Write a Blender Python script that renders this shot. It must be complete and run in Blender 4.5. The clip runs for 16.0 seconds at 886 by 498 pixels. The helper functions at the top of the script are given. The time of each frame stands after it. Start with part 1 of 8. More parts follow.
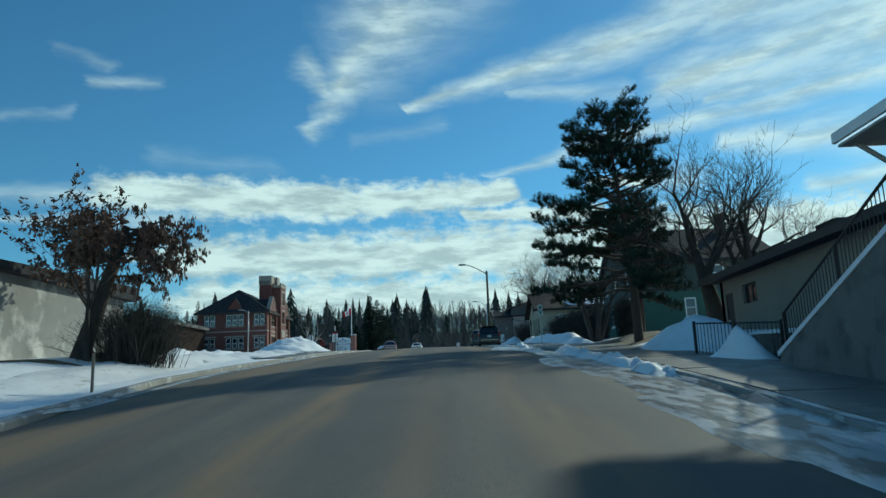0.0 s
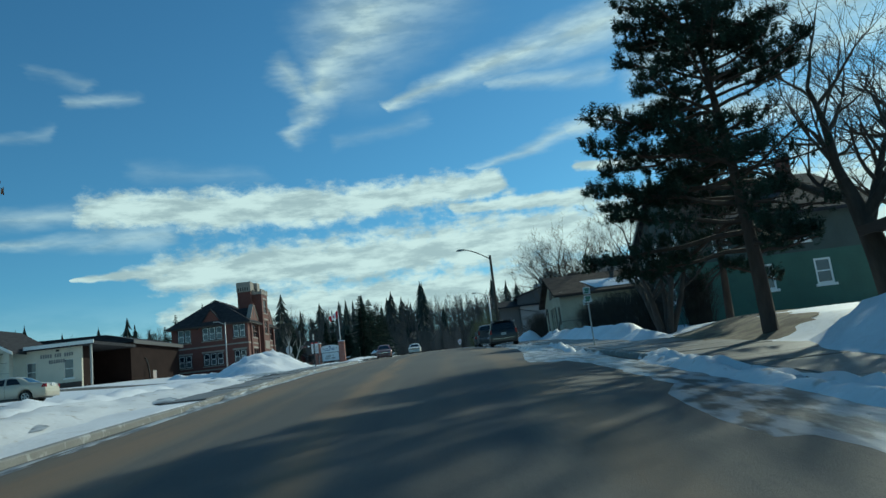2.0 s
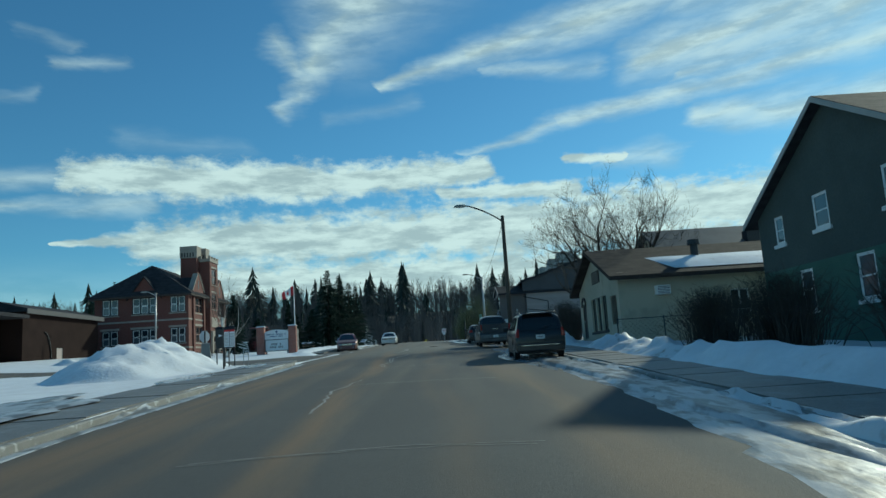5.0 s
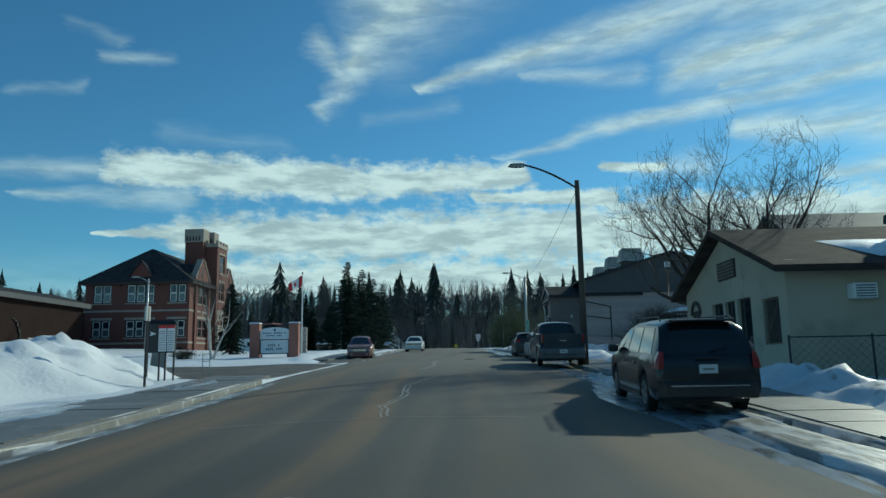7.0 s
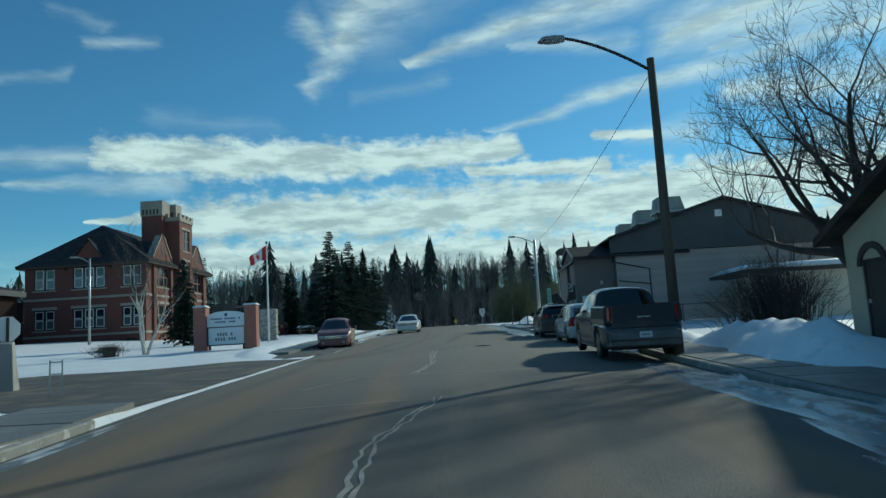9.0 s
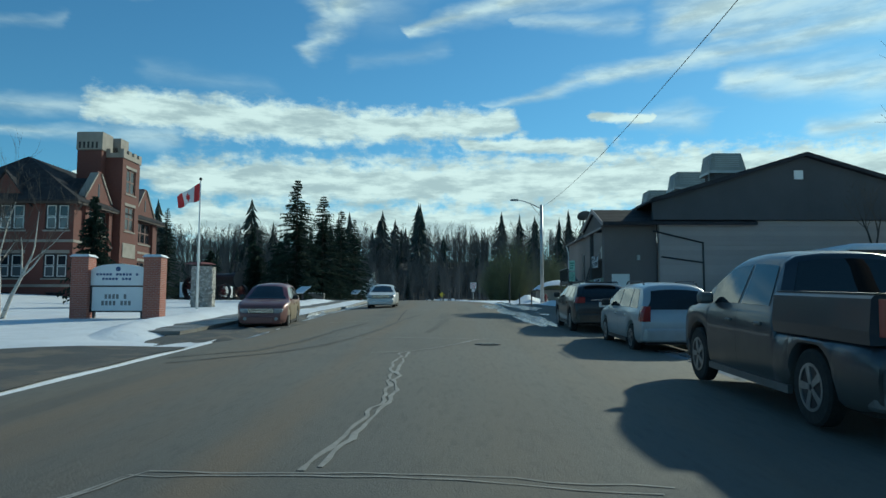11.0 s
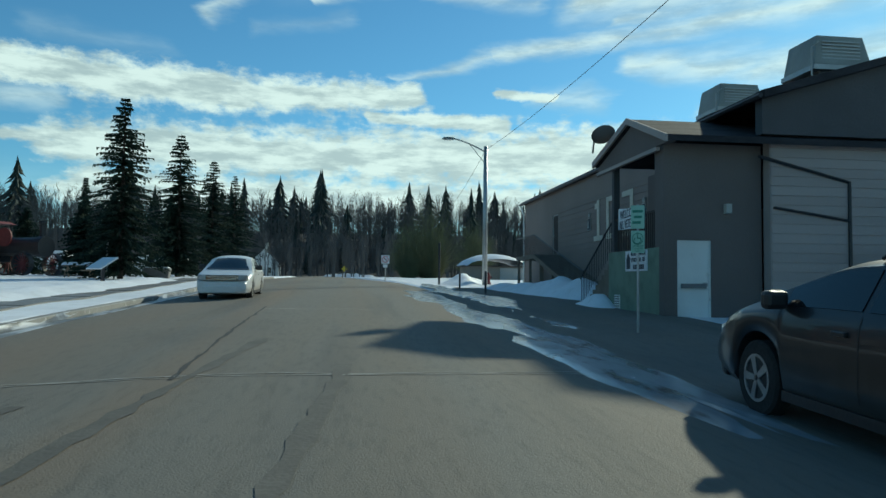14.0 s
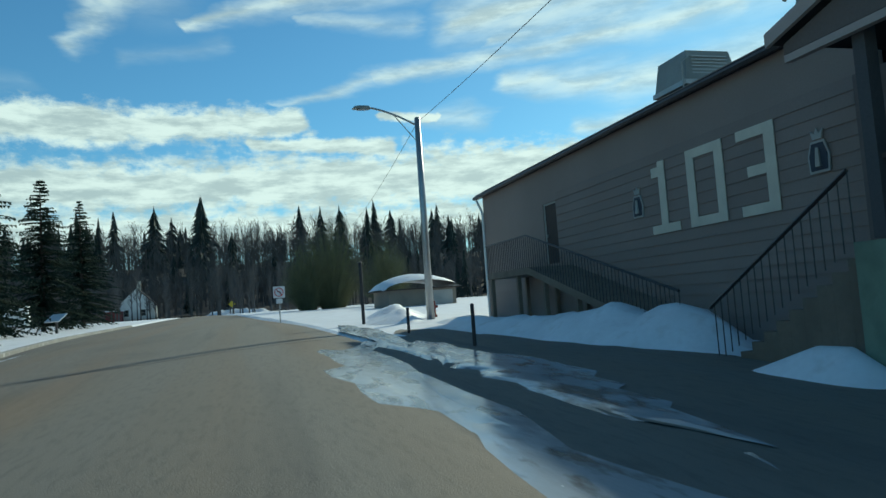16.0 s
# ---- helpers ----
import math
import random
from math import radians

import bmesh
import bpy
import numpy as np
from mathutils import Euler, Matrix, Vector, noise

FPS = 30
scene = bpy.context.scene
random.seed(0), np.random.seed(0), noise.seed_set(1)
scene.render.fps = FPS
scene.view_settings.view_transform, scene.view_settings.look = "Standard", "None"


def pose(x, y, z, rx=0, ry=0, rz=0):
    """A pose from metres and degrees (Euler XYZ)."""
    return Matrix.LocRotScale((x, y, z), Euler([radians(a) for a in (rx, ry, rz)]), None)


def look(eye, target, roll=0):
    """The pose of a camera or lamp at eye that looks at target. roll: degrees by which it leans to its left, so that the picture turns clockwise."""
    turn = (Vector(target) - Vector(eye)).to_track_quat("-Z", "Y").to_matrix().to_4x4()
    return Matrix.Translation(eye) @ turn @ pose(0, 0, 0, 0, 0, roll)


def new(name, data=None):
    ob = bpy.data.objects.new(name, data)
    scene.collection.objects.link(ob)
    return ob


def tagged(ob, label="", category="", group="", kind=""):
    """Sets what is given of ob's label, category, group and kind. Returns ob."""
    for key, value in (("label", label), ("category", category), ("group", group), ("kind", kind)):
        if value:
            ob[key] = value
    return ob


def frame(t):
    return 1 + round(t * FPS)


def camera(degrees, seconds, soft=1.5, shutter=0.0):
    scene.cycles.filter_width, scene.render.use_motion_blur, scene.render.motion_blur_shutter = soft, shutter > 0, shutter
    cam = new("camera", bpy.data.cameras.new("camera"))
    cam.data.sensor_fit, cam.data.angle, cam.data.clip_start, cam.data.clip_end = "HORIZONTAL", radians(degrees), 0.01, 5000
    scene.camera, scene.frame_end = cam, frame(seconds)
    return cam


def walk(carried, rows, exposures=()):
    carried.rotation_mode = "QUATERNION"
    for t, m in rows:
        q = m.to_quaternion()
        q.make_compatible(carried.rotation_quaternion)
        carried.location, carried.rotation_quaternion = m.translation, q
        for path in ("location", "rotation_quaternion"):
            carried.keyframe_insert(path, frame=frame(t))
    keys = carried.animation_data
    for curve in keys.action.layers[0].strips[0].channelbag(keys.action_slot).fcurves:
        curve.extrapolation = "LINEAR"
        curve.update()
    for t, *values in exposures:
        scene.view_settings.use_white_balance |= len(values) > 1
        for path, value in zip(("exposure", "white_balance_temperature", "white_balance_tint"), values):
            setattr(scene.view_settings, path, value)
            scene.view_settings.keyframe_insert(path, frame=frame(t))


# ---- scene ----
cam = camera(63.5, 16.0)
PATH = [
    (0, (1.971, 5.282, 0.403), (1.933, 7.248, 0.767), -2.3),
    (0.5, (1.739, 7.937, 0.667), (1.696, 9.897, 1.064), -3.0),
    (1, (1.635, 10.814, 0.888), (1.584, 12.785, 1.224), -6.0),
    (1.5, (1.551, 13.706, 1.251), (1.532, 15.682, 1.56), -6.4),
    (2, (1.414, 17.088, 1.61), (1.399, 19.057, 1.958), -6.7),
    (2.5, (1.233, 20.264, 1.827), (1.258, 22.234, 2.169), -4.4),
    (3, (1.079, 23.574, 2.131), (1.154, 25.547, 2.448), -2.7),
    (3.5, (0.94, 27.131, 2.42), (1.056, 29.106, 2.714), -4.7),
    (4, (0.869, 30.581, 2.75), (0.94, 32.558, 3.046), -4.7),
    (6.5, (0.279, 47.218, 3.851), (0.252, 49.193, 4.163), -2.2),
    (7, (0.143, 50.36, 4.015), (0.078, 52.334, 4.33), -1.0),
    (7.5, (-0.002, 53.337, 4.114), (-0.138, 55.307, 4.433), -0.5),
    (8, (-0.078, 56.283, 4.254), (-0.167, 58.258, 4.561), -2.5),
    (8.5, (-0.255, 59.279, 4.49), (-0.298, 61.26, 4.761), -3.2),
    (9, (-0.36, 62.224, 4.609), (-0.415, 64.208, 4.855), -3.3),
    (11.5, (-0.697, 77.035, 5.128), (-0.703, 79.032, 5.23), 2.1),
    (12, (-0.767, 80.028, 5.23), (-0.754, 82.028, 5.244), 3.7),
    (12.5, (-0.788, 83.144, 5.355), (-0.783, 85.144, 5.396), 2.4),
    (13, (-0.848, 86.311, 5.514), (-0.809, 88.31, 5.57), 0.9),
    (13.5, (-0.787, 89.583, 5.617), (-0.66, 91.578, 5.691), 0.1),
    (14, (-0.705, 93.021, 5.662), (-0.465, 95.004, 5.76), 0.6),
    (14.5, (-0.593, 96.483, 5.838), (-0.201, 98.438, 5.984), 0.4),
    (15, (-0.423, 100.006, 5.973), (0.091, 101.93, 6.16), -0.6),
    (15.5, (-0.248, 103.653, 6.179), (0.4, 105.537, 6.353), -3.3),
    (16, (-0.177, 107.222, 6.311), (0.355, 109.144, 6.458), -4.1),
]
walk(cam, [(t, look(eye, target, roll)) for t, eye, target, roll in PATH],
     [(0, -0.03, 6100, -12), (0.5, -0.12, 6100, -12), (4, -0.10, 6200, -12), (6.5, -0.2, 6050, -12), (9.2, -0.14, 6100, -12), (11.3, 0.02, 6250, -10), (16, 0.08, 6550, -10)])

# ---- world ----
SUN_AZ, SUN_EL = 40.5, 26.5          # degrees right of the street's axis, and above the horizon


def sky_world():
    w = bpy.data.worlds.new("winter_sky")
    w.use_nodes = True
    nt = w.node_tree
    nt.nodes.clear()
    L = nt.links

    def put(sock, v):
        if isinstance(v, bpy.types.NodeSocket):
            L.new(v, sock)
        else:
            sock.default_value = v

    def m(op, a, b=0.0, c=0.0, clamp=False):
        n = nt.nodes.new("ShaderNodeMath")
        n.operation, n.use_clamp = op, clamp
        for s, v in zip(n.inputs, (a, b, c)):
            put(s, v)
        return n.outputs[0]

    def v(op, a, b=(0, 0, 0), scale=1.0):
        n = nt.nodes.new("ShaderNodeVectorMath")
        n.operation = op
        put(n.inputs[0], a)
        put(n.inputs[1], b)
        put(n.inputs[3], scale)
        return n.outputs["Value"] if op in ("LENGTH", "DOT_PRODUCT") else n.outputs[0]

    def ramp(x, a, b, lo=0.0, hi=1.0):
        n = nt.nodes.new("ShaderNodeMapRange")
        n.interpolation_type = "SMOOTHSTEP"
        for s, val in zip(n.inputs, (x, a, b, lo, hi)):
            put(s, val)
        return n.outputs[0]

    def fuzz(coord, scale, detail, rough=0.6):
        n = nt.nodes.new("ShaderNodeTexNoise")
        put(n.inputs["Vector"], coord)
        n.inputs["Scale"].default_value, n.inputs["Detail"].default_value, n.inputs["Roughness"].default_value = scale, detail, rough
        return n

    def xyz(a, b, c=0.0):
        n = nt.nodes.new("ShaderNodeCombineXYZ")
        for s, val in zip(n.inputs, (a, b, c)):
            put(s, val)
        return n.outputs[0]

    def mix(f, a, b):
        n = nt.nodes.new("ShaderNodeMix")
        n.data_type = "RGBA"
        put(n.inputs[0], f)
        put(n.inputs[6], a)
        put(n.inputs[7], b)
        return n.outputs[2]

    sky = nt.nodes.new("ShaderNodeTexSky")
    sky.sky_type, sky.sun_disc = "NISHITA", False
    sky.sun_elevation, sky.sun_rotation = radians(SUN_EL), radians(SUN_AZ)
    sky.air_density, sky.dust_density, sky.ozone_density = 1.0, 0.15, 2.8
    d = nt.nodes.new("ShaderNodeTexCoord").outputs["Generated"]
    sep = nt.nodes.new("ShaderNodeSeparateXYZ")
    L.new(d, sep.inputs[0])
    az = m("MULTIPLY", m("ARCTAN2", sep.outputs[0], sep.outputs[1]), 57.2958)
    el = m("MULTIPLY", m("ARCSINE", sep.outputs[2]), 57.2958)
    flat = xyz(az, el)
    stretched = xyz(m("MULTIPLY", az, 0.35), el)
    warp = fuzz(stretched, 0.28, 4.0)
    fine = fuzz(stretched, 1.1, 5.0)
    bent = v("ADD", flat, v("ADD", v("MULTIPLY", v("SUBTRACT", warp.outputs["Color"], (0.5, 0.5, 0.5)), (6.0, 2.0, 0)),
                            v("MULTIPLY", v("SUBTRACT", fine.outputs["Color"], (0.5, 0.5, 0.5)), (1.6, .7, 0))))
    # cloud banks: azimuth and elevation from and to, half heights at both ends
    banks = [
        (-27, 14.6, -11, 14.5, 1.5, 1.75), (-11, 14.4, 4.2, 14.6, 1.5, 1.3), 
        (1, 13.0, 12, 12.5, .5, .8), (-28.5, 9.8, -21, 10.4, .08, .9), (-22, 10.0, -6, 10.0, 1.7, 2.3), (-6, 10.0, 13, 10.0, 2.3, 2.7),
        (13, 10.2, 34, 9.6, 2.6, 2.4), (-20, 6.6, 40, 6.2, 1.9, 2.2), (34, 9.5, 80, 9, 2.2, 3.0), (11.5, 15.1, 16, 14.8, .4, .4),
    ]
    # wisps of cirrus: the same, and density
    high = [
        (-2, 33, -6.2, 27.0, 6.0, 3.4, .85), (-6.2, 27.0, -9.2, 23.2, 3.0, 1.4, .9), (-9.2, 23.2, -11.2, 19.8, 1.3, .6, .6), (-12.6, 25.0, -10.2, 22.6, 1.0, .8, .65),
        (-4, 21.8, 4, 23.4, .35, .9, .8), (4, 23.4, 14, 25.2, .9, 1.3, .95), (14, 25.2, 26, 28.5, 1.4, 2.4, .9), (5, 22.3, 13.8, 21.7, .35, .8, .5),
        (17, 21.6, 33, 23.4, 1.4, 2.6, .95), (22, 26, 44, 27, 2.0, 3.5, .8), (20.5, 20.2, 33, 21.0, .5, 1.5, .7), (33, 22, 52, 24, 2.5, 4.0, .9),
    ]
    low = [
        (-38, 13.6, -26, 14.6, .4, .8, .6), (-33, 12.0, -22, 12.9, .3, .8, .65),
        (2.5, 16.2, 11, 17.9, .25, .45, .6), (11, 17.9, 20, 18.9, .45, .6, .8), (20, 18.9, 40, 20.2, .6, 1.2, .85), (22.0, 17.0, 31, 16.0, .8, 1.3, .85),
        (31, 15.8, 48, 16.4, 1.2, 1.8, .85), (14, 14.9, 19, 14.4, .5, .9, .6), (26, 13.0, 44, 13.4, .6, 1.2, .8), (-31, 24.1, -26.5, 23.4, .3, .4, .3),
        (-28, 22.0, -23.5, 22.6, .35, .45, .45), (-34, 18.9, -30, 20.0, .35, .45, .22), (-8, 19.2, -1.5, 20.5, .5, .6, .22), (-24, 17.4, -15, 17.2, .6, .6, .16),
    ]
    around = [(44, 12, 95, 14, 4, 6, .7), (-100, 11, -44, 12, 2, 1.0, .6), (60, 40, 120, 30, 8, 10, .6), (100, 12, 260, 12, 5, 5, .6), (-30, 40, 20, 46, 4, 6, .5)]

    def along(where, a0, e0, a1, e1, w0, w1):
        ab = (a1 - a0, e1 - e0, 0)
        pa = v("SUBTRACT", where, (a0, e0, 0))
        t = m("DIVIDE", v("DOT_PRODUCT", pa, ab), ab[0] ** 2 + ab[1] ** 2, clamp=True)
        dist = v("LENGTH", v("SUBTRACT", pa, v("SCALE", ab, scale=t)))
        return m("DIVIDE", dist, m("MULTIPLY_ADD", t, w1 - w0, w0))

    heap = None
    puff_bend = v("ADD", flat, v("MULTIPLY", v("SUBTRACT", warp.outputs["Color"], (0.5, 0.5, 0.5)), (5.0, 1.3, 0)))
    for b in banks:
        one = m("SUBTRACT", 1.0, along(puff_bend, *b))
        heap = one if heap is None else m("MAXIMUM", heap, one)
    puff = fuzz(xyz(m("MULTIPLY", az, 0.62), el), 0.95, 9.0, 0.62)
    heap = ramp(m("MULTIPLY_ADD", m("SUBTRACT", puff.outputs["Fac"], 0.5), 1.9, heap), -0.22, 0.55)
    cover = None
    for *b, dens in high + low + around:
        one = m("MULTIPLY", ramp(along(bent, *b), 1.9, -0.5), dens)
        cover = one if cover is None else m("MAXIMUM", cover, one)
    wisps = fuzz(xyz(m("MULTIPLY", az, 0.22), m("ADD", el, m("MULTIPLY", az, -0.17))), 0.55, 5.0, 0.5)
    cover = m("MULTIPLY", cover, ramp(wisps.outputs["Fac"], 0.25, 0.58, 0.45, 1.0))
    cover = m("MAXIMUM", cover, m("MULTIPLY", heap, 0.95))
    haze = m("MULTIPLY", ramp(el, 9.5, 0.0), 0.62)
    cover = m("MAXIMUM", cover, haze, clamp=True)
    shade = fuzz(xyz(m("MULTIPLY", az, 0.30), m("MULTIPLY", el, 1.15)), 0.75, 7.0, 0.62)
    dx = v("DOT_PRODUCT", d, (math.sin(radians(SUN_AZ)) * math.cos(radians(SUN_EL)), math.cos(radians(SUN_AZ)) * math.cos(radians(SUN_EL)), math.sin(radians(SUN_EL))))
    glow = ramp(dx, 0.55, 1.0, 0.0, 1.0)
    white = mix(ramp(shade.outputs["Fac"], 0.36, 0.62), (*[CLOUD * c for c in (.50, .60, .66)], 1), (*[CLOUD * c for c in (.86, .97, 1.0)], 1))
    white = mix(m("MULTIPLY", glow, 0.12), white, (CLOUD * 1.25, CLOUD * 1.3, CLOUD * 1.25, 1))
    tint = nt.nodes.new("ShaderNodeMix")
    tint.data_type, tint.blend_type = "RGBA", "MULTIPLY"
    tint.inputs[0].default_value = 1.0
    L.new(sky.outputs[0], tint.inputs[6])
    tint.inputs[7].default_value = (SKY * .62, SKY * 1.02, SKY * 1.22, 1)
    bg = nt.nodes.new("ShaderNodeBackground")
    L.new(mix(cover, tint.outputs[2], white), bg.inputs[0])
    bg.inputs[1].default_value = 1.0
    L.new(bg.outputs[0], nt.nodes.new("ShaderNodeOutputWorld").inputs[0])
    scene.world = w


SKY, CLOUD = 0.086, 0.87
sky_world()
sun = new("sun", bpy.data.lights.new("sun", "SUN"))
sun.data.energy, sun.data.angle, sun.data.color = 3.2, radians(1.4), (1.0, 0.93, 0.82)
sun.matrix_world = look((math.sin(radians(SUN_AZ)) * 200, math.cos(radians(SUN_AZ)) * 200, 200 * math.tan(radians(SUN_EL))), (0, 0, 0))


# ---- materials ----
def mat(name, color, rough=0.7, metal=0.0, vary=0.25, scale=1.0, bump=0.2, bump_scale=25.0, second=None, mask=(0.45, 0.6), stretch=(1, 1, 1), coat=0.0, spec=0.5, per_object=0.0):
    """A surface with grain, larger stains, and a second colour (dirt, frost, wear) in patches."""
    mt = bpy.data.materials.new(name)
    mt.use_nodes = True
    nt = mt.node_tree
    p = nt.nodes["Principled BSDF"]
    L = nt.links
    coord = nt.nodes.new("ShaderNodeTexCoord")
    mp = nt.nodes.new("ShaderNodeMapping")
    mp.inputs["Scale"].default_value = stretch
    geo = nt.nodes.new("ShaderNodeNewGeometry")
    L.new(geo.outputs["Position"], mp.inputs[0])

    def noise_at(s, detail):
        n = nt.nodes.new("ShaderNodeTexNoise")
        L.new(mp.outputs[0], n.inputs["Vector"])
        n.inputs["Scale"].default_value, n.inputs["Detail"].default_value = s, detail
        return n.outputs["Fac"]

    def mix(f, a, b, blend="MIX"):
        n = nt.nodes.new("ShaderNodeMix")
        n.data_type, n.blend_type = "RGBA", blend
        for s, val in zip((n.inputs[0], n.inputs[6], n.inputs[7]), (f, a, b)):
            if isinstance(val, bpy.types.NodeSocket):
                L.new(val, s)
            else:
                s.default_value = val
        return n.outputs[2]

    def span(x, a, b, lo=0.0, hi=1.0):
        n = nt.nodes.new("ShaderNodeMapRange")
        for s, val in zip(n.inputs, (x, a, b, lo, hi)):
            if isinstance(val, bpy.types.NodeSocket):
                L.new(val, s)
            else:
                s.default_value = val
        return n.outputs[0]

    big, small = noise_at(scale, 4.0), noise_at(bump_scale, 6.0)
    dark = [c * (1 - vary) for c in color]
    light = [min(1, c * (1 + vary)) for c in color]
    col = mix(span(big, 0.3, 0.7), (*dark, 1), (*light, 1))
    col = mix(span(small, 0.3, 0.7, 0.0, 0.5), col, (*[c * (1 - vary * 0.8) for c in color], 1))
    if second:
        col = mix(span(noise_at(scale * 2.3, 6.0), mask[0], mask[1]), col, (*second, 1))
    if per_object:
        info = nt.nodes.new("ShaderNodeObjectInfo")
        col = mix(1.0, col, mix(info.outputs["Random"], (1 - per_object,) * 3 + (1,), (1 + per_object,) * 3 + (1,)), "MULTIPLY")
    L.new(col, p.inputs["Base Color"])
    L.new(span(small, 0.2, 0.8, max(0.02, rough - 0.1), min(1, rough + 0.1)), p.inputs["Roughness"])
    p.inputs["Metallic"].default_value = metal
    p.inputs["Coat Weight"].default_value = coat
    p.inputs["Specular IOR Level"].default_value = spec
    if bump:
        b = nt.nodes.new("ShaderNodeBump")
        b.inputs["Strength"].default_value = bump
        b.inputs["Distance"].default_value = 0.02
        L.new(small, b.inputs["Height"])
        L.new(b.outputs[0], p.inputs["Normal"])
    return mt


def glass_mat(name, color=(0.02, 0.025, 0.03), rough=0.04):
    mt = bpy.data.materials.new(name)
    mt.use_nodes = True
    p = mt.node_tree.nodes["Principled BSDF"]
    p.inputs["Base Color"].default_value = (*color, 1)
    p.inputs["Roughness"].default_value = rough
    p.inputs["IOR"].default_value = 1.5
    p.inputs["Coat Weight"].default_value = 0.3
    return mt


def lamp_mat(name, color, rough=0.25):
    mt = glass_mat(name, color, rough)
    return mt


def brick_mat(name, c1, c2, mortar, bw=0.21, bh=0.072):
    """Brickwork on walls that lie along the two axes of their thing."""
    mt = mat(name, c1, 0.85, vary=0.25, scale=0.35, bump=0.0)
    nt = mt.node_tree
    p = nt.nodes["Principled BSDF"]
    L = nt.links
    old = p.inputs["Base Color"].links[0].from_socket
    geo = nt.nodes.new("ShaderNodeNewGeometry")
    sep = nt.nodes.new("ShaderNodeSeparateXYZ")
    L.new(geo.outputs["Position"], sep.inputs[0])
    add = nt.nodes.new("ShaderNodeMath")
    L.new(sep.outputs[0], add.inputs[0])
    L.new(sep.outputs[1], add.inputs[1])
    com = nt.nodes.new("ShaderNodeCombineXYZ")
    L.new(add.outputs[0], com.inputs[0])
    L.new(sep.outputs[2], com.inputs[1])
    br = nt.nodes.new("ShaderNodeTexBrick")
    L.new(com.outputs[0], br.inputs["Vector"])
    for k, val in (("Color1", (*c1, 1)), ("Color2", (*c2, 1)), ("Mortar", (*mortar, 1)), ("Scale", 1.0), ("Brick Width", bw), ("Row Height", bh), ("Mortar Size", 0.008)):
        br.inputs[k].default_value = val
    n = nt.nodes.new("ShaderNodeMix")
    n.data_type = "RGBA"
    n.inputs[0].default_value = 0.4
    L.new(br.outputs[0], n.inputs[6])
    L.new(old, n.inputs[7])
    L.new(n.outputs[2], p.inputs["Base Color"])
    return mt


M_snow = mat("snow", (0.80, 0.82, 0.85), 0.6, vary=0.09, scale=0.9, bump=0.9, bump_scale=8.0, second=(0.66, 0.66, 0.66), mask=(0.58, 0.74))
M_old_snow = mat("crusted_snow", (0.74, 0.75, 0.76), 0.6, vary=0.08, scale=1.2, bump=0.7, bump_scale=7.0, second=(0.42, 0.38, 0.33), mask=(0.60, 0.72))
M_slush = mat("grey_slush", (0.44, 0.45, 0.46), 0.35, vary=0.25, scale=1.5, bump=0.7, bump_scale=6.0, second=(0.12, 0.115, 0.105), mask=(0.46, 0.56), stretch=(1, 0.35, 1))
M_ice = mat("wet_ice", (0.34, 0.37, 0.40), 0.2, vary=0.25, scale=1.5, bump=0.4, bump_scale=6.0, second=(0.13, 0.125, 0.115), mask=(0.53, 0.64), stretch=(1, 0.30, 1))
M_concrete = mat("concrete", (0.33, 0.32, 0.30), 0.75, vary=0.15, scale=0.6, bump=0.2, bump_scale=30, second=(0.20, 0.19, 0.18), mask=(0.52, 0.66))
M_wet_concrete = mat("wet_concrete", (0.17, 0.16, 0.145), 0.5, vary=0.25, scale=0.7, bump=0.25, bump_scale=25, second=(0.22, 0.215, 0.205), mask=(0.55, 0.68))
M_kerb = mat("kerb_concrete", (0.25, 0.245, 0.23), 0.8, vary=0.2, scale=1.5, bump=0.4, bump_scale=20, second=(0.42, 0.42, 0.41), mask=(0.58, 0.66))
M_dirt = mat("thawed_lawn", (0.14, 0.10, 0.065), 0.95, vary=0.35, scale=1.0, bump=0.8, bump_scale=14, second=(0.22, 0.18, 0.11), mask=(0.45, 0.6))
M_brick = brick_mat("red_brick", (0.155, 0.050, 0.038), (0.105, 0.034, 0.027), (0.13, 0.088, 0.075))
# brighter copy of the red brick, sunlight put into its colour
M_brick_lit = brick_mat("lit_pillar_brick", (0.34, 0.11, 0.075), (0.24, 0.075, 0.055), (0.40, 0.35, 0.31))
M_stone = mat("pale_stone_trim", (0.32, 0.285, 0.245), 0.85, vary=0.2, scale=1.2, bump=0.3, bump_scale=15)
M_shingle = mat("dark_shingles", (0.045, 0.045, 0.05), 0.9, vary=0.35, scale=1.5, bump=0.35, bump_scale=9, stretch=(1, 1, 3), spec=0.12)
M_brown_shingle = mat("brown_shingles", (0.065, 0.05, 0.043), 0.9, vary=0.35, scale=1.5, bump=0.35, bump_scale=9, stretch=(1, 1, 3), spec=0.12)
M_tin = mat("ribbed_tin_roof", (0.12, 0.12, 0.118), 0.65, metal=0.15, vary=0.2, scale=0.7, bump=0.1)
M_white = mat("white_paint", (0.78, 0.78, 0.75), 0.55, vary=0.07, scale=1.2, bump=0.08, second=(0.6, 0.58, 0.53), mask=(0.62, 0.8))
M_cream = mat("cream_stucco", (0.62, 0.57, 0.46), 0.85, vary=0.08, scale=0.6, bump=0.4, bump_scale=40, second=(0.47, 0.42, 0.34), mask=(0.58, 0.78))
M_stair_wall = mat("brown_grey_stucco", (0.26, 0.22, 0.175), 0.9, vary=0.12, scale=0.5, bump=0.4, bump_scale=40, second=(0.20, 0.17, 0.14), mask=(0.56, 0.75))
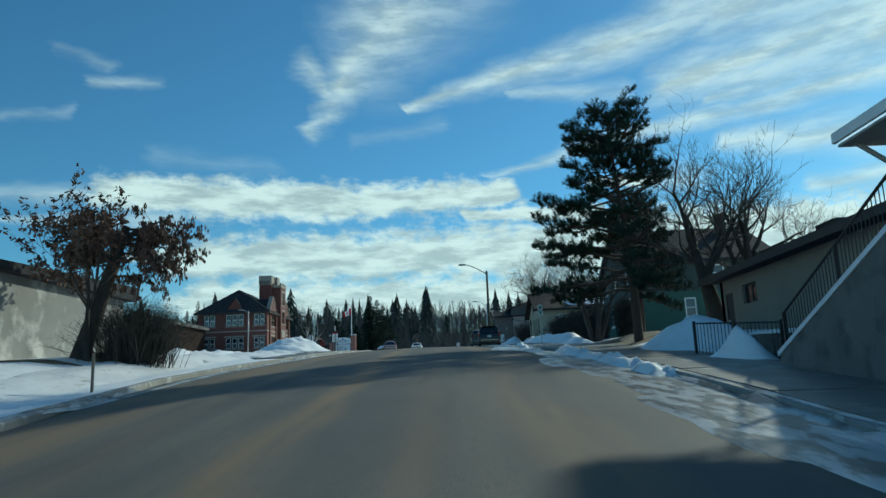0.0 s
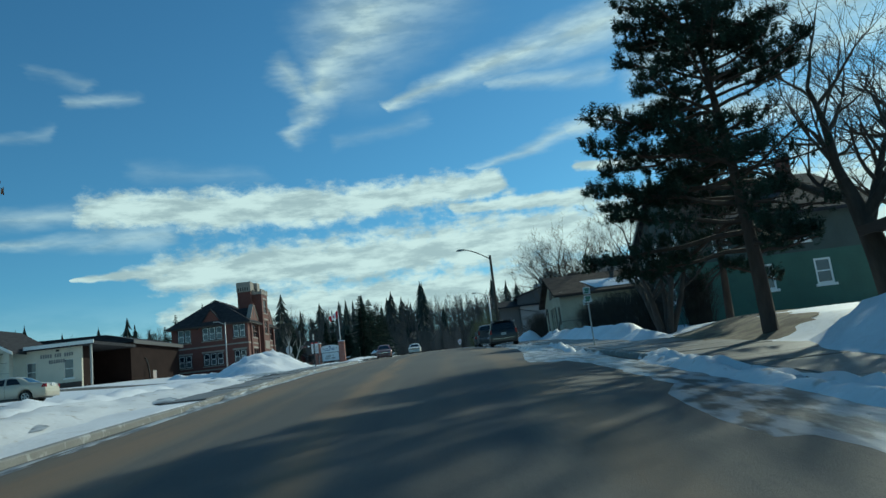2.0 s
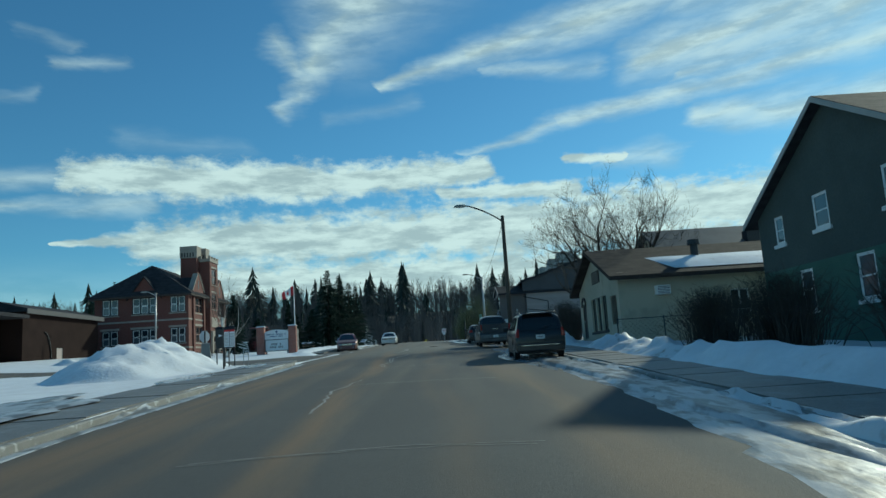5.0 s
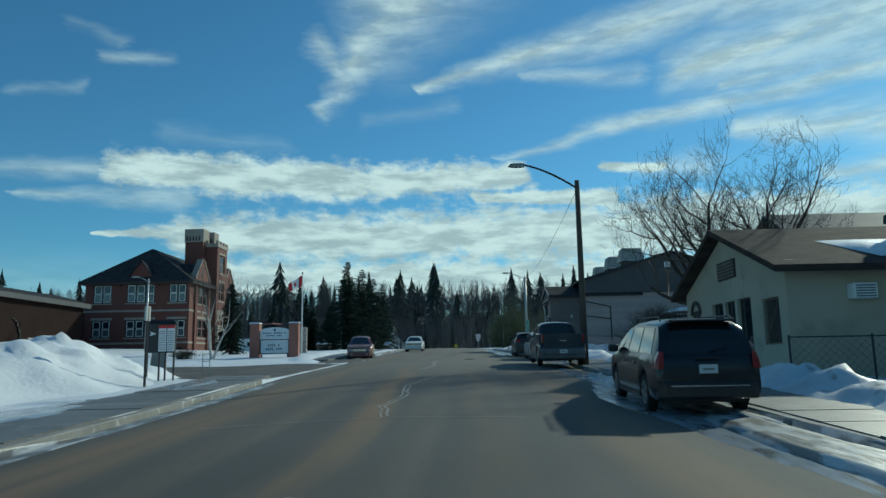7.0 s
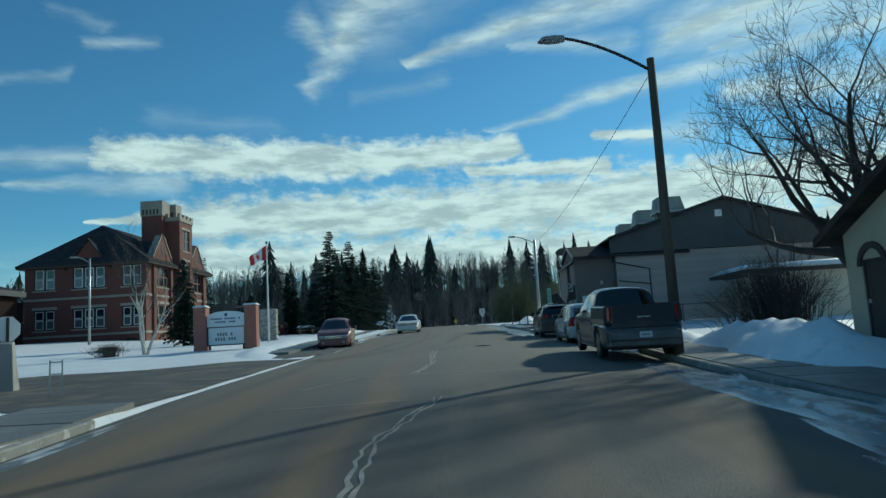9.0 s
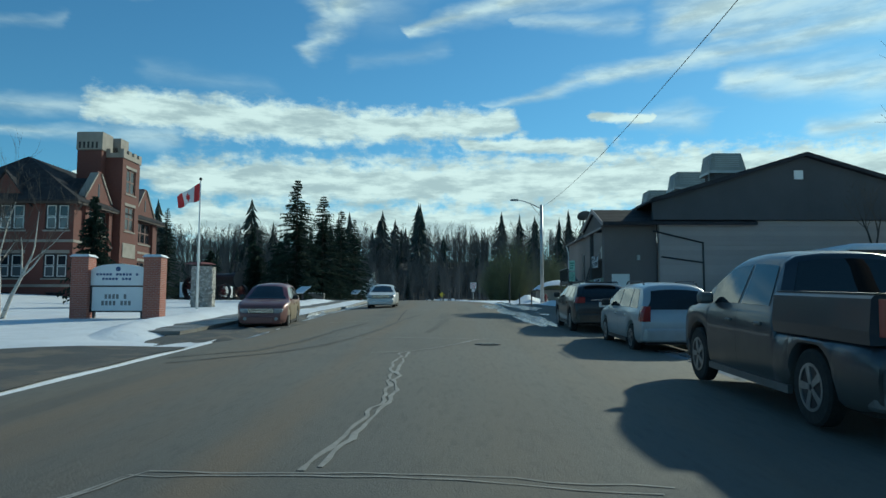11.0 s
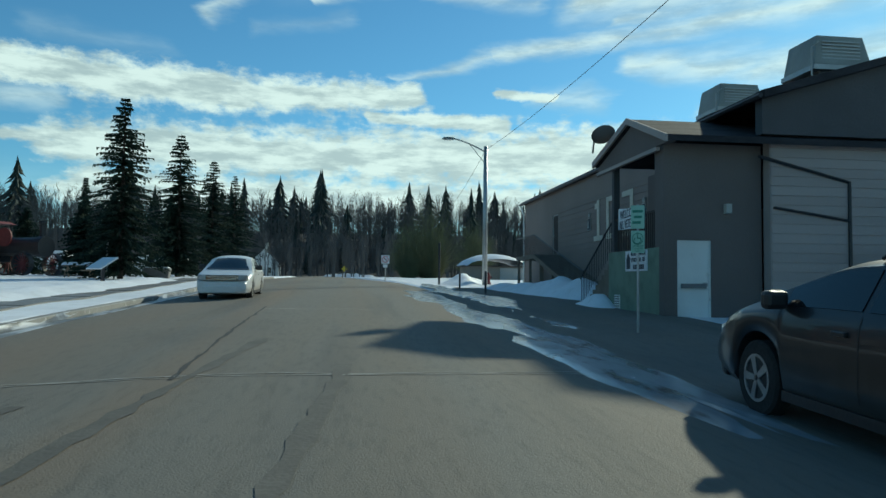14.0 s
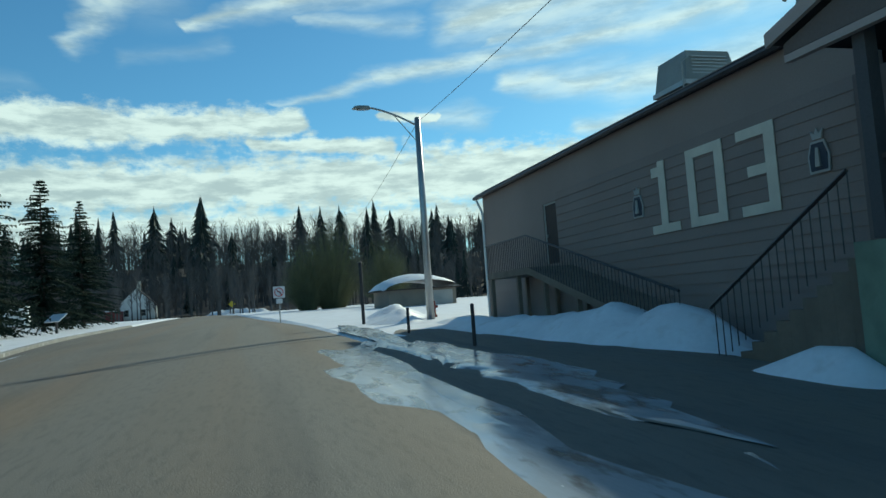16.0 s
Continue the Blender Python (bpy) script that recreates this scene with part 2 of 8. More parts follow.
M_tan = mat("tan_stucco", (0.48, 0.42, 0.31), 0.9, vary=0.1, scale=0.5, bump=0.4, bump_scale=40, second=(0.36, 0.31, 0.23), mask=(0.56, 0.75))
M_green = mat("green_siding", (0.055, 0.125, 0.092), 0.7, vary=0.15, scale=0.7, bump=0.15, second=(0.045, 0.10, 0.075), mask=(0.55, 0.75))
M_grey_stucco = mat("grey_stucco", (0.25, 0.25, 0.24), 0.9, vary=0.25, scale=0.5, bump=0.4, bump_scale=35, second=(0.50, 0.49, 0.47), mask=(0.5, 0.65))
M_brown = mat("brown_cladding", (0.066, 0.049, 0.042), 0.8, vary=0.15, scale=0.5, bump=0.2)
M_wing = mat("dark_brown_boards", (0.026, 0.016, 0.014), 0.9, vary=0.2, scale=0.6, bump=0.25, spec=0.08)
M_charcoal = mat("charcoal_panel", (0.075, 0.075, 0.08), 0.75, vary=0.15, scale=0.6, bump=0.15)
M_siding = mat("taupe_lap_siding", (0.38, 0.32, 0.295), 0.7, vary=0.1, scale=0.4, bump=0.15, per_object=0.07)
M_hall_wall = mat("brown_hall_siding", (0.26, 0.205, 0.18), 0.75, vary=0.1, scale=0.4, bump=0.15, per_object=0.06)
M_box_green = mat("weathered_green_paint", (0.20, 0.27, 0.20), 0.75, vary=0.12, scale=1.0, bump=0.15, second=(0.15, 0.20, 0.15), mask=(0.5, 0.7))
M_hvac = mat("galvanised_unit", (0.30, 0.31, 0.29), 0.6, metal=0.4, vary=0.15, scale=1.2, bump=0.08)
M_steel = mat("galvanised_steel", (0.42, 0.43, 0.43), 0.45, metal=0.8, vary=0.15, scale=2.0, bump=0.1)
M_dark_steel = mat("dark_painted_steel", (0.05, 0.05, 0.055), 0.5, metal=0.5, vary=0.2, scale=2.0, bump=0.1)
M_black = mat("black_paint", (0.02, 0.02, 0.022), 0.45, vary=0.2, scale=2.0, bump=0.1)
M_pole_wood = mat("weathered_pole_wood", (0.11, 0.085, 0.065), 0.9, vary=0.3, scale=1.0, bump=0.7, bump_scale=10, stretch=(4, 4, 0.4))
M_wood = mat("grey_wood", (0.20, 0.16, 0.12), 0.85, vary=0.25, scale=1.5, bump=0.4, bump_scale=12)
M_bark = mat("bark", (0.062, 0.052, 0.044), 0.95, vary=0.35, scale=2.5, bump=0.9, bump_scale=9, stretch=(2, 2, 0.5))
M_pine_bark = mat("pine_bark", (0.075, 0.052, 0.04), 0.95, vary=0.35, scale=2.5, bump=0.9, bump_scale=9, stretch=(2, 2, 0.5))
M_birch = mat("birch_bark", (0.52, 0.49, 0.44), 0.8, vary=0.2, scale=4, bump=0.3, second=(0.08, 0.07, 0.06), mask=(0.6, 0.66), stretch=(1, 1, 3))
M_twig = mat("bare_twigs", (0.10, 0.082, 0.068), 0.9, vary=0.25, scale=3, bump=0.0)
M_needle = mat("spruce_needles", (0.030, 0.050, 0.036), 0.9, vary=0.45, scale=1.5, bump=0.0, spec=0.1)
M_pine_needle = mat("pine_needles", (0.034, 0.056, 0.038), 0.85, vary=0.45, scale=1.5, bump=0.0, spec=0.15)
M_forest = mat("far_spruce", (0.030, 0.044, 0.036), 0.85, vary=0.4, scale=0.08, bump=0.0)
M_forest_bare = mat("far_bare_trees", (0.115, 0.106, 0.10), 0.95, vary=0.3, scale=0.06, bump=0.0)
M_dry_leaf = mat("dry_brown_leaves", (0.15, 0.085, 0.06), 0.85, vary=0.45, scale=4, bump=0.0)
M_hedge = mat("dark_brush", (0.055, 0.047, 0.038), 0.95, vary=0.4, scale=2, bump=0.0)
M_glass = glass_mat("window_glass", (0.02, 0.025, 0.032))
M_car_glass = glass_mat("tinted_glass", (0.012, 0.014, 0.016), 0.03)
M_pale_glass = glass_mat("pale_glass", (0.10, 0.115, 0.125), 0.05)
M_rubber = mat("tyre_rubber", (0.018, 0.018, 0.018), 0.85, vary=0.3, scale=6, bump=0.2)
M_rim = mat("alloy_rim", (0.38, 0.38, 0.38), 0.4, metal=0.8, vary=0.25, scale=5, bump=0.1)
M_chrome = mat("chrome", (0.6, 0.6, 0.6), 0.18, metal=1.0, vary=0.1, scale=5, bump=0.0)
M_red_lamp = lamp_mat("red_lamp_lens", (0.24, 0.010, 0.012))
M_clear_lamp = lamp_mat("clear_lamp_lens", (0.34, 0.35, 0.36))
M_plate = mat("number_plate_white", (0.62, 0.63, 0.62), 0.5, vary=0.08, scale=6, bump=0.05)
M_red = mat("red_paint", (0.55, 0.03, 0.035), 0.6, vary=0.12, scale=3, bump=0.05)
M_green_sign = mat("pale_green_sign", (0.33, 0.56, 0.45), 0.4, vary=0.06, scale=3, bump=0.0)
M_ink = mat("sign_ink", (0.03, 0.04, 0.06), 0.6, vary=0.1, scale=3, bump=0.0)
M_blue_ink = mat("blue_sign_ink", (0.05, 0.09, 0.22), 0.6, vary=0.1, scale=3, bump=0.0)
M_grey_ink = mat("grey_lettering", (0.20, 0.20, 0.20), 0.6, vary=0.1, scale=3, bump=0.0)
M_sign_white = mat("sign_white", (0.74, 0.76, 0.78), 0.4, vary=0.05, scale=2, bump=0.0)
M_digit = mat("cream_painted_board", (0.66, 0.60, 0.49), 0.7, vary=0.1, scale=2, bump=0.1)
M_seal = mat("crack_sealant_grit", (0.32, 0.31, 0.285), 0.9, vary=0.3, scale=3, bump=0.3)
M_track = mat("rubber_smear", (0.115, 0.108, 0.092), 0.85, vary=0.2, scale=2, bump=0.2)
M_tar = mat("tar_line", (0.048, 0.047, 0.044), 0.8, vary=0.3, scale=3, bump=0.2)
M_stone_cairn = mat("field_stone", (0.34, 0.32, 0.29), 0.9, vary=0.35, scale=3, bump=0.5, second=(0.5, 0.48, 0.44), mask=(0.5, 0.6))
M_yellow = mat("yellow_sign", (0.62, 0.48, 0.04), 0.5, vary=0.1, scale=2, bump=0.0)


def paint(name, color, dirt=(0.24, 0.21, 0.17), dust=(.35, .75, .5), rough=0.3, metal=0.3):
    """Car paint with road dust thrown up from below. dust: height where it is thickest, height where it ends, and how thick."""
    mt = mat(name, color, rough, metal=metal, vary=0.05, scale=0.8, bump=0.0, bump_scale=2.0, coat=0.35)
    nt = mt.node_tree
    p = nt.nodes["Principled BSDF"]
    nt.links.remove(p.inputs["Roughness"].links[0])
    p.inputs["Roughness"].default_value = rough
    sep = nt.nodes.new("ShaderNodeSeparateXYZ")
    tc = nt.nodes.new("ShaderNodeTexCoord")
    nt.links.new(tc.outputs["Object"], sep.inputs[0])
    nz = nt.nodes.new("ShaderNodeTexNoise")
    nz.inputs["Scale"].default_value, nz.inputs["Detail"].default_value = 3.5, 4.0
    nt.links.new(tc.outputs["Object"], nz.inputs["Vector"])
    add = nt.nodes.new("ShaderNodeMath")
    add.operation = "MULTIPLY_ADD"
    nt.links.new(nz.outputs["Fac"], add.inputs[0])
    add.inputs[1].default_value = .45
    nt.links.new(sep.outputs[2], add.inputs[2])
    r = nt.nodes.new("ShaderNodeMapRange")
    r.interpolation_type = "SMOOTHSTEP"
    nt.links.new(add.outputs[0], r.inputs[0])
    for k, val in zip((1, 2, 3, 4), (dust[0] + .22, dust[1] + .22, dust[2], 0.0)):
        r.inputs[k].default_value = val
    nose = nt.nodes.new("ShaderNodeMapRange")               # dust thins out towards the nose
    nt.links.new(sep.outputs[1], nose.inputs[0])
    for k, val in zip((1, 2, 3, 4), (3.7, 4.1, 1.0, 0.25)):
        nose.inputs[k].default_value = val
    r2 = nt.nodes.new("ShaderNodeMath")
    r2.operation = "MULTIPLY"
    nt.links.new(r.outputs[0], r2.inputs[0])
    nt.links.new(nose.outputs[0], r2.inputs[1])
    r = r2
    m = nt.nodes.new("ShaderNodeMix")
    m.data_type = "RGBA"
    nt.links.new(r.outputs[0], m.inputs[0])
    nt.links.new(p.inputs["Base Color"].links[0].from_socket, m.inputs[6])
    m.inputs[7].default_value = (*dirt, 1)
    nt.links.new(m.outputs[2], p.inputs["Base Color"])
    for sock, clean in (("Metallic", metal), ("Coat Weight", .35)):
        f = nt.nodes.new("ShaderNodeMapRange")
        nt.links.new(r.outputs[0], f.inputs[0])
        f.inputs[3].default_value, f.inputs[4].default_value = clean, 0.0
        nt.links.new(f.outputs[0], p.inputs[sock])
    return mt


def road_mat():
    mt = mat("dusty_asphalt", (0.078, 0.078, 0.073), 0.85, vary=0.2, scale=0.25, bump=0.35, bump_scale=60)
    nt = mt.node_tree
    p = nt.nodes["Principled BSDF"]
    L = nt.links
    old = p.inputs["Base Color"].links[0].from_socket
    geo = nt.nodes.new("ShaderNodeNewGeometry")
    sep = nt.nodes.new("ShaderNodeSeparateXYZ")
    L.new(geo.outputs["Position"], sep.inputs[0])

    def put(sock, val):
        if isinstance(val, bpy.types.NodeSocket):
            L.new(val, sock)
        else:
            sock.default_value = val

    def span(x, a, b, lo=0.0, hi=1.0):
        r = nt.nodes.new("ShaderNodeMapRange")
        r.interpolation_type = "SMOOTHSTEP"
        for sock, val in zip(r.inputs, (x, a, b, lo, hi)):
            put(sock, val)
        return r.outputs[0]

    def band(scale, detail, lo, hi, sx, sy, most=1.0):
        """Streaks drawn out along the street."""
        mp = nt.nodes.new("ShaderNodeMapping")
        mp.inputs["Scale"].default_value = (sx, sy, 1)
        mp.inputs["Rotation"].default_value = (0, 0, radians(1.5))
        L.new(geo.outputs["Position"], mp.inputs[0])
        n = nt.nodes.new("ShaderNodeTexNoise")
        n.inputs["Scale"].default_value, n.inputs["Detail"].default_value = scale, detail
        L.new(mp.outputs[0], n.inputs["Vector"])
        return span(n.outputs["Fac"], lo, hi, 0.0, most)

    def math_(op, a, b):
        n = nt.nodes.new("ShaderNodeMath")
        n.operation = op
        put(n.inputs[0], a)
        put(n.inputs[1], b)
        return n.outputs[0]

    def mix(f, a, b):
        n = nt.nodes.new("ShaderNodeMix")
        n.data_type = "RGBA"
        for sock, val in zip((n.inputs[0], n.inputs[6], n.inputs[7]), (f, a, b)):
            put(sock, val)
        return n.outputs[2]

    def lane(x0, half, drift, most):
        """Dust left in a strip that drifts slowly across the street."""
        d = math_("SUBTRACT", sep.outputs[0], math_("ADD", math_("MULTIPLY", sep.outputs[1], drift), x0))
        d = math_("ADD", d, math_("MULTIPLY", math_("SUBTRACT", band(0.9, 3.0, 0.2, 0.8, 0.4, 0.15), 0.5), 0.5))
        dust = math_("MULTIPLY", span(math_("ABSOLUTE", d, 0.0), half, half * .1), band(1.3, 4.0, 0.22, 0.60, 1.0, 0.05, most))
        return math_("MULTIPLY", dust, span(sep.outputs[1], 68.0, 86.0, 1.0, 0.4))

    c = mix(span(sep.outputs[1], 70.0, 90.0, 0.0, 0.8), old, (0.185, 0.175, 0.148, 1))        # sandier beyond the side street, also lightened there for windscreen haze
    c = mix(band(0.7, 2.0, 0.44, 0.64, 1.0, 0.014, 0.55), c, (0.165, 0.142, 0.108, 1))
    c = mix(band(1.1, 3.0, 0.54, 0.74, 0.9, 0.03, 0.55), c, (0.075, 0.075, 0.071, 1))
    c = mix(band(0.35, 4.0, 0.52, 0.72, 0.8, 0.35, 0.45), c, (0.082, 0.082, 0.077, 1))
    c = mix(band(14.0, 5.0, 0.46, 0.72, 1.0, 0.18, 0.34), c, (0.066, 0.066, 0.062, 1))
    c = mix(band(55.0, 3.0, 0.5, 0.78, 1.0, 0.6, 0.35), c, (0.17, 0.16, 0.14, 1))
    for x0, half, drift, most in ((0.2, .62, -0.031, 1.0), (-3.9, 1.5, -0.014, .9), (3.4, .9, -0.016, .7), (1.6, .5, -0.018, .35), (-2.1, .45, -0.018, .3)):
        c = mix(lane(x0, half, drift, most), c, (0.20, 0.136, 0.082, 1))
    L.new(c, p.inputs["Base Color"])
    return mt


M_road = road_mat()
M_side_road = mat("worn_side_asphalt", (0.082, 0.081, 0.076), 0.8, vary=0.3, scale=0.5, bump=0.3, bump_scale=50, second=(0.15, 0.125, 0.095), mask=(0.50, 0.62))

M_willow = mat("willow_twigs", (0.15, 0.155, 0.08), 0.9, vary=0.25, scale=1, bump=0.0)

M_wood_floor = mat("dark_wood_floor", (0.06, 0.05, 0.042), 0.95, vary=0.3, scale=0.2, bump=0.0, second=(0.2, 0.2, 0.2), mask=(0.62, 0.7))


# ---- mesh tools ----
class Mesh:
    """Gathers vertices and faces for one mesh."""

    def __init__(self):
        self.v, self.f = [], []

    def add(self, verts, faces):
        n = len(self.v)
        self.v += [tuple(p) for p in verts]
        self.f += [tuple(i + n for i in q) for q in faces]
        return self

    def box(self, x0, y0, z0, x1, y1, z1):
        p = [(x, y, z) for z in (z0, z1) for y in (y0, y1) for x in (x0, x1)]
        return self.add(p, [(0, 2, 3, 1), (4, 5, 7, 6), (0, 1, 5, 4), (2, 6, 7, 3), (0, 4, 6, 2), (1, 3, 7, 5)])

    def hexa(self, low, high):
        """Two rings of equal length, joined and capped."""
        n = len(low)
        return self.add(list(low) + list(high), [tuple(reversed(range(n))), tuple(range(n, 2 * n))] + [(i, (i + 1) % n, n + (i + 1) % n, n + i) for i in range(n)])

    def prism(self, outline, axis, a, b):
        """An outline in the plane across an axis, pushed from a to b along it."""
        def at(p, c):
            return {"x": (c, p[0], p[1]), "y": (p[0], c, p[1]), "z": (p[0], p[1], c)}[axis]
        return self.hexa([at(p, a) for p in outline], [at(p, b) for p in outline])

    def tube(self, pts, radii, n=8, cap=True):
        pts = [Vector(p) for p in pts]
        base = len(self.v)
        for i, p in enumerate(pts):
            d = (pts[min(i + 1, len(pts) - 1)] - pts[max(i - 1, 0)])
            d = d.normalized() if d.length > 1e-9 else Vector((0, 0, 1))
            a = d.cross(Vector((0, 0, 1)) if abs(d.z) < 0.9 else Vector((1, 0, 0))).normalized()
            b = d.cross(a)
            for k in range(n):
                an = 2 * math.pi * k / n
                self.v.append(tuple(p + (a * math.cos(an) + b * math.sin(an)) * radii[i]))
        for i in range(len(pts) - 1):
            for k in range(n):
                q, w = base + i * n + k, base + i * n + (k + 1) % n
                self.f.append((q, w, w + n, q + n))
        if cap:
            self.f.append(tuple(base + k for k in range(n)))
            self.f.append(tuple(base + (len(pts) - 1) * n + k for k in reversed(range(n))))
        return self

    def grid(self, rows):
        n, base = len(rows[0]), len(self.v)
        for r in rows:
            self.v += [tuple(p) for p in r]
        for i in range(len(rows) - 1):
            for k in range(n - 1):
                q = base + i * n + k
                self.f.append((q, q + 1, q + n + 1, q + n))
        return self


def thing(name, x=0, y=0, z=0, turn=0, label="", category="", group="", kind=""):
    ob = new(name)
    ob.matrix_basis = pose(x, y, z, 0, 0, turn)
    return tagged(ob, label, category, group, kind)


def part(name, mb, material, parent=None, label="", smooth=False, bevel=0.0, at=None, fix=True):
    me = bpy.data.meshes.new(name)
    me.from_pydata(mb.v, [], mb.f)
    if fix:
        bm = bmesh.new()
        bm.from_mesh(me)
        bmesh.ops.recalc_face_normals(bm, faces=bm.faces)
        bm.to_mesh(me)
        bm.free()
    me.materials.append(material)
    if smooth:
        me.shade_smooth()
    me.update()
    ob = new(name, me)
    ob.parent = parent
    if at is not None:
        ob.matrix_basis = at
    if label:
        ob["label"] = label
    if bevel:
        b = ob.modifiers.new("worn_edges", "BEVEL")
        b.width, b.segments, b.limit_method, b.angle_limit = bevel, 2, "ANGLE", radians(35)
    return ob


# the street climbs, then levels off
GY = [-120, -60, 0, 5.6, 11, 17, 24, 31, 47, 53, 58.7, 75.9, 81.8, 91.6, 98.9, 106.5, 139, 201, 270, 330]
GZ = [-12, -6.2, -1.65, -1.13, -.57, .12, .70, 1.29, 2.31, 2.65, 2.91, 3.63, 3.86, 4.2, 4.5, 4.85, 5.84, 6.6, 7.0, 7.2]
_ys = np.arange(-120, 331, 1.0)
_zs = np.convolve(np.pad(np.interp(_ys, GY, GZ), 5, mode="edge"), np.ones(11) / 11, "valid")


def road_z(y):
    return float(np.interp(y, _ys, _zs))


def kerb_left(y):
    return float(np.interp(y, [0, 17, 25, 40, 55, 68, 78, 93, 104, 121, 130, 150, 200, 300], [-4.9, -5.3, -6.2, -5.8, -6.1, -6.4, -6.95, -7.0, -6.95, -7.2, -7.7, -8.8, -10, -16]))


def kerb_right(y):
    return float(np.interp(y, [0, 12, 22, 30, 36, 42, 50, 60, 66, 75, 82, 90, 101, 107, 120, 131, 140, 157, 200, 300], [6.4, 6.5, 6.5, 6.3, 6.0, 5.6, 5.35, 5.2, 5.2, 4.85, 4.85, 5.15, 5.05, 3.7, 3.25, 2.7, 2.1, .8, -1.5, -8]))


def soft(x, a, b):
    t = min(1, max(0, (x - a) / (b - a)))
    return t * t * (3 - 2 * t)


def ground_z(x, y):
    """The land beside the street: level with it across, a kerb's height above, with a wooded rise far off."""
    z = road_z(y) + 0.0 - (0.10 * soft(y, 94, 98) * (1 - soft(y, 140, 150)) if x > 0 else 0)
    z += 19 * soft(y, 275, 400)
    z += 0.05 * noise.noise((x * 0.35, y * 0.35, 0))
    return z


# ---- ground, street, kerbs, snow ----
def crown(y, k):
    """The street's surface: k runs from one kerb to the other."""
    return road_z(y) + 0.02 - 0.16 * abs(2 * k - 1) ** 2.2


def side_street(x, y):
    """1 on the side street that leaves to the left, 0 off it."""
    flare = 3.5 * soft(x, -16, -7.2) * 0.9
    return soft(y, 78.0 - flare, 80.2 - flare) * (1 - soft(y, 88.2 + flare, 90.0 + flare)) if x < kerb_left(y) + 0.01 else 0.0


def bank(x, y):
    """Lawns that stand higher than the street."""
    h = 0.6 * soft(-x, 7.0, 11) * soft(y, 4, 16) * (1 - soft(y, 28, 42))
    h += 0.7 * soft(-x, 25, 40) * soft(y, 50, 80) * (1 - soft(y, 130, 160))
    h += 0.5 * soft(x, 8.6, 11.5) * soft(y, 22, 30) * (1 - soft(y, 40, 52))
    return h


def land(x, y):
    return ground_z(x, y) - 0.13 * soft(-x, 6.9, 7.3) * (1 - soft(-x, 9.6, 10.8)) * soft(y, 91, 94) * (1 - soft(y, 104, 107)) - 0.13 * side_street(x, y) + bank(x, y)


rows_y = list(np.arange(-100, -20, 8.0)) + list(np.arange(-20, 165, 0.6)) + list(np.arange(165, 300, 5.0)) + list(np.arange(300, 480, 15.0)) + [520, 600, 800, 1200, 2000, 3500]
left_off = [2500, 1200, 600, 350, 220, 150, 110, 85, 68, 55, 46, 39, 33, 28, 24, 20.5, 17.5, 15, 13, 11.2, 9.6, 8.2, 7, 6, 5.1, 4.3, 3.6, 3, 2.5, 2, 1.5, 1, .6, .3, .16]
g = Mesh()
rows = []
for y in rows_y:
    yy = min(y, 300)
    a, b = kerb_left(yy), kerb_right(yy)
    r = [(a - o, y, land(a - o, y)) for o in left_off]
    r += [(a + .05, y, road_z(y) - 0.24 + 19 * soft(y, 275, 400)), ((a + b) / 2, y, road_z(y) - 0.16 + 19 * soft(y, 275, 400)), (b - .05, y, road_z(y) - 0.24 + 19 * soft(y, 275, 400))]
    r += [(b + o, y, land(b + o, y)) for o in reversed(left_off)]
    rows.append(r)
tagged(part("ground", g.grid(rows), M_snow, smooth=True, fix=False), "snow-covered ground with packed and drifted snow", "ground", kind="structure")

g = Mesh()
rows = []
for y in list(np.arange(-60, 200, 0.8)) + list(np.arange(200, 301, 4.0)):
    a, b = kerb_left(y), kerb_right(y)
    rows.append([(a + (b - a) * k / 12, y, crown(y, k / 12)) for k in range(13)])
tagged(part("road", g.grid(rows), M_road, smooth=True, fix=False), "two-lane asphalt street with sand dust and tyre marks", "road", kind="structure")

g = Mesh()
rows = []
for x in np.arange(-120, -6.9, 0.8):
    fl = 3.5 * soft(x, -16, -7.2) * 0.9
    y0, y1 = 79.4 - fl, 88.8 + fl
    xs = max(x, -120)
    rows.append([(min(xs, kerb_left(y0 + (y1 - y0) * k / 10) + .02), y0 + (y1 - y0) * k / 10, land(min(xs, -7.6), y0 + (y1 - y0) * k / 10) + 0.02) for k in range(11)])
tagged(part("side_street", g.grid(rows), M_side_road, smooth=True, fix=False), "side street of worn wet asphalt", "road", kind="structure")


def kerb(name, edge, y0, y1, out, label):
    """A concrete kerb: a real step between street and walk."""
    mb = Mesh()
    rows = []
    for y in np.arange(y0, y1 + .1, 0.8):
        x, z = edge(y), road_z(y)
        rows.append([(x, y, z - .3), (x, y, z - .02), (x + out * .025, y, z + .006), (x + out * .17, y, z + .012), (x + out * .18, y, z - .3)])
    tagged(part(name, mb.grid(rows), M_kerb, smooth=False, fix=False), label, "kerb", kind="structure")


kerb("kerb_right", kerb_right, -20, 96, 1, "worn concrete kerb with grit along it")
kerb("kerb_left", kerb_left, -20, 75, -1, "worn concrete kerb beside the snow")
kerb("kerb_left_far", kerb_left, 106, 170, -1, "worn concrete kerb beside the snow")


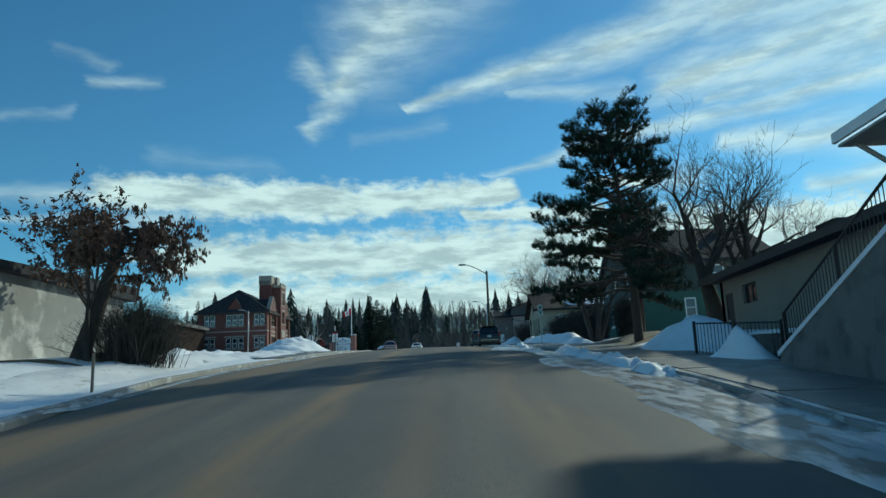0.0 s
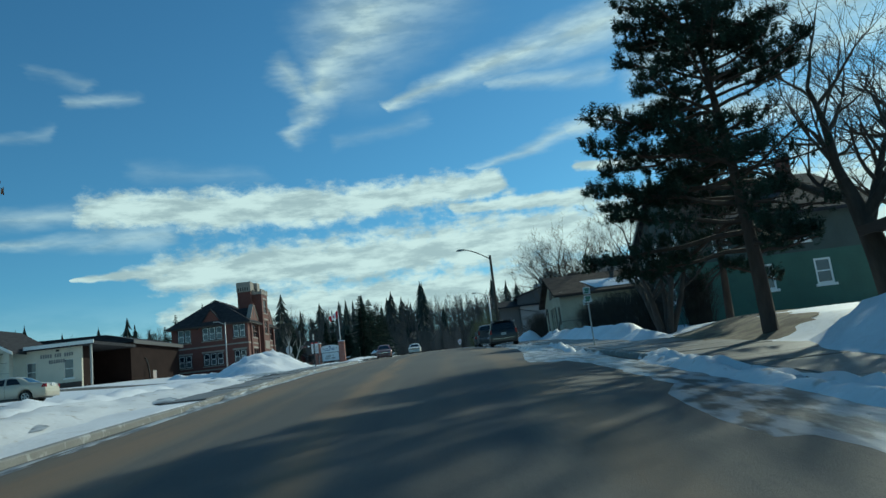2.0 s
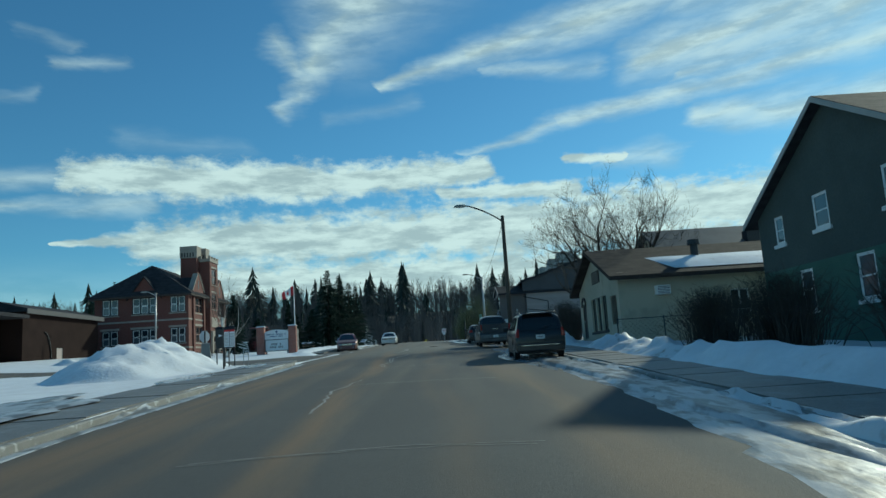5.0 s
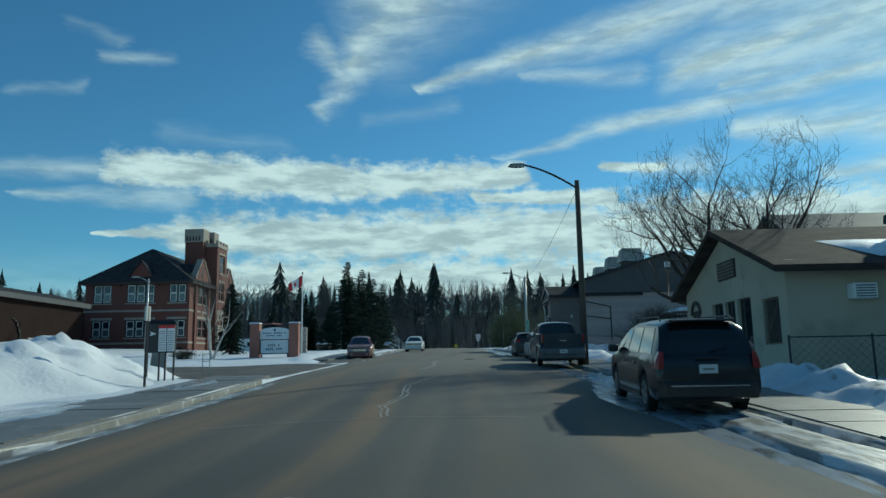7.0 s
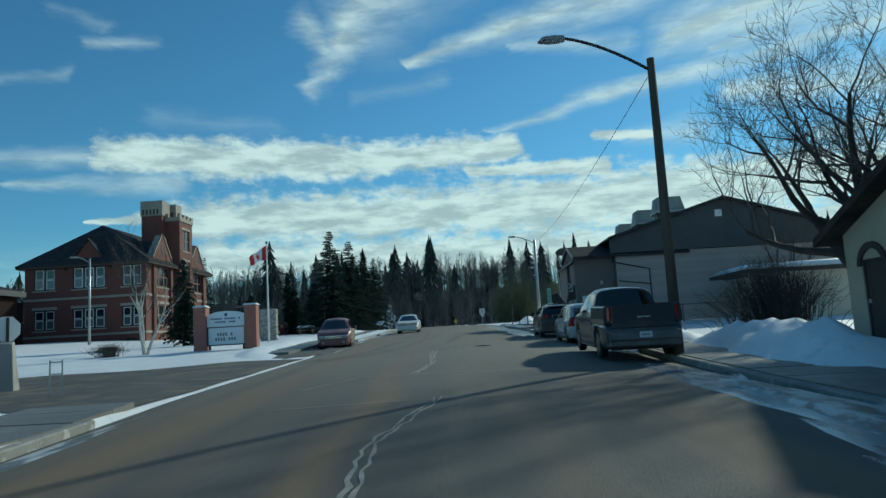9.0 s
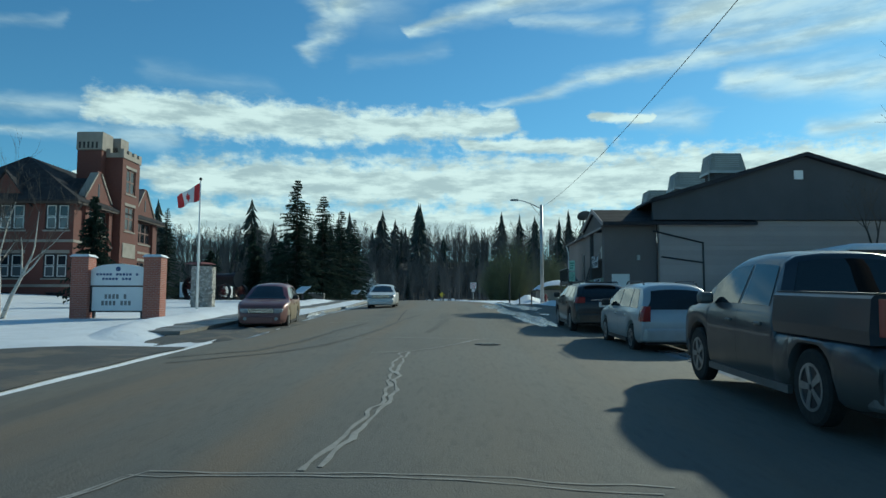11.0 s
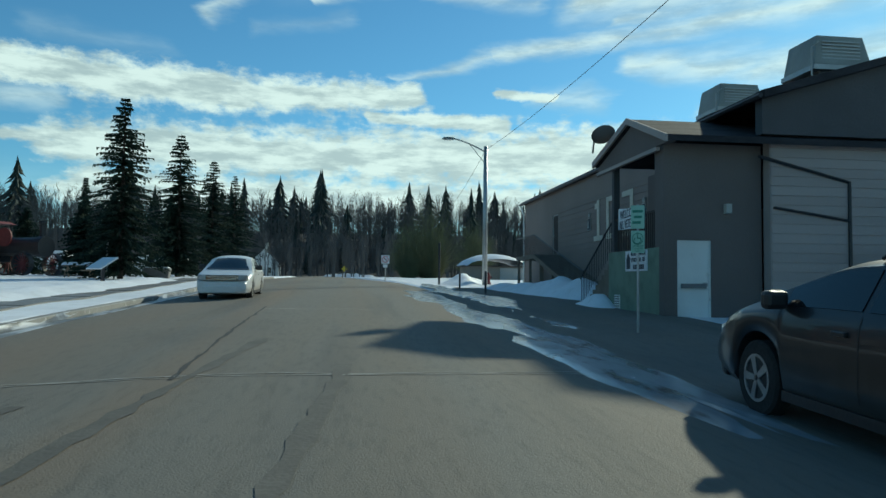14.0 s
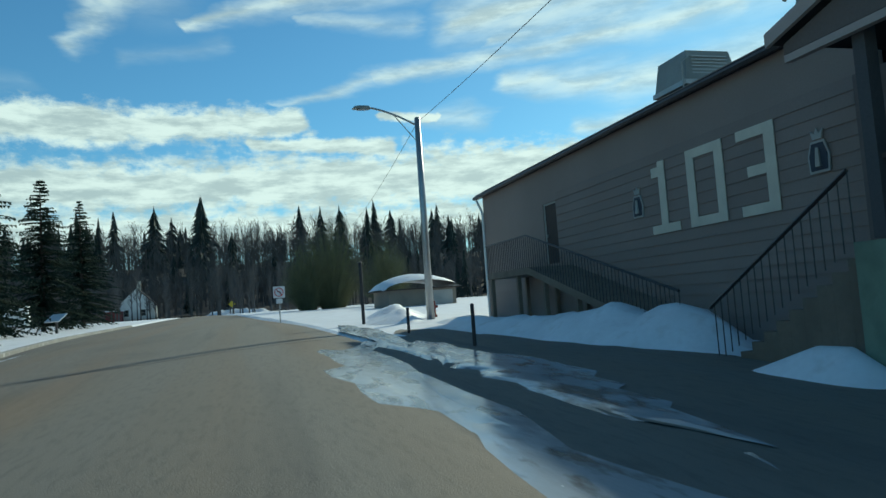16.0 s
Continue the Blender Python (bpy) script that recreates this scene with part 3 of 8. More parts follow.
def walkway(name, edge, off0, off1, y0, y1, material, label, lift=0.015):
    """Concrete slabs of 1.5 m beside the kerb, with open joints."""
    root = thing(name, kind="structure", label=label, category="pavement")
    y = y0
    while y < y1 - 0.3:
        e = min(y + 1.5, y1)
        mb = Mesh()
        lo, hi = [], []
        for yy in (y + .012, e - .012):
            xa, xb = edge(yy) + off0, edge(yy) + off1
            for xx in ((xa, xb) if yy < y + .1 else (xb, xa)):
                zz = max(ground_z(xx, yy), road_z(yy)) + lift + 0.008 * math.sin(y * 7)
                lo.append((xx, yy, zz - .12))
                hi.append((xx, yy, zz))
        part("slab", mb.hexa(lo, hi), material, root)
        y = e


walkway("sidewalk_right", kerb_right, .19, 2.75, -12, 57, M_wet_concrete, "damp concrete pavement of large slabs", 0.03)
walkway("sidewalk_right_far", kerb_right, .19, 2.1, 57, 94, M_wet_concrete, "damp concrete pavement of large slabs", 0.03)
walkway("sidewalk_left", kerb_left, -2.3, -.19, 38, 76.5, M_wet_concrete, "wet concrete pavement with thin ice", 0.03)
walkway("sidewalk_left_far", kerb_left, -3.2, -1.6, 95, 140, M_wet_concrete, "wet concrete pavement beside a snowy lawn", 0.03)


def blob(name, cx, cy, rx, ry, material, label, category, surface, lift=0.02, turn=0.0, seed=0, ragged=0.35, kind="stuff", dome=0.0):
    """A thin ragged patch that follows the ground."""
    mb = Mesh()
    n, rings = 48, 6
    ca, sa = math.cos(radians(turn)), math.sin(radians(turn))
    verts, faces = [], []

    def at(u, v, d):
        x, y = cx + u * ca - v * sa, cy + u * sa + v * ca
        return (x, y, surface(x, y) + lift * d + dome * d * d)
    verts.append(at(0, 0, 1))
    for k in range(1, rings + 1):
        q = k / rings
        for i in range(n):
            a = 2 * math.pi * i / n
            r = q * (1 + ragged * noise.noise((math.cos(a) * 1.7 + seed * 3.1, math.sin(a) * 1.7, seed)) + ragged * .6 * noise.noise((math.cos(a) * 6 + seed, math.sin(a) * 6, seed + 9)))
            verts.append(at(rx * r * math.cos(a), ry * r * math.sin(a), 1.0 if q < .99 else 0.0))
    for i in range(n):
        faces.append((0, 1 + i, 1 + (i + 1) % n))
    for k in range(rings - 1):
        for i in range(n):
            a, b = 1 + k * n + i, 1 + k * n + (i + 1) % n
            faces.append((a, a + n, b + n, b))
    tagged(part(name, mb.add(verts, faces), material, smooth=True, fix=False), label, category, kind=kind)


def street(x, y):
    a, b = kerb_left(y), kerb_right(y)
    k = (x - a) / (b - a)
    if 0 <= k <= 1:
        return crown(y, k)
    return road_z(y) + 0.0


def ridge(name, pts, widths, heights, material, label, surface, seed=0, rough=0.35, across=14, step=0.5):
    """A bank of heaped snow along a line: lumpy, steeper on one side, tapering at both ends."""
    mb = Mesh()
    P = [Vector((p[0], p[1], 0)) for p in pts]
    ln = [0.0]
    for a, b in zip(P, P[1:]):
        ln.append(ln[-1] + (b - a).length)
    rows = []
    for s in np.arange(0, ln[-1] + 1e-6, step):
        x, y = np.interp(s, ln, [p.x for p in P]), np.interp(s, ln, [p.y for p in P])
        s2 = min(s + .2, ln[-1]) if s < ln[-1] - .1 else s
        dx, dy = np.interp(min(s + .5, ln[-1]), ln, [p.x for p in P]) - np.interp(max(s - .5, 0), ln, [p.x for p in P]), np.interp(min(s + .5, ln[-1]), ln, [p.y for p in P]) - np.interp(max(s - .5, 0), ln, [p.y for p in P])
        l = math.hypot(dx, dy)
        nx, ny = -dy / l, dx / l
        w, h = np.interp(s, ln, widths), np.interp(s, ln, heights)
        end = soft(s, 0, 1.2) * (1 - soft(s, ln[-1] - 1.2, ln[-1]))
        row = []
        for k in range(across + 1):
            q = 2 * k / across - 1
            edge = 1 + .25 * noise.noise((s * .5, q, seed))
            px, py = x + nx * q * w * .5 * edge, y + ny * q * w * .5 * edge
            lump = 1 + rough * 1.6 * noise.noise((px * .9 + seed, py * .9, seed)) + rough * .8 * noise.noise((px * 2.6, py * 2.6 + seed, seed)) + rough * .4 * noise.noise((px * 6, py * 6, seed))
            row.append((px, py, surface(px, py) - .04 + max(0, h * end * (math.cos(q * math.pi / 2) ** 1.3) * lump)))
        rows.append(row)
    tagged(part(name, mb.grid(rows), material, smooth=True, fix=False), label, "snow bank", kind="stuff")


# ---- building kit ----
def on_face(face, c, u, d, z):
    """A point on a wall: u along it, d inwards from its outer plane."""
    return {"S": (u, c + d, z), "N": (u, c - d, z), "E": (c - d, u, z), "W": (c + d, u, z)}[face]


def slab_on(mb, face, c, u0, u1, z0, z1, d0, d1):
    a, b = on_face(face, c, u0, d0, z0), on_face(face, c, u1, d1, z1)
    return mb.box(*[min(i, j) for i, j in zip(a, b)], *[max(i, j) for i, j in zip(a, b)])


def wall(mb, face, c, u0, u1, z0, z1, holes=(), th=0.3):
    """A wall with openings that go through it."""
    us = sorted({u0, u1, *[h[0] for h in holes], *[h[1] for h in holes]})
    for a, b in zip(us, us[1:]):
        cuts = sorted((h[2], h[3]) for h in holes if h[0] <= a + 1e-6 and h[1] >= b - 1e-6)
        z = z0
        for lo, hi in cuts:
            if lo > z + 1e-6:
                slab_on(mb, face, c, a, b, z, lo, 0, th)
            z = max(z, hi)
        if z < z1 - 1e-6:
            slab_on(mb, face, c, a, b, z, z1, 0, th)
    return mb


def window(parent, face, c, hole, cols=1, rows=2, frame=None, glass=None, sill=None, depth=0.10, bar=0.06, lintel=None, thin=0.03):
    u0, u1, z0, z1 = hole
    fr = Mesh()
    loops = [on_face(face, c, u, d, z) for d in (depth, depth + .07) for e in (0, bar) for u, z in ((u0 + e, z0 + e), (u1 - e, z0 + e), (u1 - e, z1 - e), (u0 + e, z1 - e))]
    quads = []
    for k in range(4):
        n = (k + 1) % 4
        quads += [(k, n, 4 + n, 4 + k), (8 + k, 12 + k, 12 + n, 8 + n), (k, 8 + k, 8 + n, n), (4 + k, 4 + n, 12 + n, 12 + k)]
    w = part("window", fr.add(loops, quads), frame or M_white, parent)
    for k in range(1, cols):
        x = u0 + (u1 - u0) * k / cols
        part("mullion", slab_on(Mesh(), face, c, x - bar * .6, x + bar * .6, z0 + bar, z1 - bar, depth, depth + .06), frame or M_white, w)
    for k in range(1, rows):
        z = z0 + (z1 - z0) * k / rows
        for i in range(cols):
            a, b = u0 + (u1 - u0) * i / cols + bar * .6, u0 + (u1 - u0) * (i + 1) / cols - bar * .6
            part("sash_bar", slab_on(Mesh(), face, c, a, b, z - thin, z + thin, depth + .005, depth + .055), frame or M_white, w)
    for i in range(cols):
        for k in range(rows):
            a, b = u0 + (u1 - u0) * i / cols, u0 + (u1 - u0) * (i + 1) / cols
            lo, hi = z0 + (z1 - z0) * k / rows, z0 + (z1 - z0) * (k + 1) / rows
            part("pane", slab_on(Mesh(), face, c, a + .02, b - .02, lo + .02, hi - .02, depth + .025, depth + .035), (glass[min(k, 1)] if isinstance(glass, tuple) else glass) or M_glass, w)
    # dark sheet behind the panes, painted as the shade of an unlit room
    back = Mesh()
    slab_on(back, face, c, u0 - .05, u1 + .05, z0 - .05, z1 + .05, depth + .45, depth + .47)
    part("blind", back, M_dark_inside, w)
    if sill:
        part("sill", slab_on(Mesh(), face, c, u0 - .12, u1 + .12, z0 - .14, z0 - .003, -.07, .1), sill, w)
    if lintel:
        part("lintel", slab_on(Mesh(), face, c, u0 - .15, u1 + .15, z1 + .003, z1 + .28, -.03, .1), lintel, w)
    return w


def door(parent, face, c, hole, material, frame=None, knob=True, depth=0.06, name="door"):
    u0, u1, z0, z1 = hole
    dr = part(name, slab_on(Mesh(), face, c, u0 + .06, u1 - .06, z0 + .01, z1 - .06, depth, depth + .05), material, parent)
    fr = Mesh()
    for a, b, lo, hi in ((u0, u0 + .06, z0, z1), (u1 - .06, u1, z0, z1), (u0 + .06, u1 - .06, z1 - .06, z1)):
        slab_on(fr, face, c, a, b, lo, hi, depth - .03, depth + .09)
    part("door_frame", fr, frame or material, dr)
    if knob:
        part("handle", slab_on(Mesh(), face, c, u1 - .20, u1 - .10, z0 + .95, z0 + 1.05, depth - .06, depth), M_steel, dr)
    return dr


def hip_roof(mb, x0, y0, x1, y1, z, rise, over=0.6, ridge_in=None, thick=0.16):
    a, b, c, d = x0 - over, y0 - over, x1 + over, y1 + over
    if (c - a) < (d - b):
        q = ridge_in or (c - a) / 2
        r = [((a + c) / 2, b + q, z + rise), ((a + c) / 2, d - q, z + rise)]
        v = [(a, b, z), (c, b, z), (c, d, z), (a, d, z)] + r
        f = [(0, 1, 4), (1, 2, 5, 4), (2, 3, 5), (3, 0, 4, 5)]
    else:
        q = ridge_in or (d - b) / 2
        r = [(a + q, (b + d) / 2, z + rise), (c - q, (b + d) / 2, z + rise)]
        v = [(a, b, z), (c, b, z), (c, d, z), (a, d, z)] + r
        f = [(0, 1, 5, 4), (1, 2, 5), (2, 3, 4, 5), (3, 0, 4)]
    lo = [(p[0], p[1], p[2] - thick) for p in v[:4]]
    mb.add(v + lo, f + [(0, 6, 7, 1), (1, 7, 8, 2), (2, 8, 9, 3), (3, 9, 6, 0), (6, 9, 8, 7)])
    return mb


def gable_roof(mb, along, a0, a1, c0, c1, z, rise, over=0.5, end=0.4, thick=0.14, mid=None):
    """A pitched roof slab: along is the axis of its ridge; a0..a1 along it, c0..c1 across it."""
    m_ = (c0 + c1) / 2 if mid is None else mid
    sl = rise / (m_ - c0)
    sr = rise / (c1 - m_)
    prof = [(c0 - over, z - sl * over), (m_, z + rise), (c1 + over, z - sr * over), (c1 + over, z - sr * over - thick), (m_, z + rise - thick), (c0 - over, z - sl * over - thick)]
    if along == "y":
        return mb.prism(prof, "y", a0 - end, a1 + end)
    return mb.prism(prof, "x", a0 - end, a1 + end)


# near-black colour that stands for the shade inside rooms and vents
M_dark_inside = mat("painted_dark_inside", (0.045, 0.042, 0.04), 0.9, vary=0.3, scale=1.2, bump=0.0)


# ---- brick school ----
def school():
    s = thing("brick_school", -39.1, 142, 5.4, label="two-storey red brick school with tower, chimneys and dark hipped roof", category="school building")
    B = pose(38.5, -140, -5.3)
    x0, x1, y0, y1, zb, ze = -44.8, -32.2, 132.0, 149.0, 4.6, 14.15

    def p(name, mb, m_, parent=s, **k):
        return part(name, mb, m_, parent, at=B if parent is s else None, **k)

    up = [(x0 + .95, x0 + 3.2, 11.6, 13.85), (x0 + 5.0, x0 + 8.4, 11.6, 13.85), (x0 + 10.1, x0 + 12.2, 11.6, 13.85)]
    low = [(x0 + .95, x0 + 3.2, 7.5, 9.6), (x0 + 5.0, x0 + 8.4, 7.5, 9.6), (x0 + 10.1, x0 + 12.2, 7.5, 9.6)]
    base = [(x0 + 10.4, x0 + 11.9, 5.5, 6.3), (x0 + 6.0, x0 + 7.4, 5.5, 6.3)]
    e_up = [(134.0, 137.8, 11.6, 13.85), (144.0, 147.4, 11.6, 13.85)]
    e_low = [(134.0, 137.8, 7.5, 9.8), (144.0, 147.4, 7.5, 9.8)]
    for q in (("S", y0, x0, x1, zb, ze, up + low + base), ("E", x1, y0 + .3, y1, zb, ze, e_up + e_low), ("W", x0, y0 + .3, y1, zb, ze), ("N", y1, x0 + .3, x1 - .3, zb, ze)):
        p("wall", wall(Mesh(), *q), M_brick)
    for h, c in zip(up + low, (2, 3, 2, 2, 3, 2)):
        o = window(s, "S", y0, h, c, 2, M_black, (M_pale_glass, M_glass), M_stone, lintel=M_stone, bar=.13)
        o.matrix_basis = B
        for i in range(c):
            a, b = h[0] + (h[1] - h[0]) * i / c + .14, h[0] + (h[1] - h[0]) * (i + 1) / c - .14
            for lo, hi in ((h[2] + .14, (h[2] + h[3]) / 2 - .03), ((h[2] + h[3]) / 2 + .03, h[3] - .14)):
                sash = Mesh()
                for q in ((a, a + .06, lo, hi), (b - .06, b, lo, hi), (a + .06, b - .06, lo, lo + .06), (a + .06, b - .06, hi - .06, hi)):
                    slab_on(sash, "S", y0, *q, .085, .125)
                part("sash", sash, M_white, o, "white sash")
    for h in base:
        window(s, "S", y0, h, 2, 1, M_black).matrix_basis = B
    for h in e_up + e_low:
        window(s, "E", x1, h, 3, 2, M_sash_brown, M_glass, M_stone, lintel=M_stone, bar=.16, thin=.07).matrix_basis = B
    # stone courses
    for z in (10.55, 6.75):
        c = Mesh()
        slab_on(c, "S", y0, x0 - .06, x1 + .06, z, z + .22, -.07, .05)
        p("stone_course", c, M_stone)
        c = Mesh()
        slab_on(c, "E", x1, y0, y1 + .06, z + .001, z + .221, -.07, .05)
        p("stone_course", c, M_stone)
    p("roof", hip_roof(Mesh(), x0, y0, x1, y1, ze, 4.55, 0.65, ridge_in=4.2), M_shingle)
    p("eave_board", Mesh().box(x0 - .6, y0 - .6, ze - .32, x1 + .6, y1 + .6, ze - .165), M_brown)
    # small gable over the middle windows
    d = Mesh()
    d.prism([(-40.0, ze - .1), (-36.2, ze - .1), (-38.1, ze + 2.4)], "y", y0 - .12, y0 + 2.5)
    p("gable", d, M_brick)
    d = Mesh()
    gable_roof(d, "y", y0 - .1, y0 + 3.6, -40.1, -36.1, ze, 2.6, 0.35, 0.25, 0.16)
    p("gable_roof", d, M_shingle)
    # gabled bays and tower on the street side
    for yc, half in ((135.9, 2.3), (145.7, 2.2)):
        d = Mesh()
        d.prism([(yc - half, ze - .3), (yc + half, ze - .3), (yc + half, ze + .5), (yc + .35, 17.0), (yc + .35, 17.35), (yc - .35, 17.35), (yc - .35, 17.0), (yc - half, ze + .5)], "x", x1 - .5, x1 + .06)
        p("gable", d, M_brick)
        d = Mesh()
        for sgn in (-1, 1):
            a, b = (yc + sgn * (half + .08), ze + .45), (yc + sgn * .35, 17.0)
            d.prism([a, b, (b[0], b[1] + .22), (a[0] + sgn * .12, a[1] + .12)] if sgn > 0 else [(a[0] + sgn * .12, a[1] + .12), (b[0], b[1] + .22), b, a], "x", x1 - .55, x1 + .16)
        p("coping", d, M_stone)
        d = Mesh()
        gable_roof(d, "x", x1 - 5.4, x1 - .6, yc - half + .1, yc + half - .1, ze + .4, 2.2, .1, 0.0, .15)
        p("gable_roof", d, M_shingle)
        for yy in (yc - half + .15, yc + half - .15):
            p("pilaster", Mesh().box(x1 - .02, yy - .3, zb, x1 + .22, yy + .3, ze + .35), M_brick)
        p("slit_window", Mesh().box(x1 + .05, yc - .12, 15.0, x1 + .085, yc + .12, 16.2), M_glass)
    t0, t1, tx, tt = 138.9, 142.6, x1 + 0.75, 19.3
    t_holes = [(139.75, 141.75, 16.0, 18.4), (139.75, 141.75, 12.4, 14.8), (139.6, 141.9, 5.35, 8.4)]
    for q in (("E", tx, t0, t1, zb, tt, t_holes), ("S", t0 - .001, tx - 3.6, tx - .301, zb, tt), ("N", t1 + .001, tx - 3.6, tx - .301, zb, tt), ("W", tx - 3.6, t0 + .31, t1 - .31, 14, tt)):
        p("tower_wall", wall(Mesh(), *q), M_brick)
    p("tower_roof", Mesh().box(tx - 3.3, t0 + .31, tt - .3, tx - .31, t1 - .31, tt - .1), M_shingle)
    for h in t_holes[:2]:
        window(s, "E", tx, h, 2, 2, M_sash_brown, M_glass, M_stone, lintel=M_stone, bar=.16, thin=.07).matrix_basis = B
    cap = Mesh()
    for a, b, c, d in ((tx - 3.7, t0 - .1, tx + .1, t0 + .2), (tx - 3.7, t1 - .2, tx + .1, t1 + .1), (tx - .2, t0 + .2, tx + .1, t1 - .2), (tx - 3.7, t0 + .2, tx - 3.4, t1 - .2)):
        cap.box(a, b, tt + .002, c, d, tt + .45)
    for k in range(4):
        yy = t0 - .1 + k * (t1 - t0 - .4) / 3
        cap.box(tx - .2, yy, tt + .45, tx + .1, yy + .6, tt + .85)
    for k in range(1, 3):
        xx = tx - .2 - k * 1.1
        cap.box(xx - .5, t0 - .1, tt + .45, xx + .1, t0 + .2, tt + .85)
    p("parapet", cap, M_stone)
    # stone frame of the entrance
    e = Mesh()
    for a, b in ((t0 + .1, t0 + .68), (t1 - .68, t1 - .1)):
        e.box(tx - .02, a, zb, tx + .28, b, 8.5)
    e.box(tx - .02, t0 + .1, 8.5, tx + .3, t1 - .1, 9.2)
    e.box(tx - .02, t0 + .5, 9.8, tx + .06, t1 - .5, 11.2)
    p("entrance_surround", e, M_stone)
    door(s, "E", tx, (139.8, 141.7, 5.35, 7.7), M_brown, M_white_dark).matrix_basis = B
    st = Mesh()
    for k in range(5):
        st.box(tx + .3, t0 + .1, 4.4, tx + 2.2 - .32 * k, t1 - .1, 4.75 + .17 * k)
    p("steps", st, M_stone)
    for cx, cy, wx, wy, top in ((-34.2, 138.9, 2.3, 1.9, 21.55), (-33.3, 141.6, 1.25, 1.5, 21.6)):
        c = Mesh().box(cx - wx / 2, cy - wy / 2, 13, cx + wx / 2, cy + wy / 2, top - 1.75)
        ch = p("chimney", c, M_brick)
        c = Mesh().box(cx - wx / 2 - .08, cy - wy / 2 - .08, top - 1.7, cx + wx / 2 + .08, cy + wy / 2 + .08, top)
        part("cap", c, M_stone, ch)
        # flat dark strips; the shade inside the vent openings is painted on
        slots = Mesh()
        for k in range(5):
            xx = cx - wx / 2 + .15 + k * (wx - .3) / 5
            slots.box(xx, cy - wy / 2 - .1, top - 1.55, xx + wx / 12, cy - wy / 2 - .081, top - .95)
        part("vent_slot", slots, M_dark_inside, ch)


M_sash_brown = mat("reddish_brown_sash", (0.13, 0.06, 0.048), 0.7, vary=0.12, scale=1.2, bump=0.05)
M_white_dark = mat("weathered_white_sash", (0.40, 0.39, 0.36), 0.7, vary=0.1, scale=1.2, bump=0.05)
school()


# ---- brown wing beside the school ----
def brown_wing():
    s = thing("brown_wing", -49, 119, 5.0, label="low brown-clad building with shingled roof and arched recess", category="building")
    B = pose(49, -119, -5.0)
    w = Mesh()
    holes = [(117.0, 118.3, 4.9, 7.1)]
    wall(w, "E", -41.4, 110.4, 126.5, 4.2, 10.9, holes)
    wall(w, "S", 110.399, -58, -41.7, 4.2, 10.9)
    wall(w, "N", 126.501, -58, -41.7, 4.2, 10.9)
    part("wall", w, M_wing, s, at=B)
    r = Mesh()
    r.prism([(-40.9, 10.7), (-40.9, 11.0), (-44.5, 12.0), (-58.5, 12.3), (-58.5, 10.7)], "y", 110.25, 127.0)
    part("roof", r, M_shingle, s, at=B)
    part("fascia", Mesh().box(-40.92, 110.23, 10.5, -40.84, 127.02, 11.0), M_charcoal, s, at=B)
    door(s, "E", -41.4, holes[0], M_siding, M_white_dark).matrix_basis = B
    a = Mesh()
    pts = [(115.9 - 1.5 + 1.5 * math.cos(t), 5.2 + 3.6 * math.sin(t)) for t in np.linspace(0, math.pi / 2, 8)]
    for (u, z), (u2, z2) in zip(pts, pts[1:]):
        a.prism([(u, z), (u2, z2), (u2 - .05, z2 - .2), (u - .18, z)], "x", -41.45, -41.28)
    part("arch", a, M_black, s, at=B)
    w = Mesh()
    wall(w, "E", -44.2, 126.51, 131.9, 4.2, 10.4)
    w.box(-50, 126.51, 4.2, -44.51, 131.9, 10.4)
    part("link", w, M_wing, s, at=B)


brown_wing()


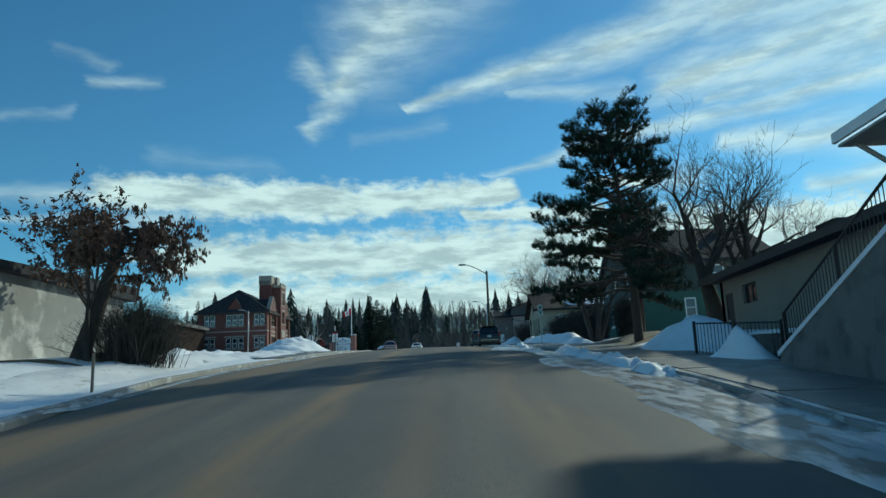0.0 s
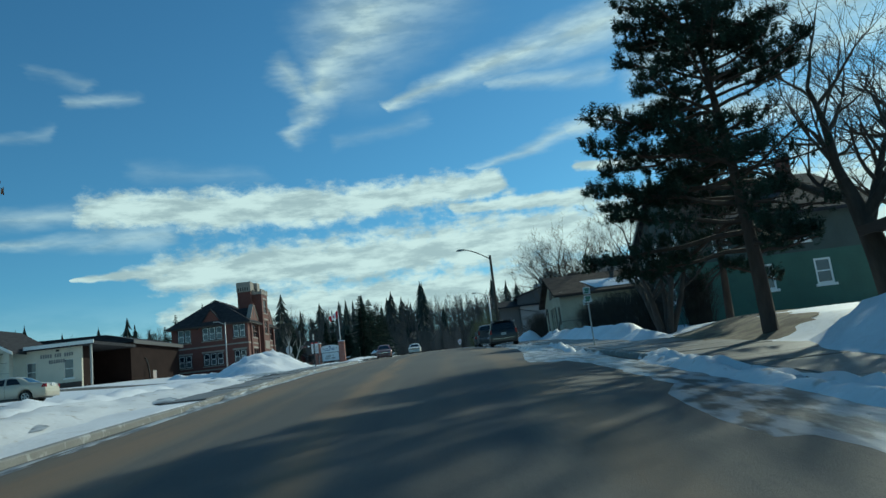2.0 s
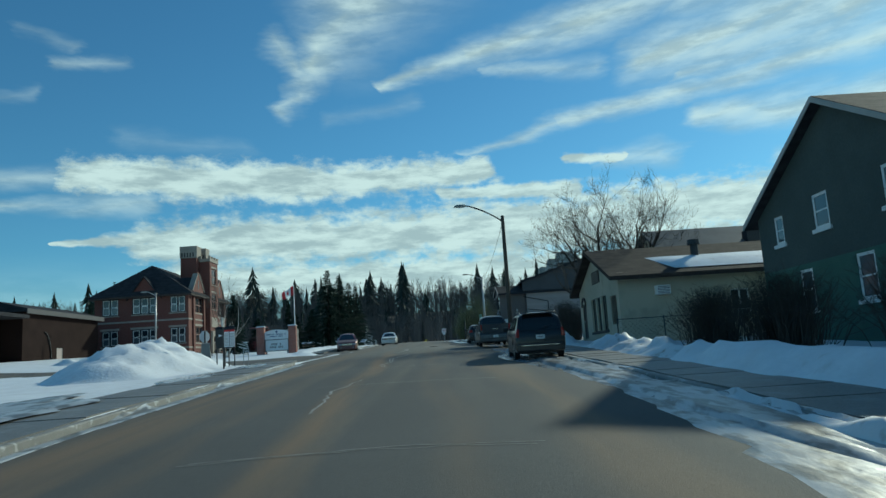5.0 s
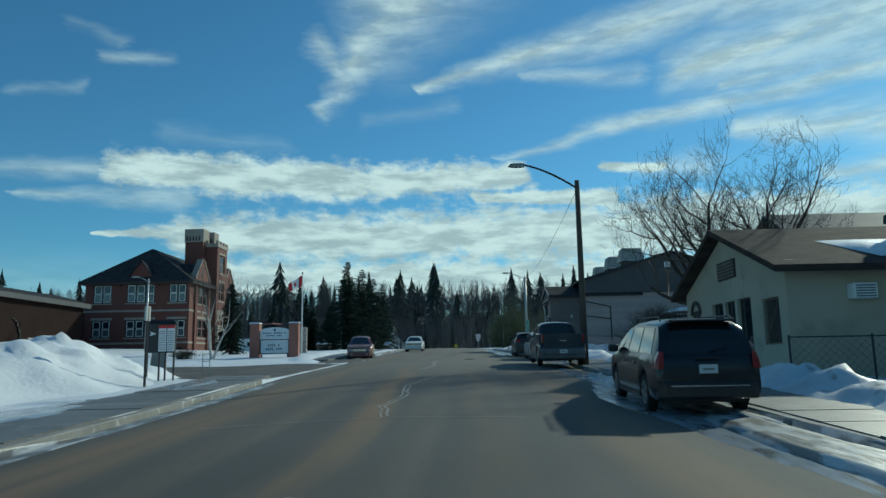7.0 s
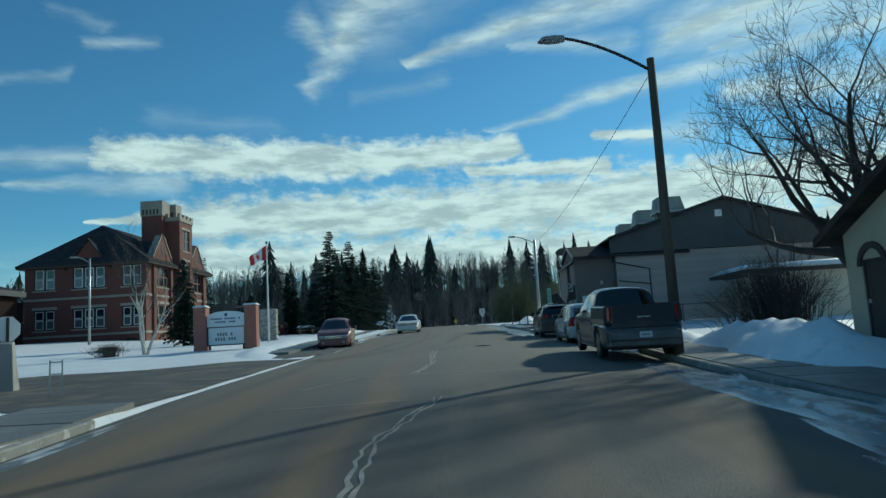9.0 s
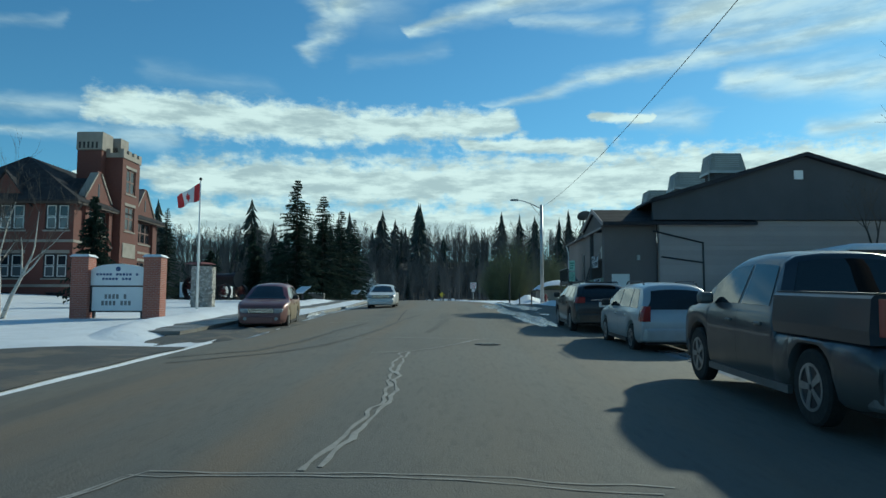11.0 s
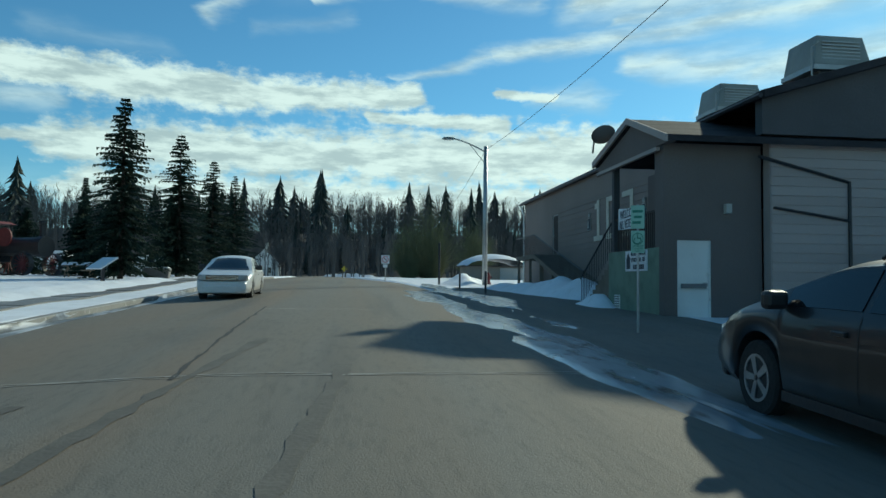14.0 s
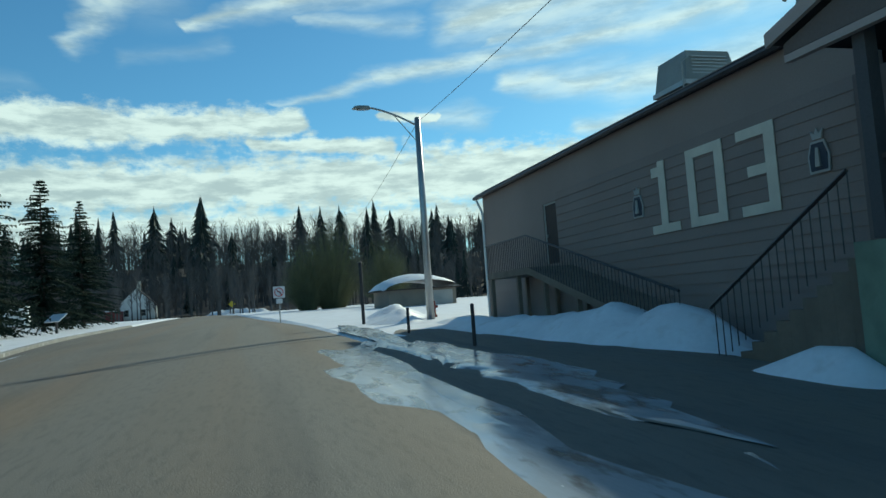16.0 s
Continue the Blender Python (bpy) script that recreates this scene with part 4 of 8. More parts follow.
# ---- cream library hall ----
def library():
    s = thing("cream_library", -48, 100, 5.0, label="cream stucco single-storey hall with white gabled porch", category="building")
    B = pose(48, -100, -5.0)
    z0, z1 = 4.3, 9.95
    h = [(-44.5, -43.4, 6.4, 8.6), (-48.9, -47.8, 6.4, 8.6)]
    part("wall", wall(Mesh(), "S", 100, -64, -42.4, z0, z1, h), M_cream, s, at=B)
    # assumed recess, its depth chosen so these walls fall into shade
    part("side_wall", Mesh().box(-42.7, 100.301, z0, -42.402, 101.6, z1), M_wing, s, "dark brown boarding in the recess", at=B)
    part("side_wall", Mesh().box(-47.0, 101.601, z0, -42.402, 101.9, z1), M_wing, s, "dark brown boarding in the recess", at=B)
    part("side_wall", Mesh().box(-47.0, 101.901, z0, -46.7, 110.2, z1), M_wing, s, "dark brown boarding in the recess", at=B)
    part("post", Mesh().box(-41.2, 99.6, z0, -41.0, 99.8, z1), M_white_dark, s, at=B)
    for q in h:
        window(s, "S", 100, q, 1, 2, M_white, M_pale_glass, M_white).matrix_basis = B
    part("roof", Mesh().box(-65, 99.2, z1 + .002, -40.6, 110.2, z1 + .35), M_shingle, s, at=B)
    part("fascia", Mesh().box(-48.7, 99.1, z1 + .1, -40.5, 99.195, z1 + .5), M_white, s, at=B)
    part("plinth", Mesh().box(-47.6, 99.93, z0, -42.42, 99.998, 5.9), M_brown, s, at=B)
    g = Mesh()
    gable_roof(g, "y", 97.6, 107, -58.5, -49.4, z1 + .35, 2.9, .6, .4, .25)
    part("porch_roof", g, M_shingle, s, at=B)
    part("porch_gable", Mesh().prism([(-58.4, z1 + .02), (-49.5, z1 + .02), (-53.95, z1 + 2.55)], "y", 97.9, 99.19), M_cream, s, at=B)
    b = Mesh()
    for sg in (-1, 1):
        cx = -53.95
        b.prism([(cx, z1 + 2.55), (cx + sg * 5.2, z1 - .38), (cx + sg * 5.2, z1 - .05), (cx, z1 + 2.95)], "y", 97.12, 97.19)
    part("bargeboard", b, M_white, s, at=B)
    for x in (-58, -50.0):
        part("porch_pillar", Mesh().box(x - .35, 98.0, z0, x + .35, 98.7, z1), M_cream, s, at=B)
    t = Mesh()
    for row, (n, z) in enumerate(((14, 8.15), (7, 7.45))):
        for k in range(n):
            if row == 0 and k in (5, 9):
                continue
            x = -47.2 + (14 - n) * .14 + k * .28
            t.box(x, 99.94, z + .8, x + .17, 99.995, z + 1.22)
    part("lettering", t, M_grey_ink, s, "two rows of weathered raised letters", at=B)
    part("light", Mesh().box(-45.3, 99.8, 9.6, -45.0, 100, 9.8), M_black, s, at=B)


library()


# ---- grey garage ----
def garage():
    s = thing("grey_garage", -17, 27.7, 1.6, label="grey stucco shed with pale lit end wall", category="garage")
    B = pose(17, -27.7, -1.6)
    w = Mesh()
    wall(w, "S", 24.6, -22, -12.6, 1.0, 4.6)
    wall(w, "E", -12.6, 24.9, 36, 1.0, 4.6)
    part("wall", w, M_grey_stucco, s, at=B)
    part("roof", Mesh().prism([(24.1, 4.4), (24.1, 4.6), (36.5, 5.02), (36.5, 4.4)], "x", -22.5, -12.2), M_shingle, s, at=B)


garage()


# ---- hall with outside steps ----
def stair_hall():
    s = thing("stair_hall", 15, 29, 1.0, label="tan stucco hall with dark low roof and porch", category="building")
    B = pose(-15, -29, -1.0)
    x, y0, y1, z0, z1 = 12.9, 13.0, 35.3, -1.5, 4.0
    h = [(31.7, 33.0, 2.85, 3.6), (34.0, 34.85, 1.35, 3.45)]
    for q in (("W", x, y0, y1, z0, z1, h), ("N", y1 + .001, x, 24, z0, z1), ("S", y0 - .001, x, 24, z0, z1)):
        part("wall", wall(Mesh(), *q), M_stair_wall, s, at=B)
    window(s, "W", x, h[0], 2, 1, M_black, M_glass).matrix_basis = B
    door(s, "W", x, h[1], M_brown, M_brown).matrix_basis = B
    part("roof", Mesh().prism([(x - .7, z1), (x - .7, z1 + .16), (18.5, z1 + 1.9), (24.5, z1), ], "y", y0 - .5, y1 + .5), M_shingle, s, at=B)
    part("fascia", Mesh().box(x - .74, y0 - .52, z1 - .06, x - .702, y1 + .52, z1 + .2), M_brown, s, at=B)
    part("vent_box", Mesh().box(16, 31.5, 4.7, 17.2, 33, 5.8), M_black, s, at=B)
    # porch roof above the landing
    part("porch_roof", Mesh().prism([(10.9, 5.7), (13.6, 7.3), (16.3, 5.7), (16.3, 5.55), (13.6, 7.13), (10.9, 5.55)], "y", 12.5, 21.4), M_shingle, s, at=B)
    b = Mesh().prism([(10.86, 5.45), (10.86, 5.71), (13.6, 7.32), (13.6, 7.05)], "y", 21.41, 21.47)
    b.box(10.8, 12.5, 5.47, 10.88, 21.46, 5.71)
    part("bargeboard", b, M_white, s, at=B)
    part("soffit", Mesh().box(10.9, 12.5, 5.37, 12.9, 21.4, 5.43), M_white_dark, s, at=B)
    br = Mesh()
    for y in (14.0, 17.6, 21.2):
        br.tube([(12.88, y, 4.2), (11.2, y, 5.4)], [.06, .06], 6)
    part("bracket", br, M_white_dark, s, at=B)


stair_hall()


def outside_stairs():
    s = thing("outside_stairs", 9.7, 18.5, 0.3, label="concrete outside stairs with black steel railings", category="stairs")
    B = pose(-9.7, -18.5, -.3)
    n, y0, run, z0, rise = 12, 20.6, .36, .30, .16
    m_ = Mesh()
    for k in range(n):
        m_.box(9.05, y0 - (k + 1) * run - (0 if k < n - 1 else 4.0), -1.0, 10.9, y0 - k * run - .001, z0 + rise * (k + 1))
    part("step", m_, M_concrete, s, at=B)
    prof = [(y0 + .25, -1.0), (y0 + .25, z0 + .35)]
    prof += [(y0 - n * run, z0 + n * rise + .3), (y0 - n * run - 4.0, z0 + n * rise + .3), (y0 - n * run - 4.0, -1.0)]
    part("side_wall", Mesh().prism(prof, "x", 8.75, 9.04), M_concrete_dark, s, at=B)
    cap = Mesh().prism([(y0 + .3, z0 + .352), (y0 + .3, z0 + .45), (y0 - n * run, z0 + n * rise + .41), (y0 - n * run, z0 + n * rise + .31)], "x", 8.72, 9.07)
    part("coping", cap, M_snow, s, "coping with a line of snow", at=B)
    for xx in (8.9, 10.8):
        def top(y):
            return z0 + min(n * rise, max(0, (y0 - y) / run * rise)) + 1.25
        a, b, c = (xx, y0 + .2, top(y0 + .2)), (xx, y0 - n * run, top(y0 - n * run)), (xx, y0 - n * run - 4, top(y0 - n * run))
        r = part("handrail", Mesh().tube([a, b, c], [.03] * 3, 6), M_black, s, at=B)
        part("lower_rail", Mesh().tube([(p[0], p[1], p[2] - .85) for p in (a, b, c)], [.02] * 3, 6), M_black, r)
        bars = Mesh()
        y = y0 + .2
        while y > y0 - n * run - 4:
            bars.tube([(xx, y, top(y) - .85), (xx, y, top(y))], [.011, .011], 4)
            y -= .125
        part("baluster", bars, M_black, r)
        for y in (y0 + .2, y0 - 2.2, y0 - n * run, y0 - n * run - 2, y0 - n * run - 4):
            part("post", Mesh().box(xx - .03, y - .03, top(y) - 1.2, xx + .03, y + .03, top(y) + .03), M_black, r)


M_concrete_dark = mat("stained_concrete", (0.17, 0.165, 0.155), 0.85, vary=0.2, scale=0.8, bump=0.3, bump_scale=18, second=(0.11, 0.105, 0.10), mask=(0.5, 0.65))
outside_stairs()


def ramp_block():
    s = thing("concrete_planter", 10.3, 24.2, .8, label="low concrete ramp wall capped with snow", category="wall")
    part("wall", Mesh().box(-1.0, -1.0, -.6, 1.6, 1.0, .45), M_concrete_dark, s, bevel=.03)
    part("snow_cap", Mesh().hexa([(-1.02, -1.02, .452), (1.62, -1.02, .452), (1.62, 1.02, .452), (-1.02, 1.02, .452)], [(-.85, -.8, .56), (1.4, -.8, .6), (1.45, .85, .62), (-.8, .8, .55)]), M_snow, s, smooth=True)


ramp_block()


def rail_fence(name, a, b, base, height, label, gap=.14):
    """A short run of black steel railing."""
    s = thing(name, a[0], a[1], base, label=label, category="railing")
    dx, dy = b[0] - a[0], b[1] - a[1]
    ln = math.hypot(dx, dy)
    dz = b[2] - a[2]
    for z in (.12, height):
        part("rail", Mesh().tube([(0, 0, z), (dx, dy, z + dz)], [.025, .025], 6), M_black, s)
    for k in range(int(ln / gap)):
        q = k * gap / ln
        part("baluster", Mesh().tube([(dx * q, dy * q, .12 + dz * q), (dx * q, dy * q, height + dz * q)], [.011, .011], 4), M_black, s)
    for q in (0, .5, 1):
        part("post", Mesh().box(dx * q - .035, dy * q - .035, -.25 + dz * q, dx * q + .035, dy * q + .035, height + .06 + dz * q), M_black, s)


rail_fence("steel_railing", (8.64, 25.95, 0), (9.75, 22.9, -.25), .75, 1.0, "black steel railing beside a snow heap")


# ---- green house ----
def green_house():
    s = thing("green_house", 19.2, 61, 3, label="two-storey house with green siding and steep dark gabled roof", category="house")
    B = pose(-19.2, -61, -3)
    x0, x1, y0, y1, z0, zm, z1, pk = 14.4, 24, 55, 67, 2.2, 5.9, 8.35, 11.45
    hs = [(17.55, 18.35, 4.1, 5.45), (20.5, 21.4, 4.1, 5.45), (15.4, 16.2, 6.5, 7.7), (19.6, 20.5, 6.5, 7.7)]
    hw = [(57.0, 57.9, 4.4, 5.8), (59.4, 60.4, 4.3, 5.8), (63.2, 64.1, 4.2, 5.7), (64.9, 65.6, 6.9, 8.0), (61.6, 62.6, 7.0, 8.25), (57.6, 58.5, 7.0, 8.25)]
    for q in (("S", y0, x0, x1, z0, zm, [h for h in hs if h[3] < zm]), ("W", x0, y0 + .3, y1, z0, zm, [h for h in hw if h[3] < zm]), ("N", y1, x0 + .3, x1, z0, zm)):
        part("wall", wall(Mesh(), *q), M_green, s, at=B)
    for q in (("S", y0, x0, x1, zm + .001, z1, [h for h in hs if h[3] > zm]), ("W", x0, y0 + .3, y1, zm + .001, z1, [h for h in hw if h[3] > zm]), ("N", y1, x0 + .3, x1, zm + .001, z1)):
        part("upper_wall", wall(Mesh(), *q), M_green_upper, s, "grey-green shingled upper storey", at=B)
    for x in (x0, x1 - .3):
        part("gable", Mesh().prism([(y0, z1 + .001), (y1, z1 + .001), (61, pk - .1)], "x", x, x + .3), M_green_upper, s, at=B)
    z = z0 + .5
    while z < zm - .1:
        for a, b in ((x0 - .015, 17.4), (18.5, 20.35), (21.55, x1)):
            part("lap", Mesh().box(a, y0 - .018, z, b, y0 - .002, z + .03), M_green, s, at=B)
        for a, b in ((y0, 56.85), (58.05, 59.25), (60.55, 63.05), (64.25, y1)):
            part("lap", Mesh().box(x0 - .018, a, z, x0 - .002, b, z + .03), M_green, s, at=B)
        z += .2
    for h in hs:
        window(s, "S", y0, h, 1, 2, M_white, M_pale_glass, M_white, bar=.1, depth=.02).matrix_basis = B
    for h in hw:
        window(s, "W", x0, h, 1, 2, M_white, M_pale_glass, M_white, bar=.1, depth=.02).matrix_basis = B
    r = Mesh()
    gable_roof(r, "x", x0, x1, y0, y1, z1, pk - z1, .55, .4, .2)
    part("roof", r, M_shingle, s, at=B)
    b = Mesh()
    for sg in (-1, 1):
        e = 61 + sg * 6.55
        sl = (pk - z1) / 6
        b.prism([(61, pk - .22), (61, pk - .02), (e, z1 - .55 * sl - .02), (e, z1 - .55 * sl - .22)], "x", x0 - .44, x0 - .401)
    part("bargeboard", b, M_white_dark, s, at=B)
    part("chimney", Mesh().box(22.2, 60, 10, 22.8, 60.7, 12.4), M_brick, s, at=B)


M_green_upper = mat("grey_green_shingle", (0.065, 0.082, 0.073), 0.8, vary=0.15, scale=0.8, bump=0.3, bump_scale=12)
green_house()


# ---- tan house ----
def tan_house():
    s = thing("tan_house", 14, 77, 3.5, label="tan stucco bungalow with brown gabled roof and snow patch", category="house")
    B = pose(-14, -77, -3.5)
    x0, x1, y0, y1, z0, z1 = 9.3, 23, 71.2, 80.6, 2.8, 6.8
    hw = [(78.9, 79.9, 3.9, 5.9), (76.4, 77.5, 4.2, 5.98), (75.25, 76.15, 4.2, 5.98), (73.85, 75.0, 4.2, 5.98), (71.75, 72.95, 4.4, 5.8)]
    hs = [(14.6, 15.5, 4.7, 5.7)]
    w = Mesh()
    wall(w, "W", x0, y0, y1, z0, z1, hw)
    wall(w, "S", y0 - .001, x0 + .301, x1, z0, z1, hs)
    wall(w, "N", y1 + .001, x0 + .301, x1, z0, z1)
    w.prism([(y0, z1 + .001), (y1, z1 + .001), ((y0 + y1) / 2, 8.42)], "x", x0, x0 + .3)
    part("wall", w, M_tan, s, at=B)
    for h in hw[1:4]:
        window(s, "W", x0, h, 1, 1, M_brown, M_glass, M_brown).matrix_basis = B
    d = door(s, "W", x0, hw[0], M_brown, M_brown)
    d.matrix_basis = B
    arch = Mesh()
    pts = [(79.4 + .62 * math.cos(t), 5.75 + .55 * math.sin(t)) for t in np.linspace(0, math.pi, 10)]
    for (a, b), (c, e) in zip(pts, pts[1:]):
        arch.prism([(a, b), (c, e), (79.4 + (c - 79.4) * .75, 5.75 + (e - 5.75) * .72), (79.4 + (a - 79.4) * .75, 5.75 + (b - 5.75) * .72)], "x", x0 - .06, x0 - .003)
    part("arch_trim", arch, M_brown, d)
    window(s, "S", y0 - .001, hs[0], 2, 1, M_white, M_glass, M_white).matrix_basis = B
    la = window(s, "W", x0, hw[4], 1, 1, M_wood, M_glass)
    la.matrix_basis = B
    lt = Mesh()
    for k in range(9):
        q = k / 8
        lt.tube([(x0 + .02, 71.8 + 1.1 * q, 4.45), (x0 + .02, 71.8, 4.45 + 1.3 * q)], [.012, .012], 4)
        lt.tube([(x0 + .03, 71.8 + 1.1 * q, 5.75), (x0 + .03, 72.9, 4.45 + 1.3 * q)], [.012, .012], 4)
    part("lattice", lt, M_wood, la)
    v = part("gable_vent", Mesh().box(x0 - .05, 74.9, 6.75, x0 - .003, 76.6, 7.4), M_brown, s, at=B)
    for k in range(5):
        part("slat", Mesh().box(x0 - .075, 74.96, 6.8 + k * .115, x0 - .051, 76.54, 6.87 + k * .115), M_wood, v)
    r = Mesh()
    gable_roof(r, "x", x0, x1, y0, y1, z1, 1.75, .55, .5, .2)
    part("roof", r, M_brown_shingle, s, at=B)
    sl = 1.75 / ((y1 - y0) / 2)

    def rz(y):
        return z1 + (y - y0) * sl
    sn = Mesh()
    rows = []
    for i in range(15):
        x = 11.4 + i * .75
        rows.append([(x + .8 * (1 - q / 7) * (i == 0), y0 + .1 + q * .33, rz(y0 + .1 + q * .33) + .015 + (.08 * math.sin(q / 7 * math.pi) + .02) * (1 if 0 < i < 14 else 0) * (1 + .4 * noise.noise((x * .7, q, 4)))) for q in range(8)])
    part("roof_snow", sn.grid(rows), M_snow, s, "patch of old snow on the roof", smooth=True, at=B)
    ac = part("window_unit", Mesh().box(11.0, y0 - .42, 5.62, 11.65, y0 - .002, 6.05), M_white, s, "white window air conditioner", at=B, bevel=.02)
    for k in range(5):
        part("slat", Mesh().box(11.05, y0 - .43, 5.66 + k * .075, 11.6, y0 - .421, 5.70 + k * .075), M_grey_ink, ac)
    part("vent_pipe", Mesh().tube([(14.0, 73.6, 7.2), (14.0, 73.6, 8.25)], [.2, .2], 10), M_black, s, at=B)
    part("vent_cap", Mesh().tube([(14.0, 73.6, 8.25), (14.0, 73.6, 8.5)], [.32, .30], 10), M_black, s, at=B)


tan_house()


def rear_house():
    s = thing("rear_house", 20, 86, 4, label="house with ribbed tin roof behind the bungalow", category="house")
    B = pose(-20, -86, -4)
    w = Mesh()
    wall(w, "W", 15.5, 82, 90, 3.4, 8.9)
    wall(w, "S", 81.999, 15.8, 30, 3.4, 8.9)
    w.prism([(82, 8.901), (90, 8.901), (86, 10.9)], "x", 15.5, 15.8)
    part("wall", w, M_cream, s, at=B)
    r = Mesh()
    gable_roof(r, "x", 15.5, 30, 82, 90, 8.9, 2.15, .5, .5, .12)
    part("vent_box", Mesh().box(21.0, 83.0, 9.2, 21.8, 83.8, 10.3), M_black, s, at=B)
    part("roof", r, M_tin, s, at=B)
    for k in range(26):
        x = 15.1 + k * .6
        part("rib", Mesh().prism([(x, 0), (x + .05, 0), (x + .05, .04), (x, .04)], "y", 0, 1), M_tin, s, at=B @ Matrix.Translation((0, 81.5, 8.634)) @ Matrix(((1, 0, 0, 0), (0, 4.5, 0, 0), (0, 2.419, 1, 0), (0, 0, 0, 1))))


rear_house()


# ---- veterans' hall ----
def veterans_hall():
    s = thing("veterans_hall", 9.95, 110, 4.8, 0.4, label="large brown-sided gabled hall with charcoal gable and rooftop units", category="hall")
    B = pose(-10.3, -110, -4.8)
    x0, x1, y0, y1, z0, z1, pk = 10.1, 24.8, 110.1, 134.8, 4.0, 10.68, 12.95
    hw = [(127.9, 128.9, 7.2, 9.25)]
    # street wall and its boards are a darker tone than the other walls
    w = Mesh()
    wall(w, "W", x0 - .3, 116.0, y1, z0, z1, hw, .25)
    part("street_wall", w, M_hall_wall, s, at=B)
    w = Mesh()
    wall(w, "S", y0, x0 + .02, x1, z0, 9.53)
    wall(w, "E", x1 + .3, y0, y1, z0, z1)
    wall(w, "N", y1 + .001, x0, x1, z0, z1)
    part("wall", w, M_siding, s, at=B)
    z = z0 + .35
    k = 0
    while z < 9.4:
        part("board", Mesh().prism([(y0 - .003, z), (y0 - .028, z), (y0 - .008, z + .24), (y0 - .003, z + .24)], "x", x0 + .05, x1), M_siding, s, at=B)
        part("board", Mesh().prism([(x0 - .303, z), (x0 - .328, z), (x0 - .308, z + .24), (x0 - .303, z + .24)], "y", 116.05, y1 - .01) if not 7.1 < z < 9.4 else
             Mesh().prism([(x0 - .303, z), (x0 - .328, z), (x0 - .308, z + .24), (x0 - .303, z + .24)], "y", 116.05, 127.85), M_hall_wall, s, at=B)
        z += .245
    door(s, "W", x0 - .3, hw[0], M_brown, M_white_dark).matrix_basis = B
    xm = (x0 + x1) / 2
    part("gable_panel", Mesh().prism([(x0 - .3, 9.55), (x1 + .3, 9.55), (x1 + .3, z1), (xm, pk - .2), (x0 - .3, z1)], "y", y0 - .22, y0 + .1), M_charcoal, s, at=B)
    r = Mesh()
    gable_roof(r, "y", y0, y1, x0, x1, z1 + .05, pk - z1 - .05, .42, .55, .2)
    part("roof", r, M_shingle, s, at=B)
    part("gutter", Mesh().tube([(x0 - .5, y0 - .5, z1 - .22), (x0 - .5, y1 + .5, z1 - .22)], [.07, .07], 6), M_dark_steel, s, at=B)
    part("downpipe", Mesh().tube([(x0 - .5, y1 + .3, z1 - .22), (x0 - .42, y1 - .2, z1 - .9), (x0 - .42, y1 - .2, z0 + .4)], [.05] * 3, 6), M_white, s, at=B)
    part("gable_vent", Mesh().box(16.9, y0 - .26, 11.6, 17.35, y0 - .221, 12.05), M_white, s, at=B)
    part("roof_vent", Mesh().tube([(15.6, 112, 11.8), (15.6, 112, 12.55)], [.13, .13], 8), M_steel, s, at=B)
    part("conduit", Mesh().tube([(x0 - .3, y0 - .05, 9.0), (12.3, y0 - .05, 8.4), (12.3, y0 - .05, 5.6)], [.05] * 3, 6), M_black, s, at=B)
    part("conduit", Mesh().tube([(x0 + .1, y0 - .05, 7.7), (12.3, y0 - .05, 7.4)], [.04] * 2, 6), M_black, s, at=B)
    # annex with the door, and the street entrance under its own gable
    a0, a1, ay = 7.43, 10.09, 110.45
    hd = [(7.78, 8.70, 4.72, 6.85)]
    for q in (("S", ay, a0, a1, z0, 9.35, hd), ("W", a0, ay + .301, 111.0, 6.69, 9.35), ("W", 9.4, 111.0, 116.0, 6.7, 9.35)):
        part("annex_wall", wall(Mesh(), *q), M_annex, s, at=B)
    part("annex_wall", Mesh().box(a0 + .301, 110.752, 6.69, 9.4, 111.0, 9.35), M_annex, s, at=B)
    d = door(s, "S", ay, hd[0], M_white, M_white)
    d.matrix_basis = B
    part("push_bar", Mesh().box(7.9, ay - .03, 5.62, 8.56, ay + .058, 5.74), M_grey_ink, d)
    part("letter_plate", Mesh().box(8.66, ay + .01, 5.3, 8.67, ay + .02, 5.4), M_steel, d)
    r = Mesh()
    r.prism([(109.85, 9.45), (112.35, 10.38), (115.2, 9.62), (115.2, 9.46), (112.35, 10.22), (109.85, 9.29)], "x", 7.25, 15.0)
    part("annex_roof", r, M_shingle, s, at=B)
    part("annex_gable", Mesh().prism([(110.0, 9.30), (115.1, 9.30), (115.1, 9.44), (112.35, 10.20), (110.0, 9.33)], "x", a0 - .08, a0 + .12), M_annex, s, at=B)
    b = Mesh()
    for q in (-1, 1):
        e = 109.8 if q < 0 else 115.25
        ez = 9.37 if q < 0 else 9.56
        b.prism([(112.35, 10.23), (112.35, 10.41), (e, ez + .07), (e, ez - .12)], "x", 7.18, 7.245)
    part("bargeboard", b, M_siding, s, at=B)
    part("tie_beam", Mesh().box(7.25, 110.5, 9.15, 7.35, 115.0, 9.25), M_siding, s, at=B)
    for y in (113.98,):
        part("porch_post", Mesh().box(a0 - .02, y - .09, 6.7, a0 + .16, y + .09, 9.36), M_charcoal, s, at=B)
    b = part("porch_base", Mesh().box(a0, 110.752, z0, 9.39, 114.4, 6.68), M_box_green, s, "weathered green-painted porch base", at=B)
    pf = part("porch_rail", Mesh().box(a0 + .02, 111.02, 7.62, a0 + .07, 113.88, 7.68), M_brown, s, at=B)
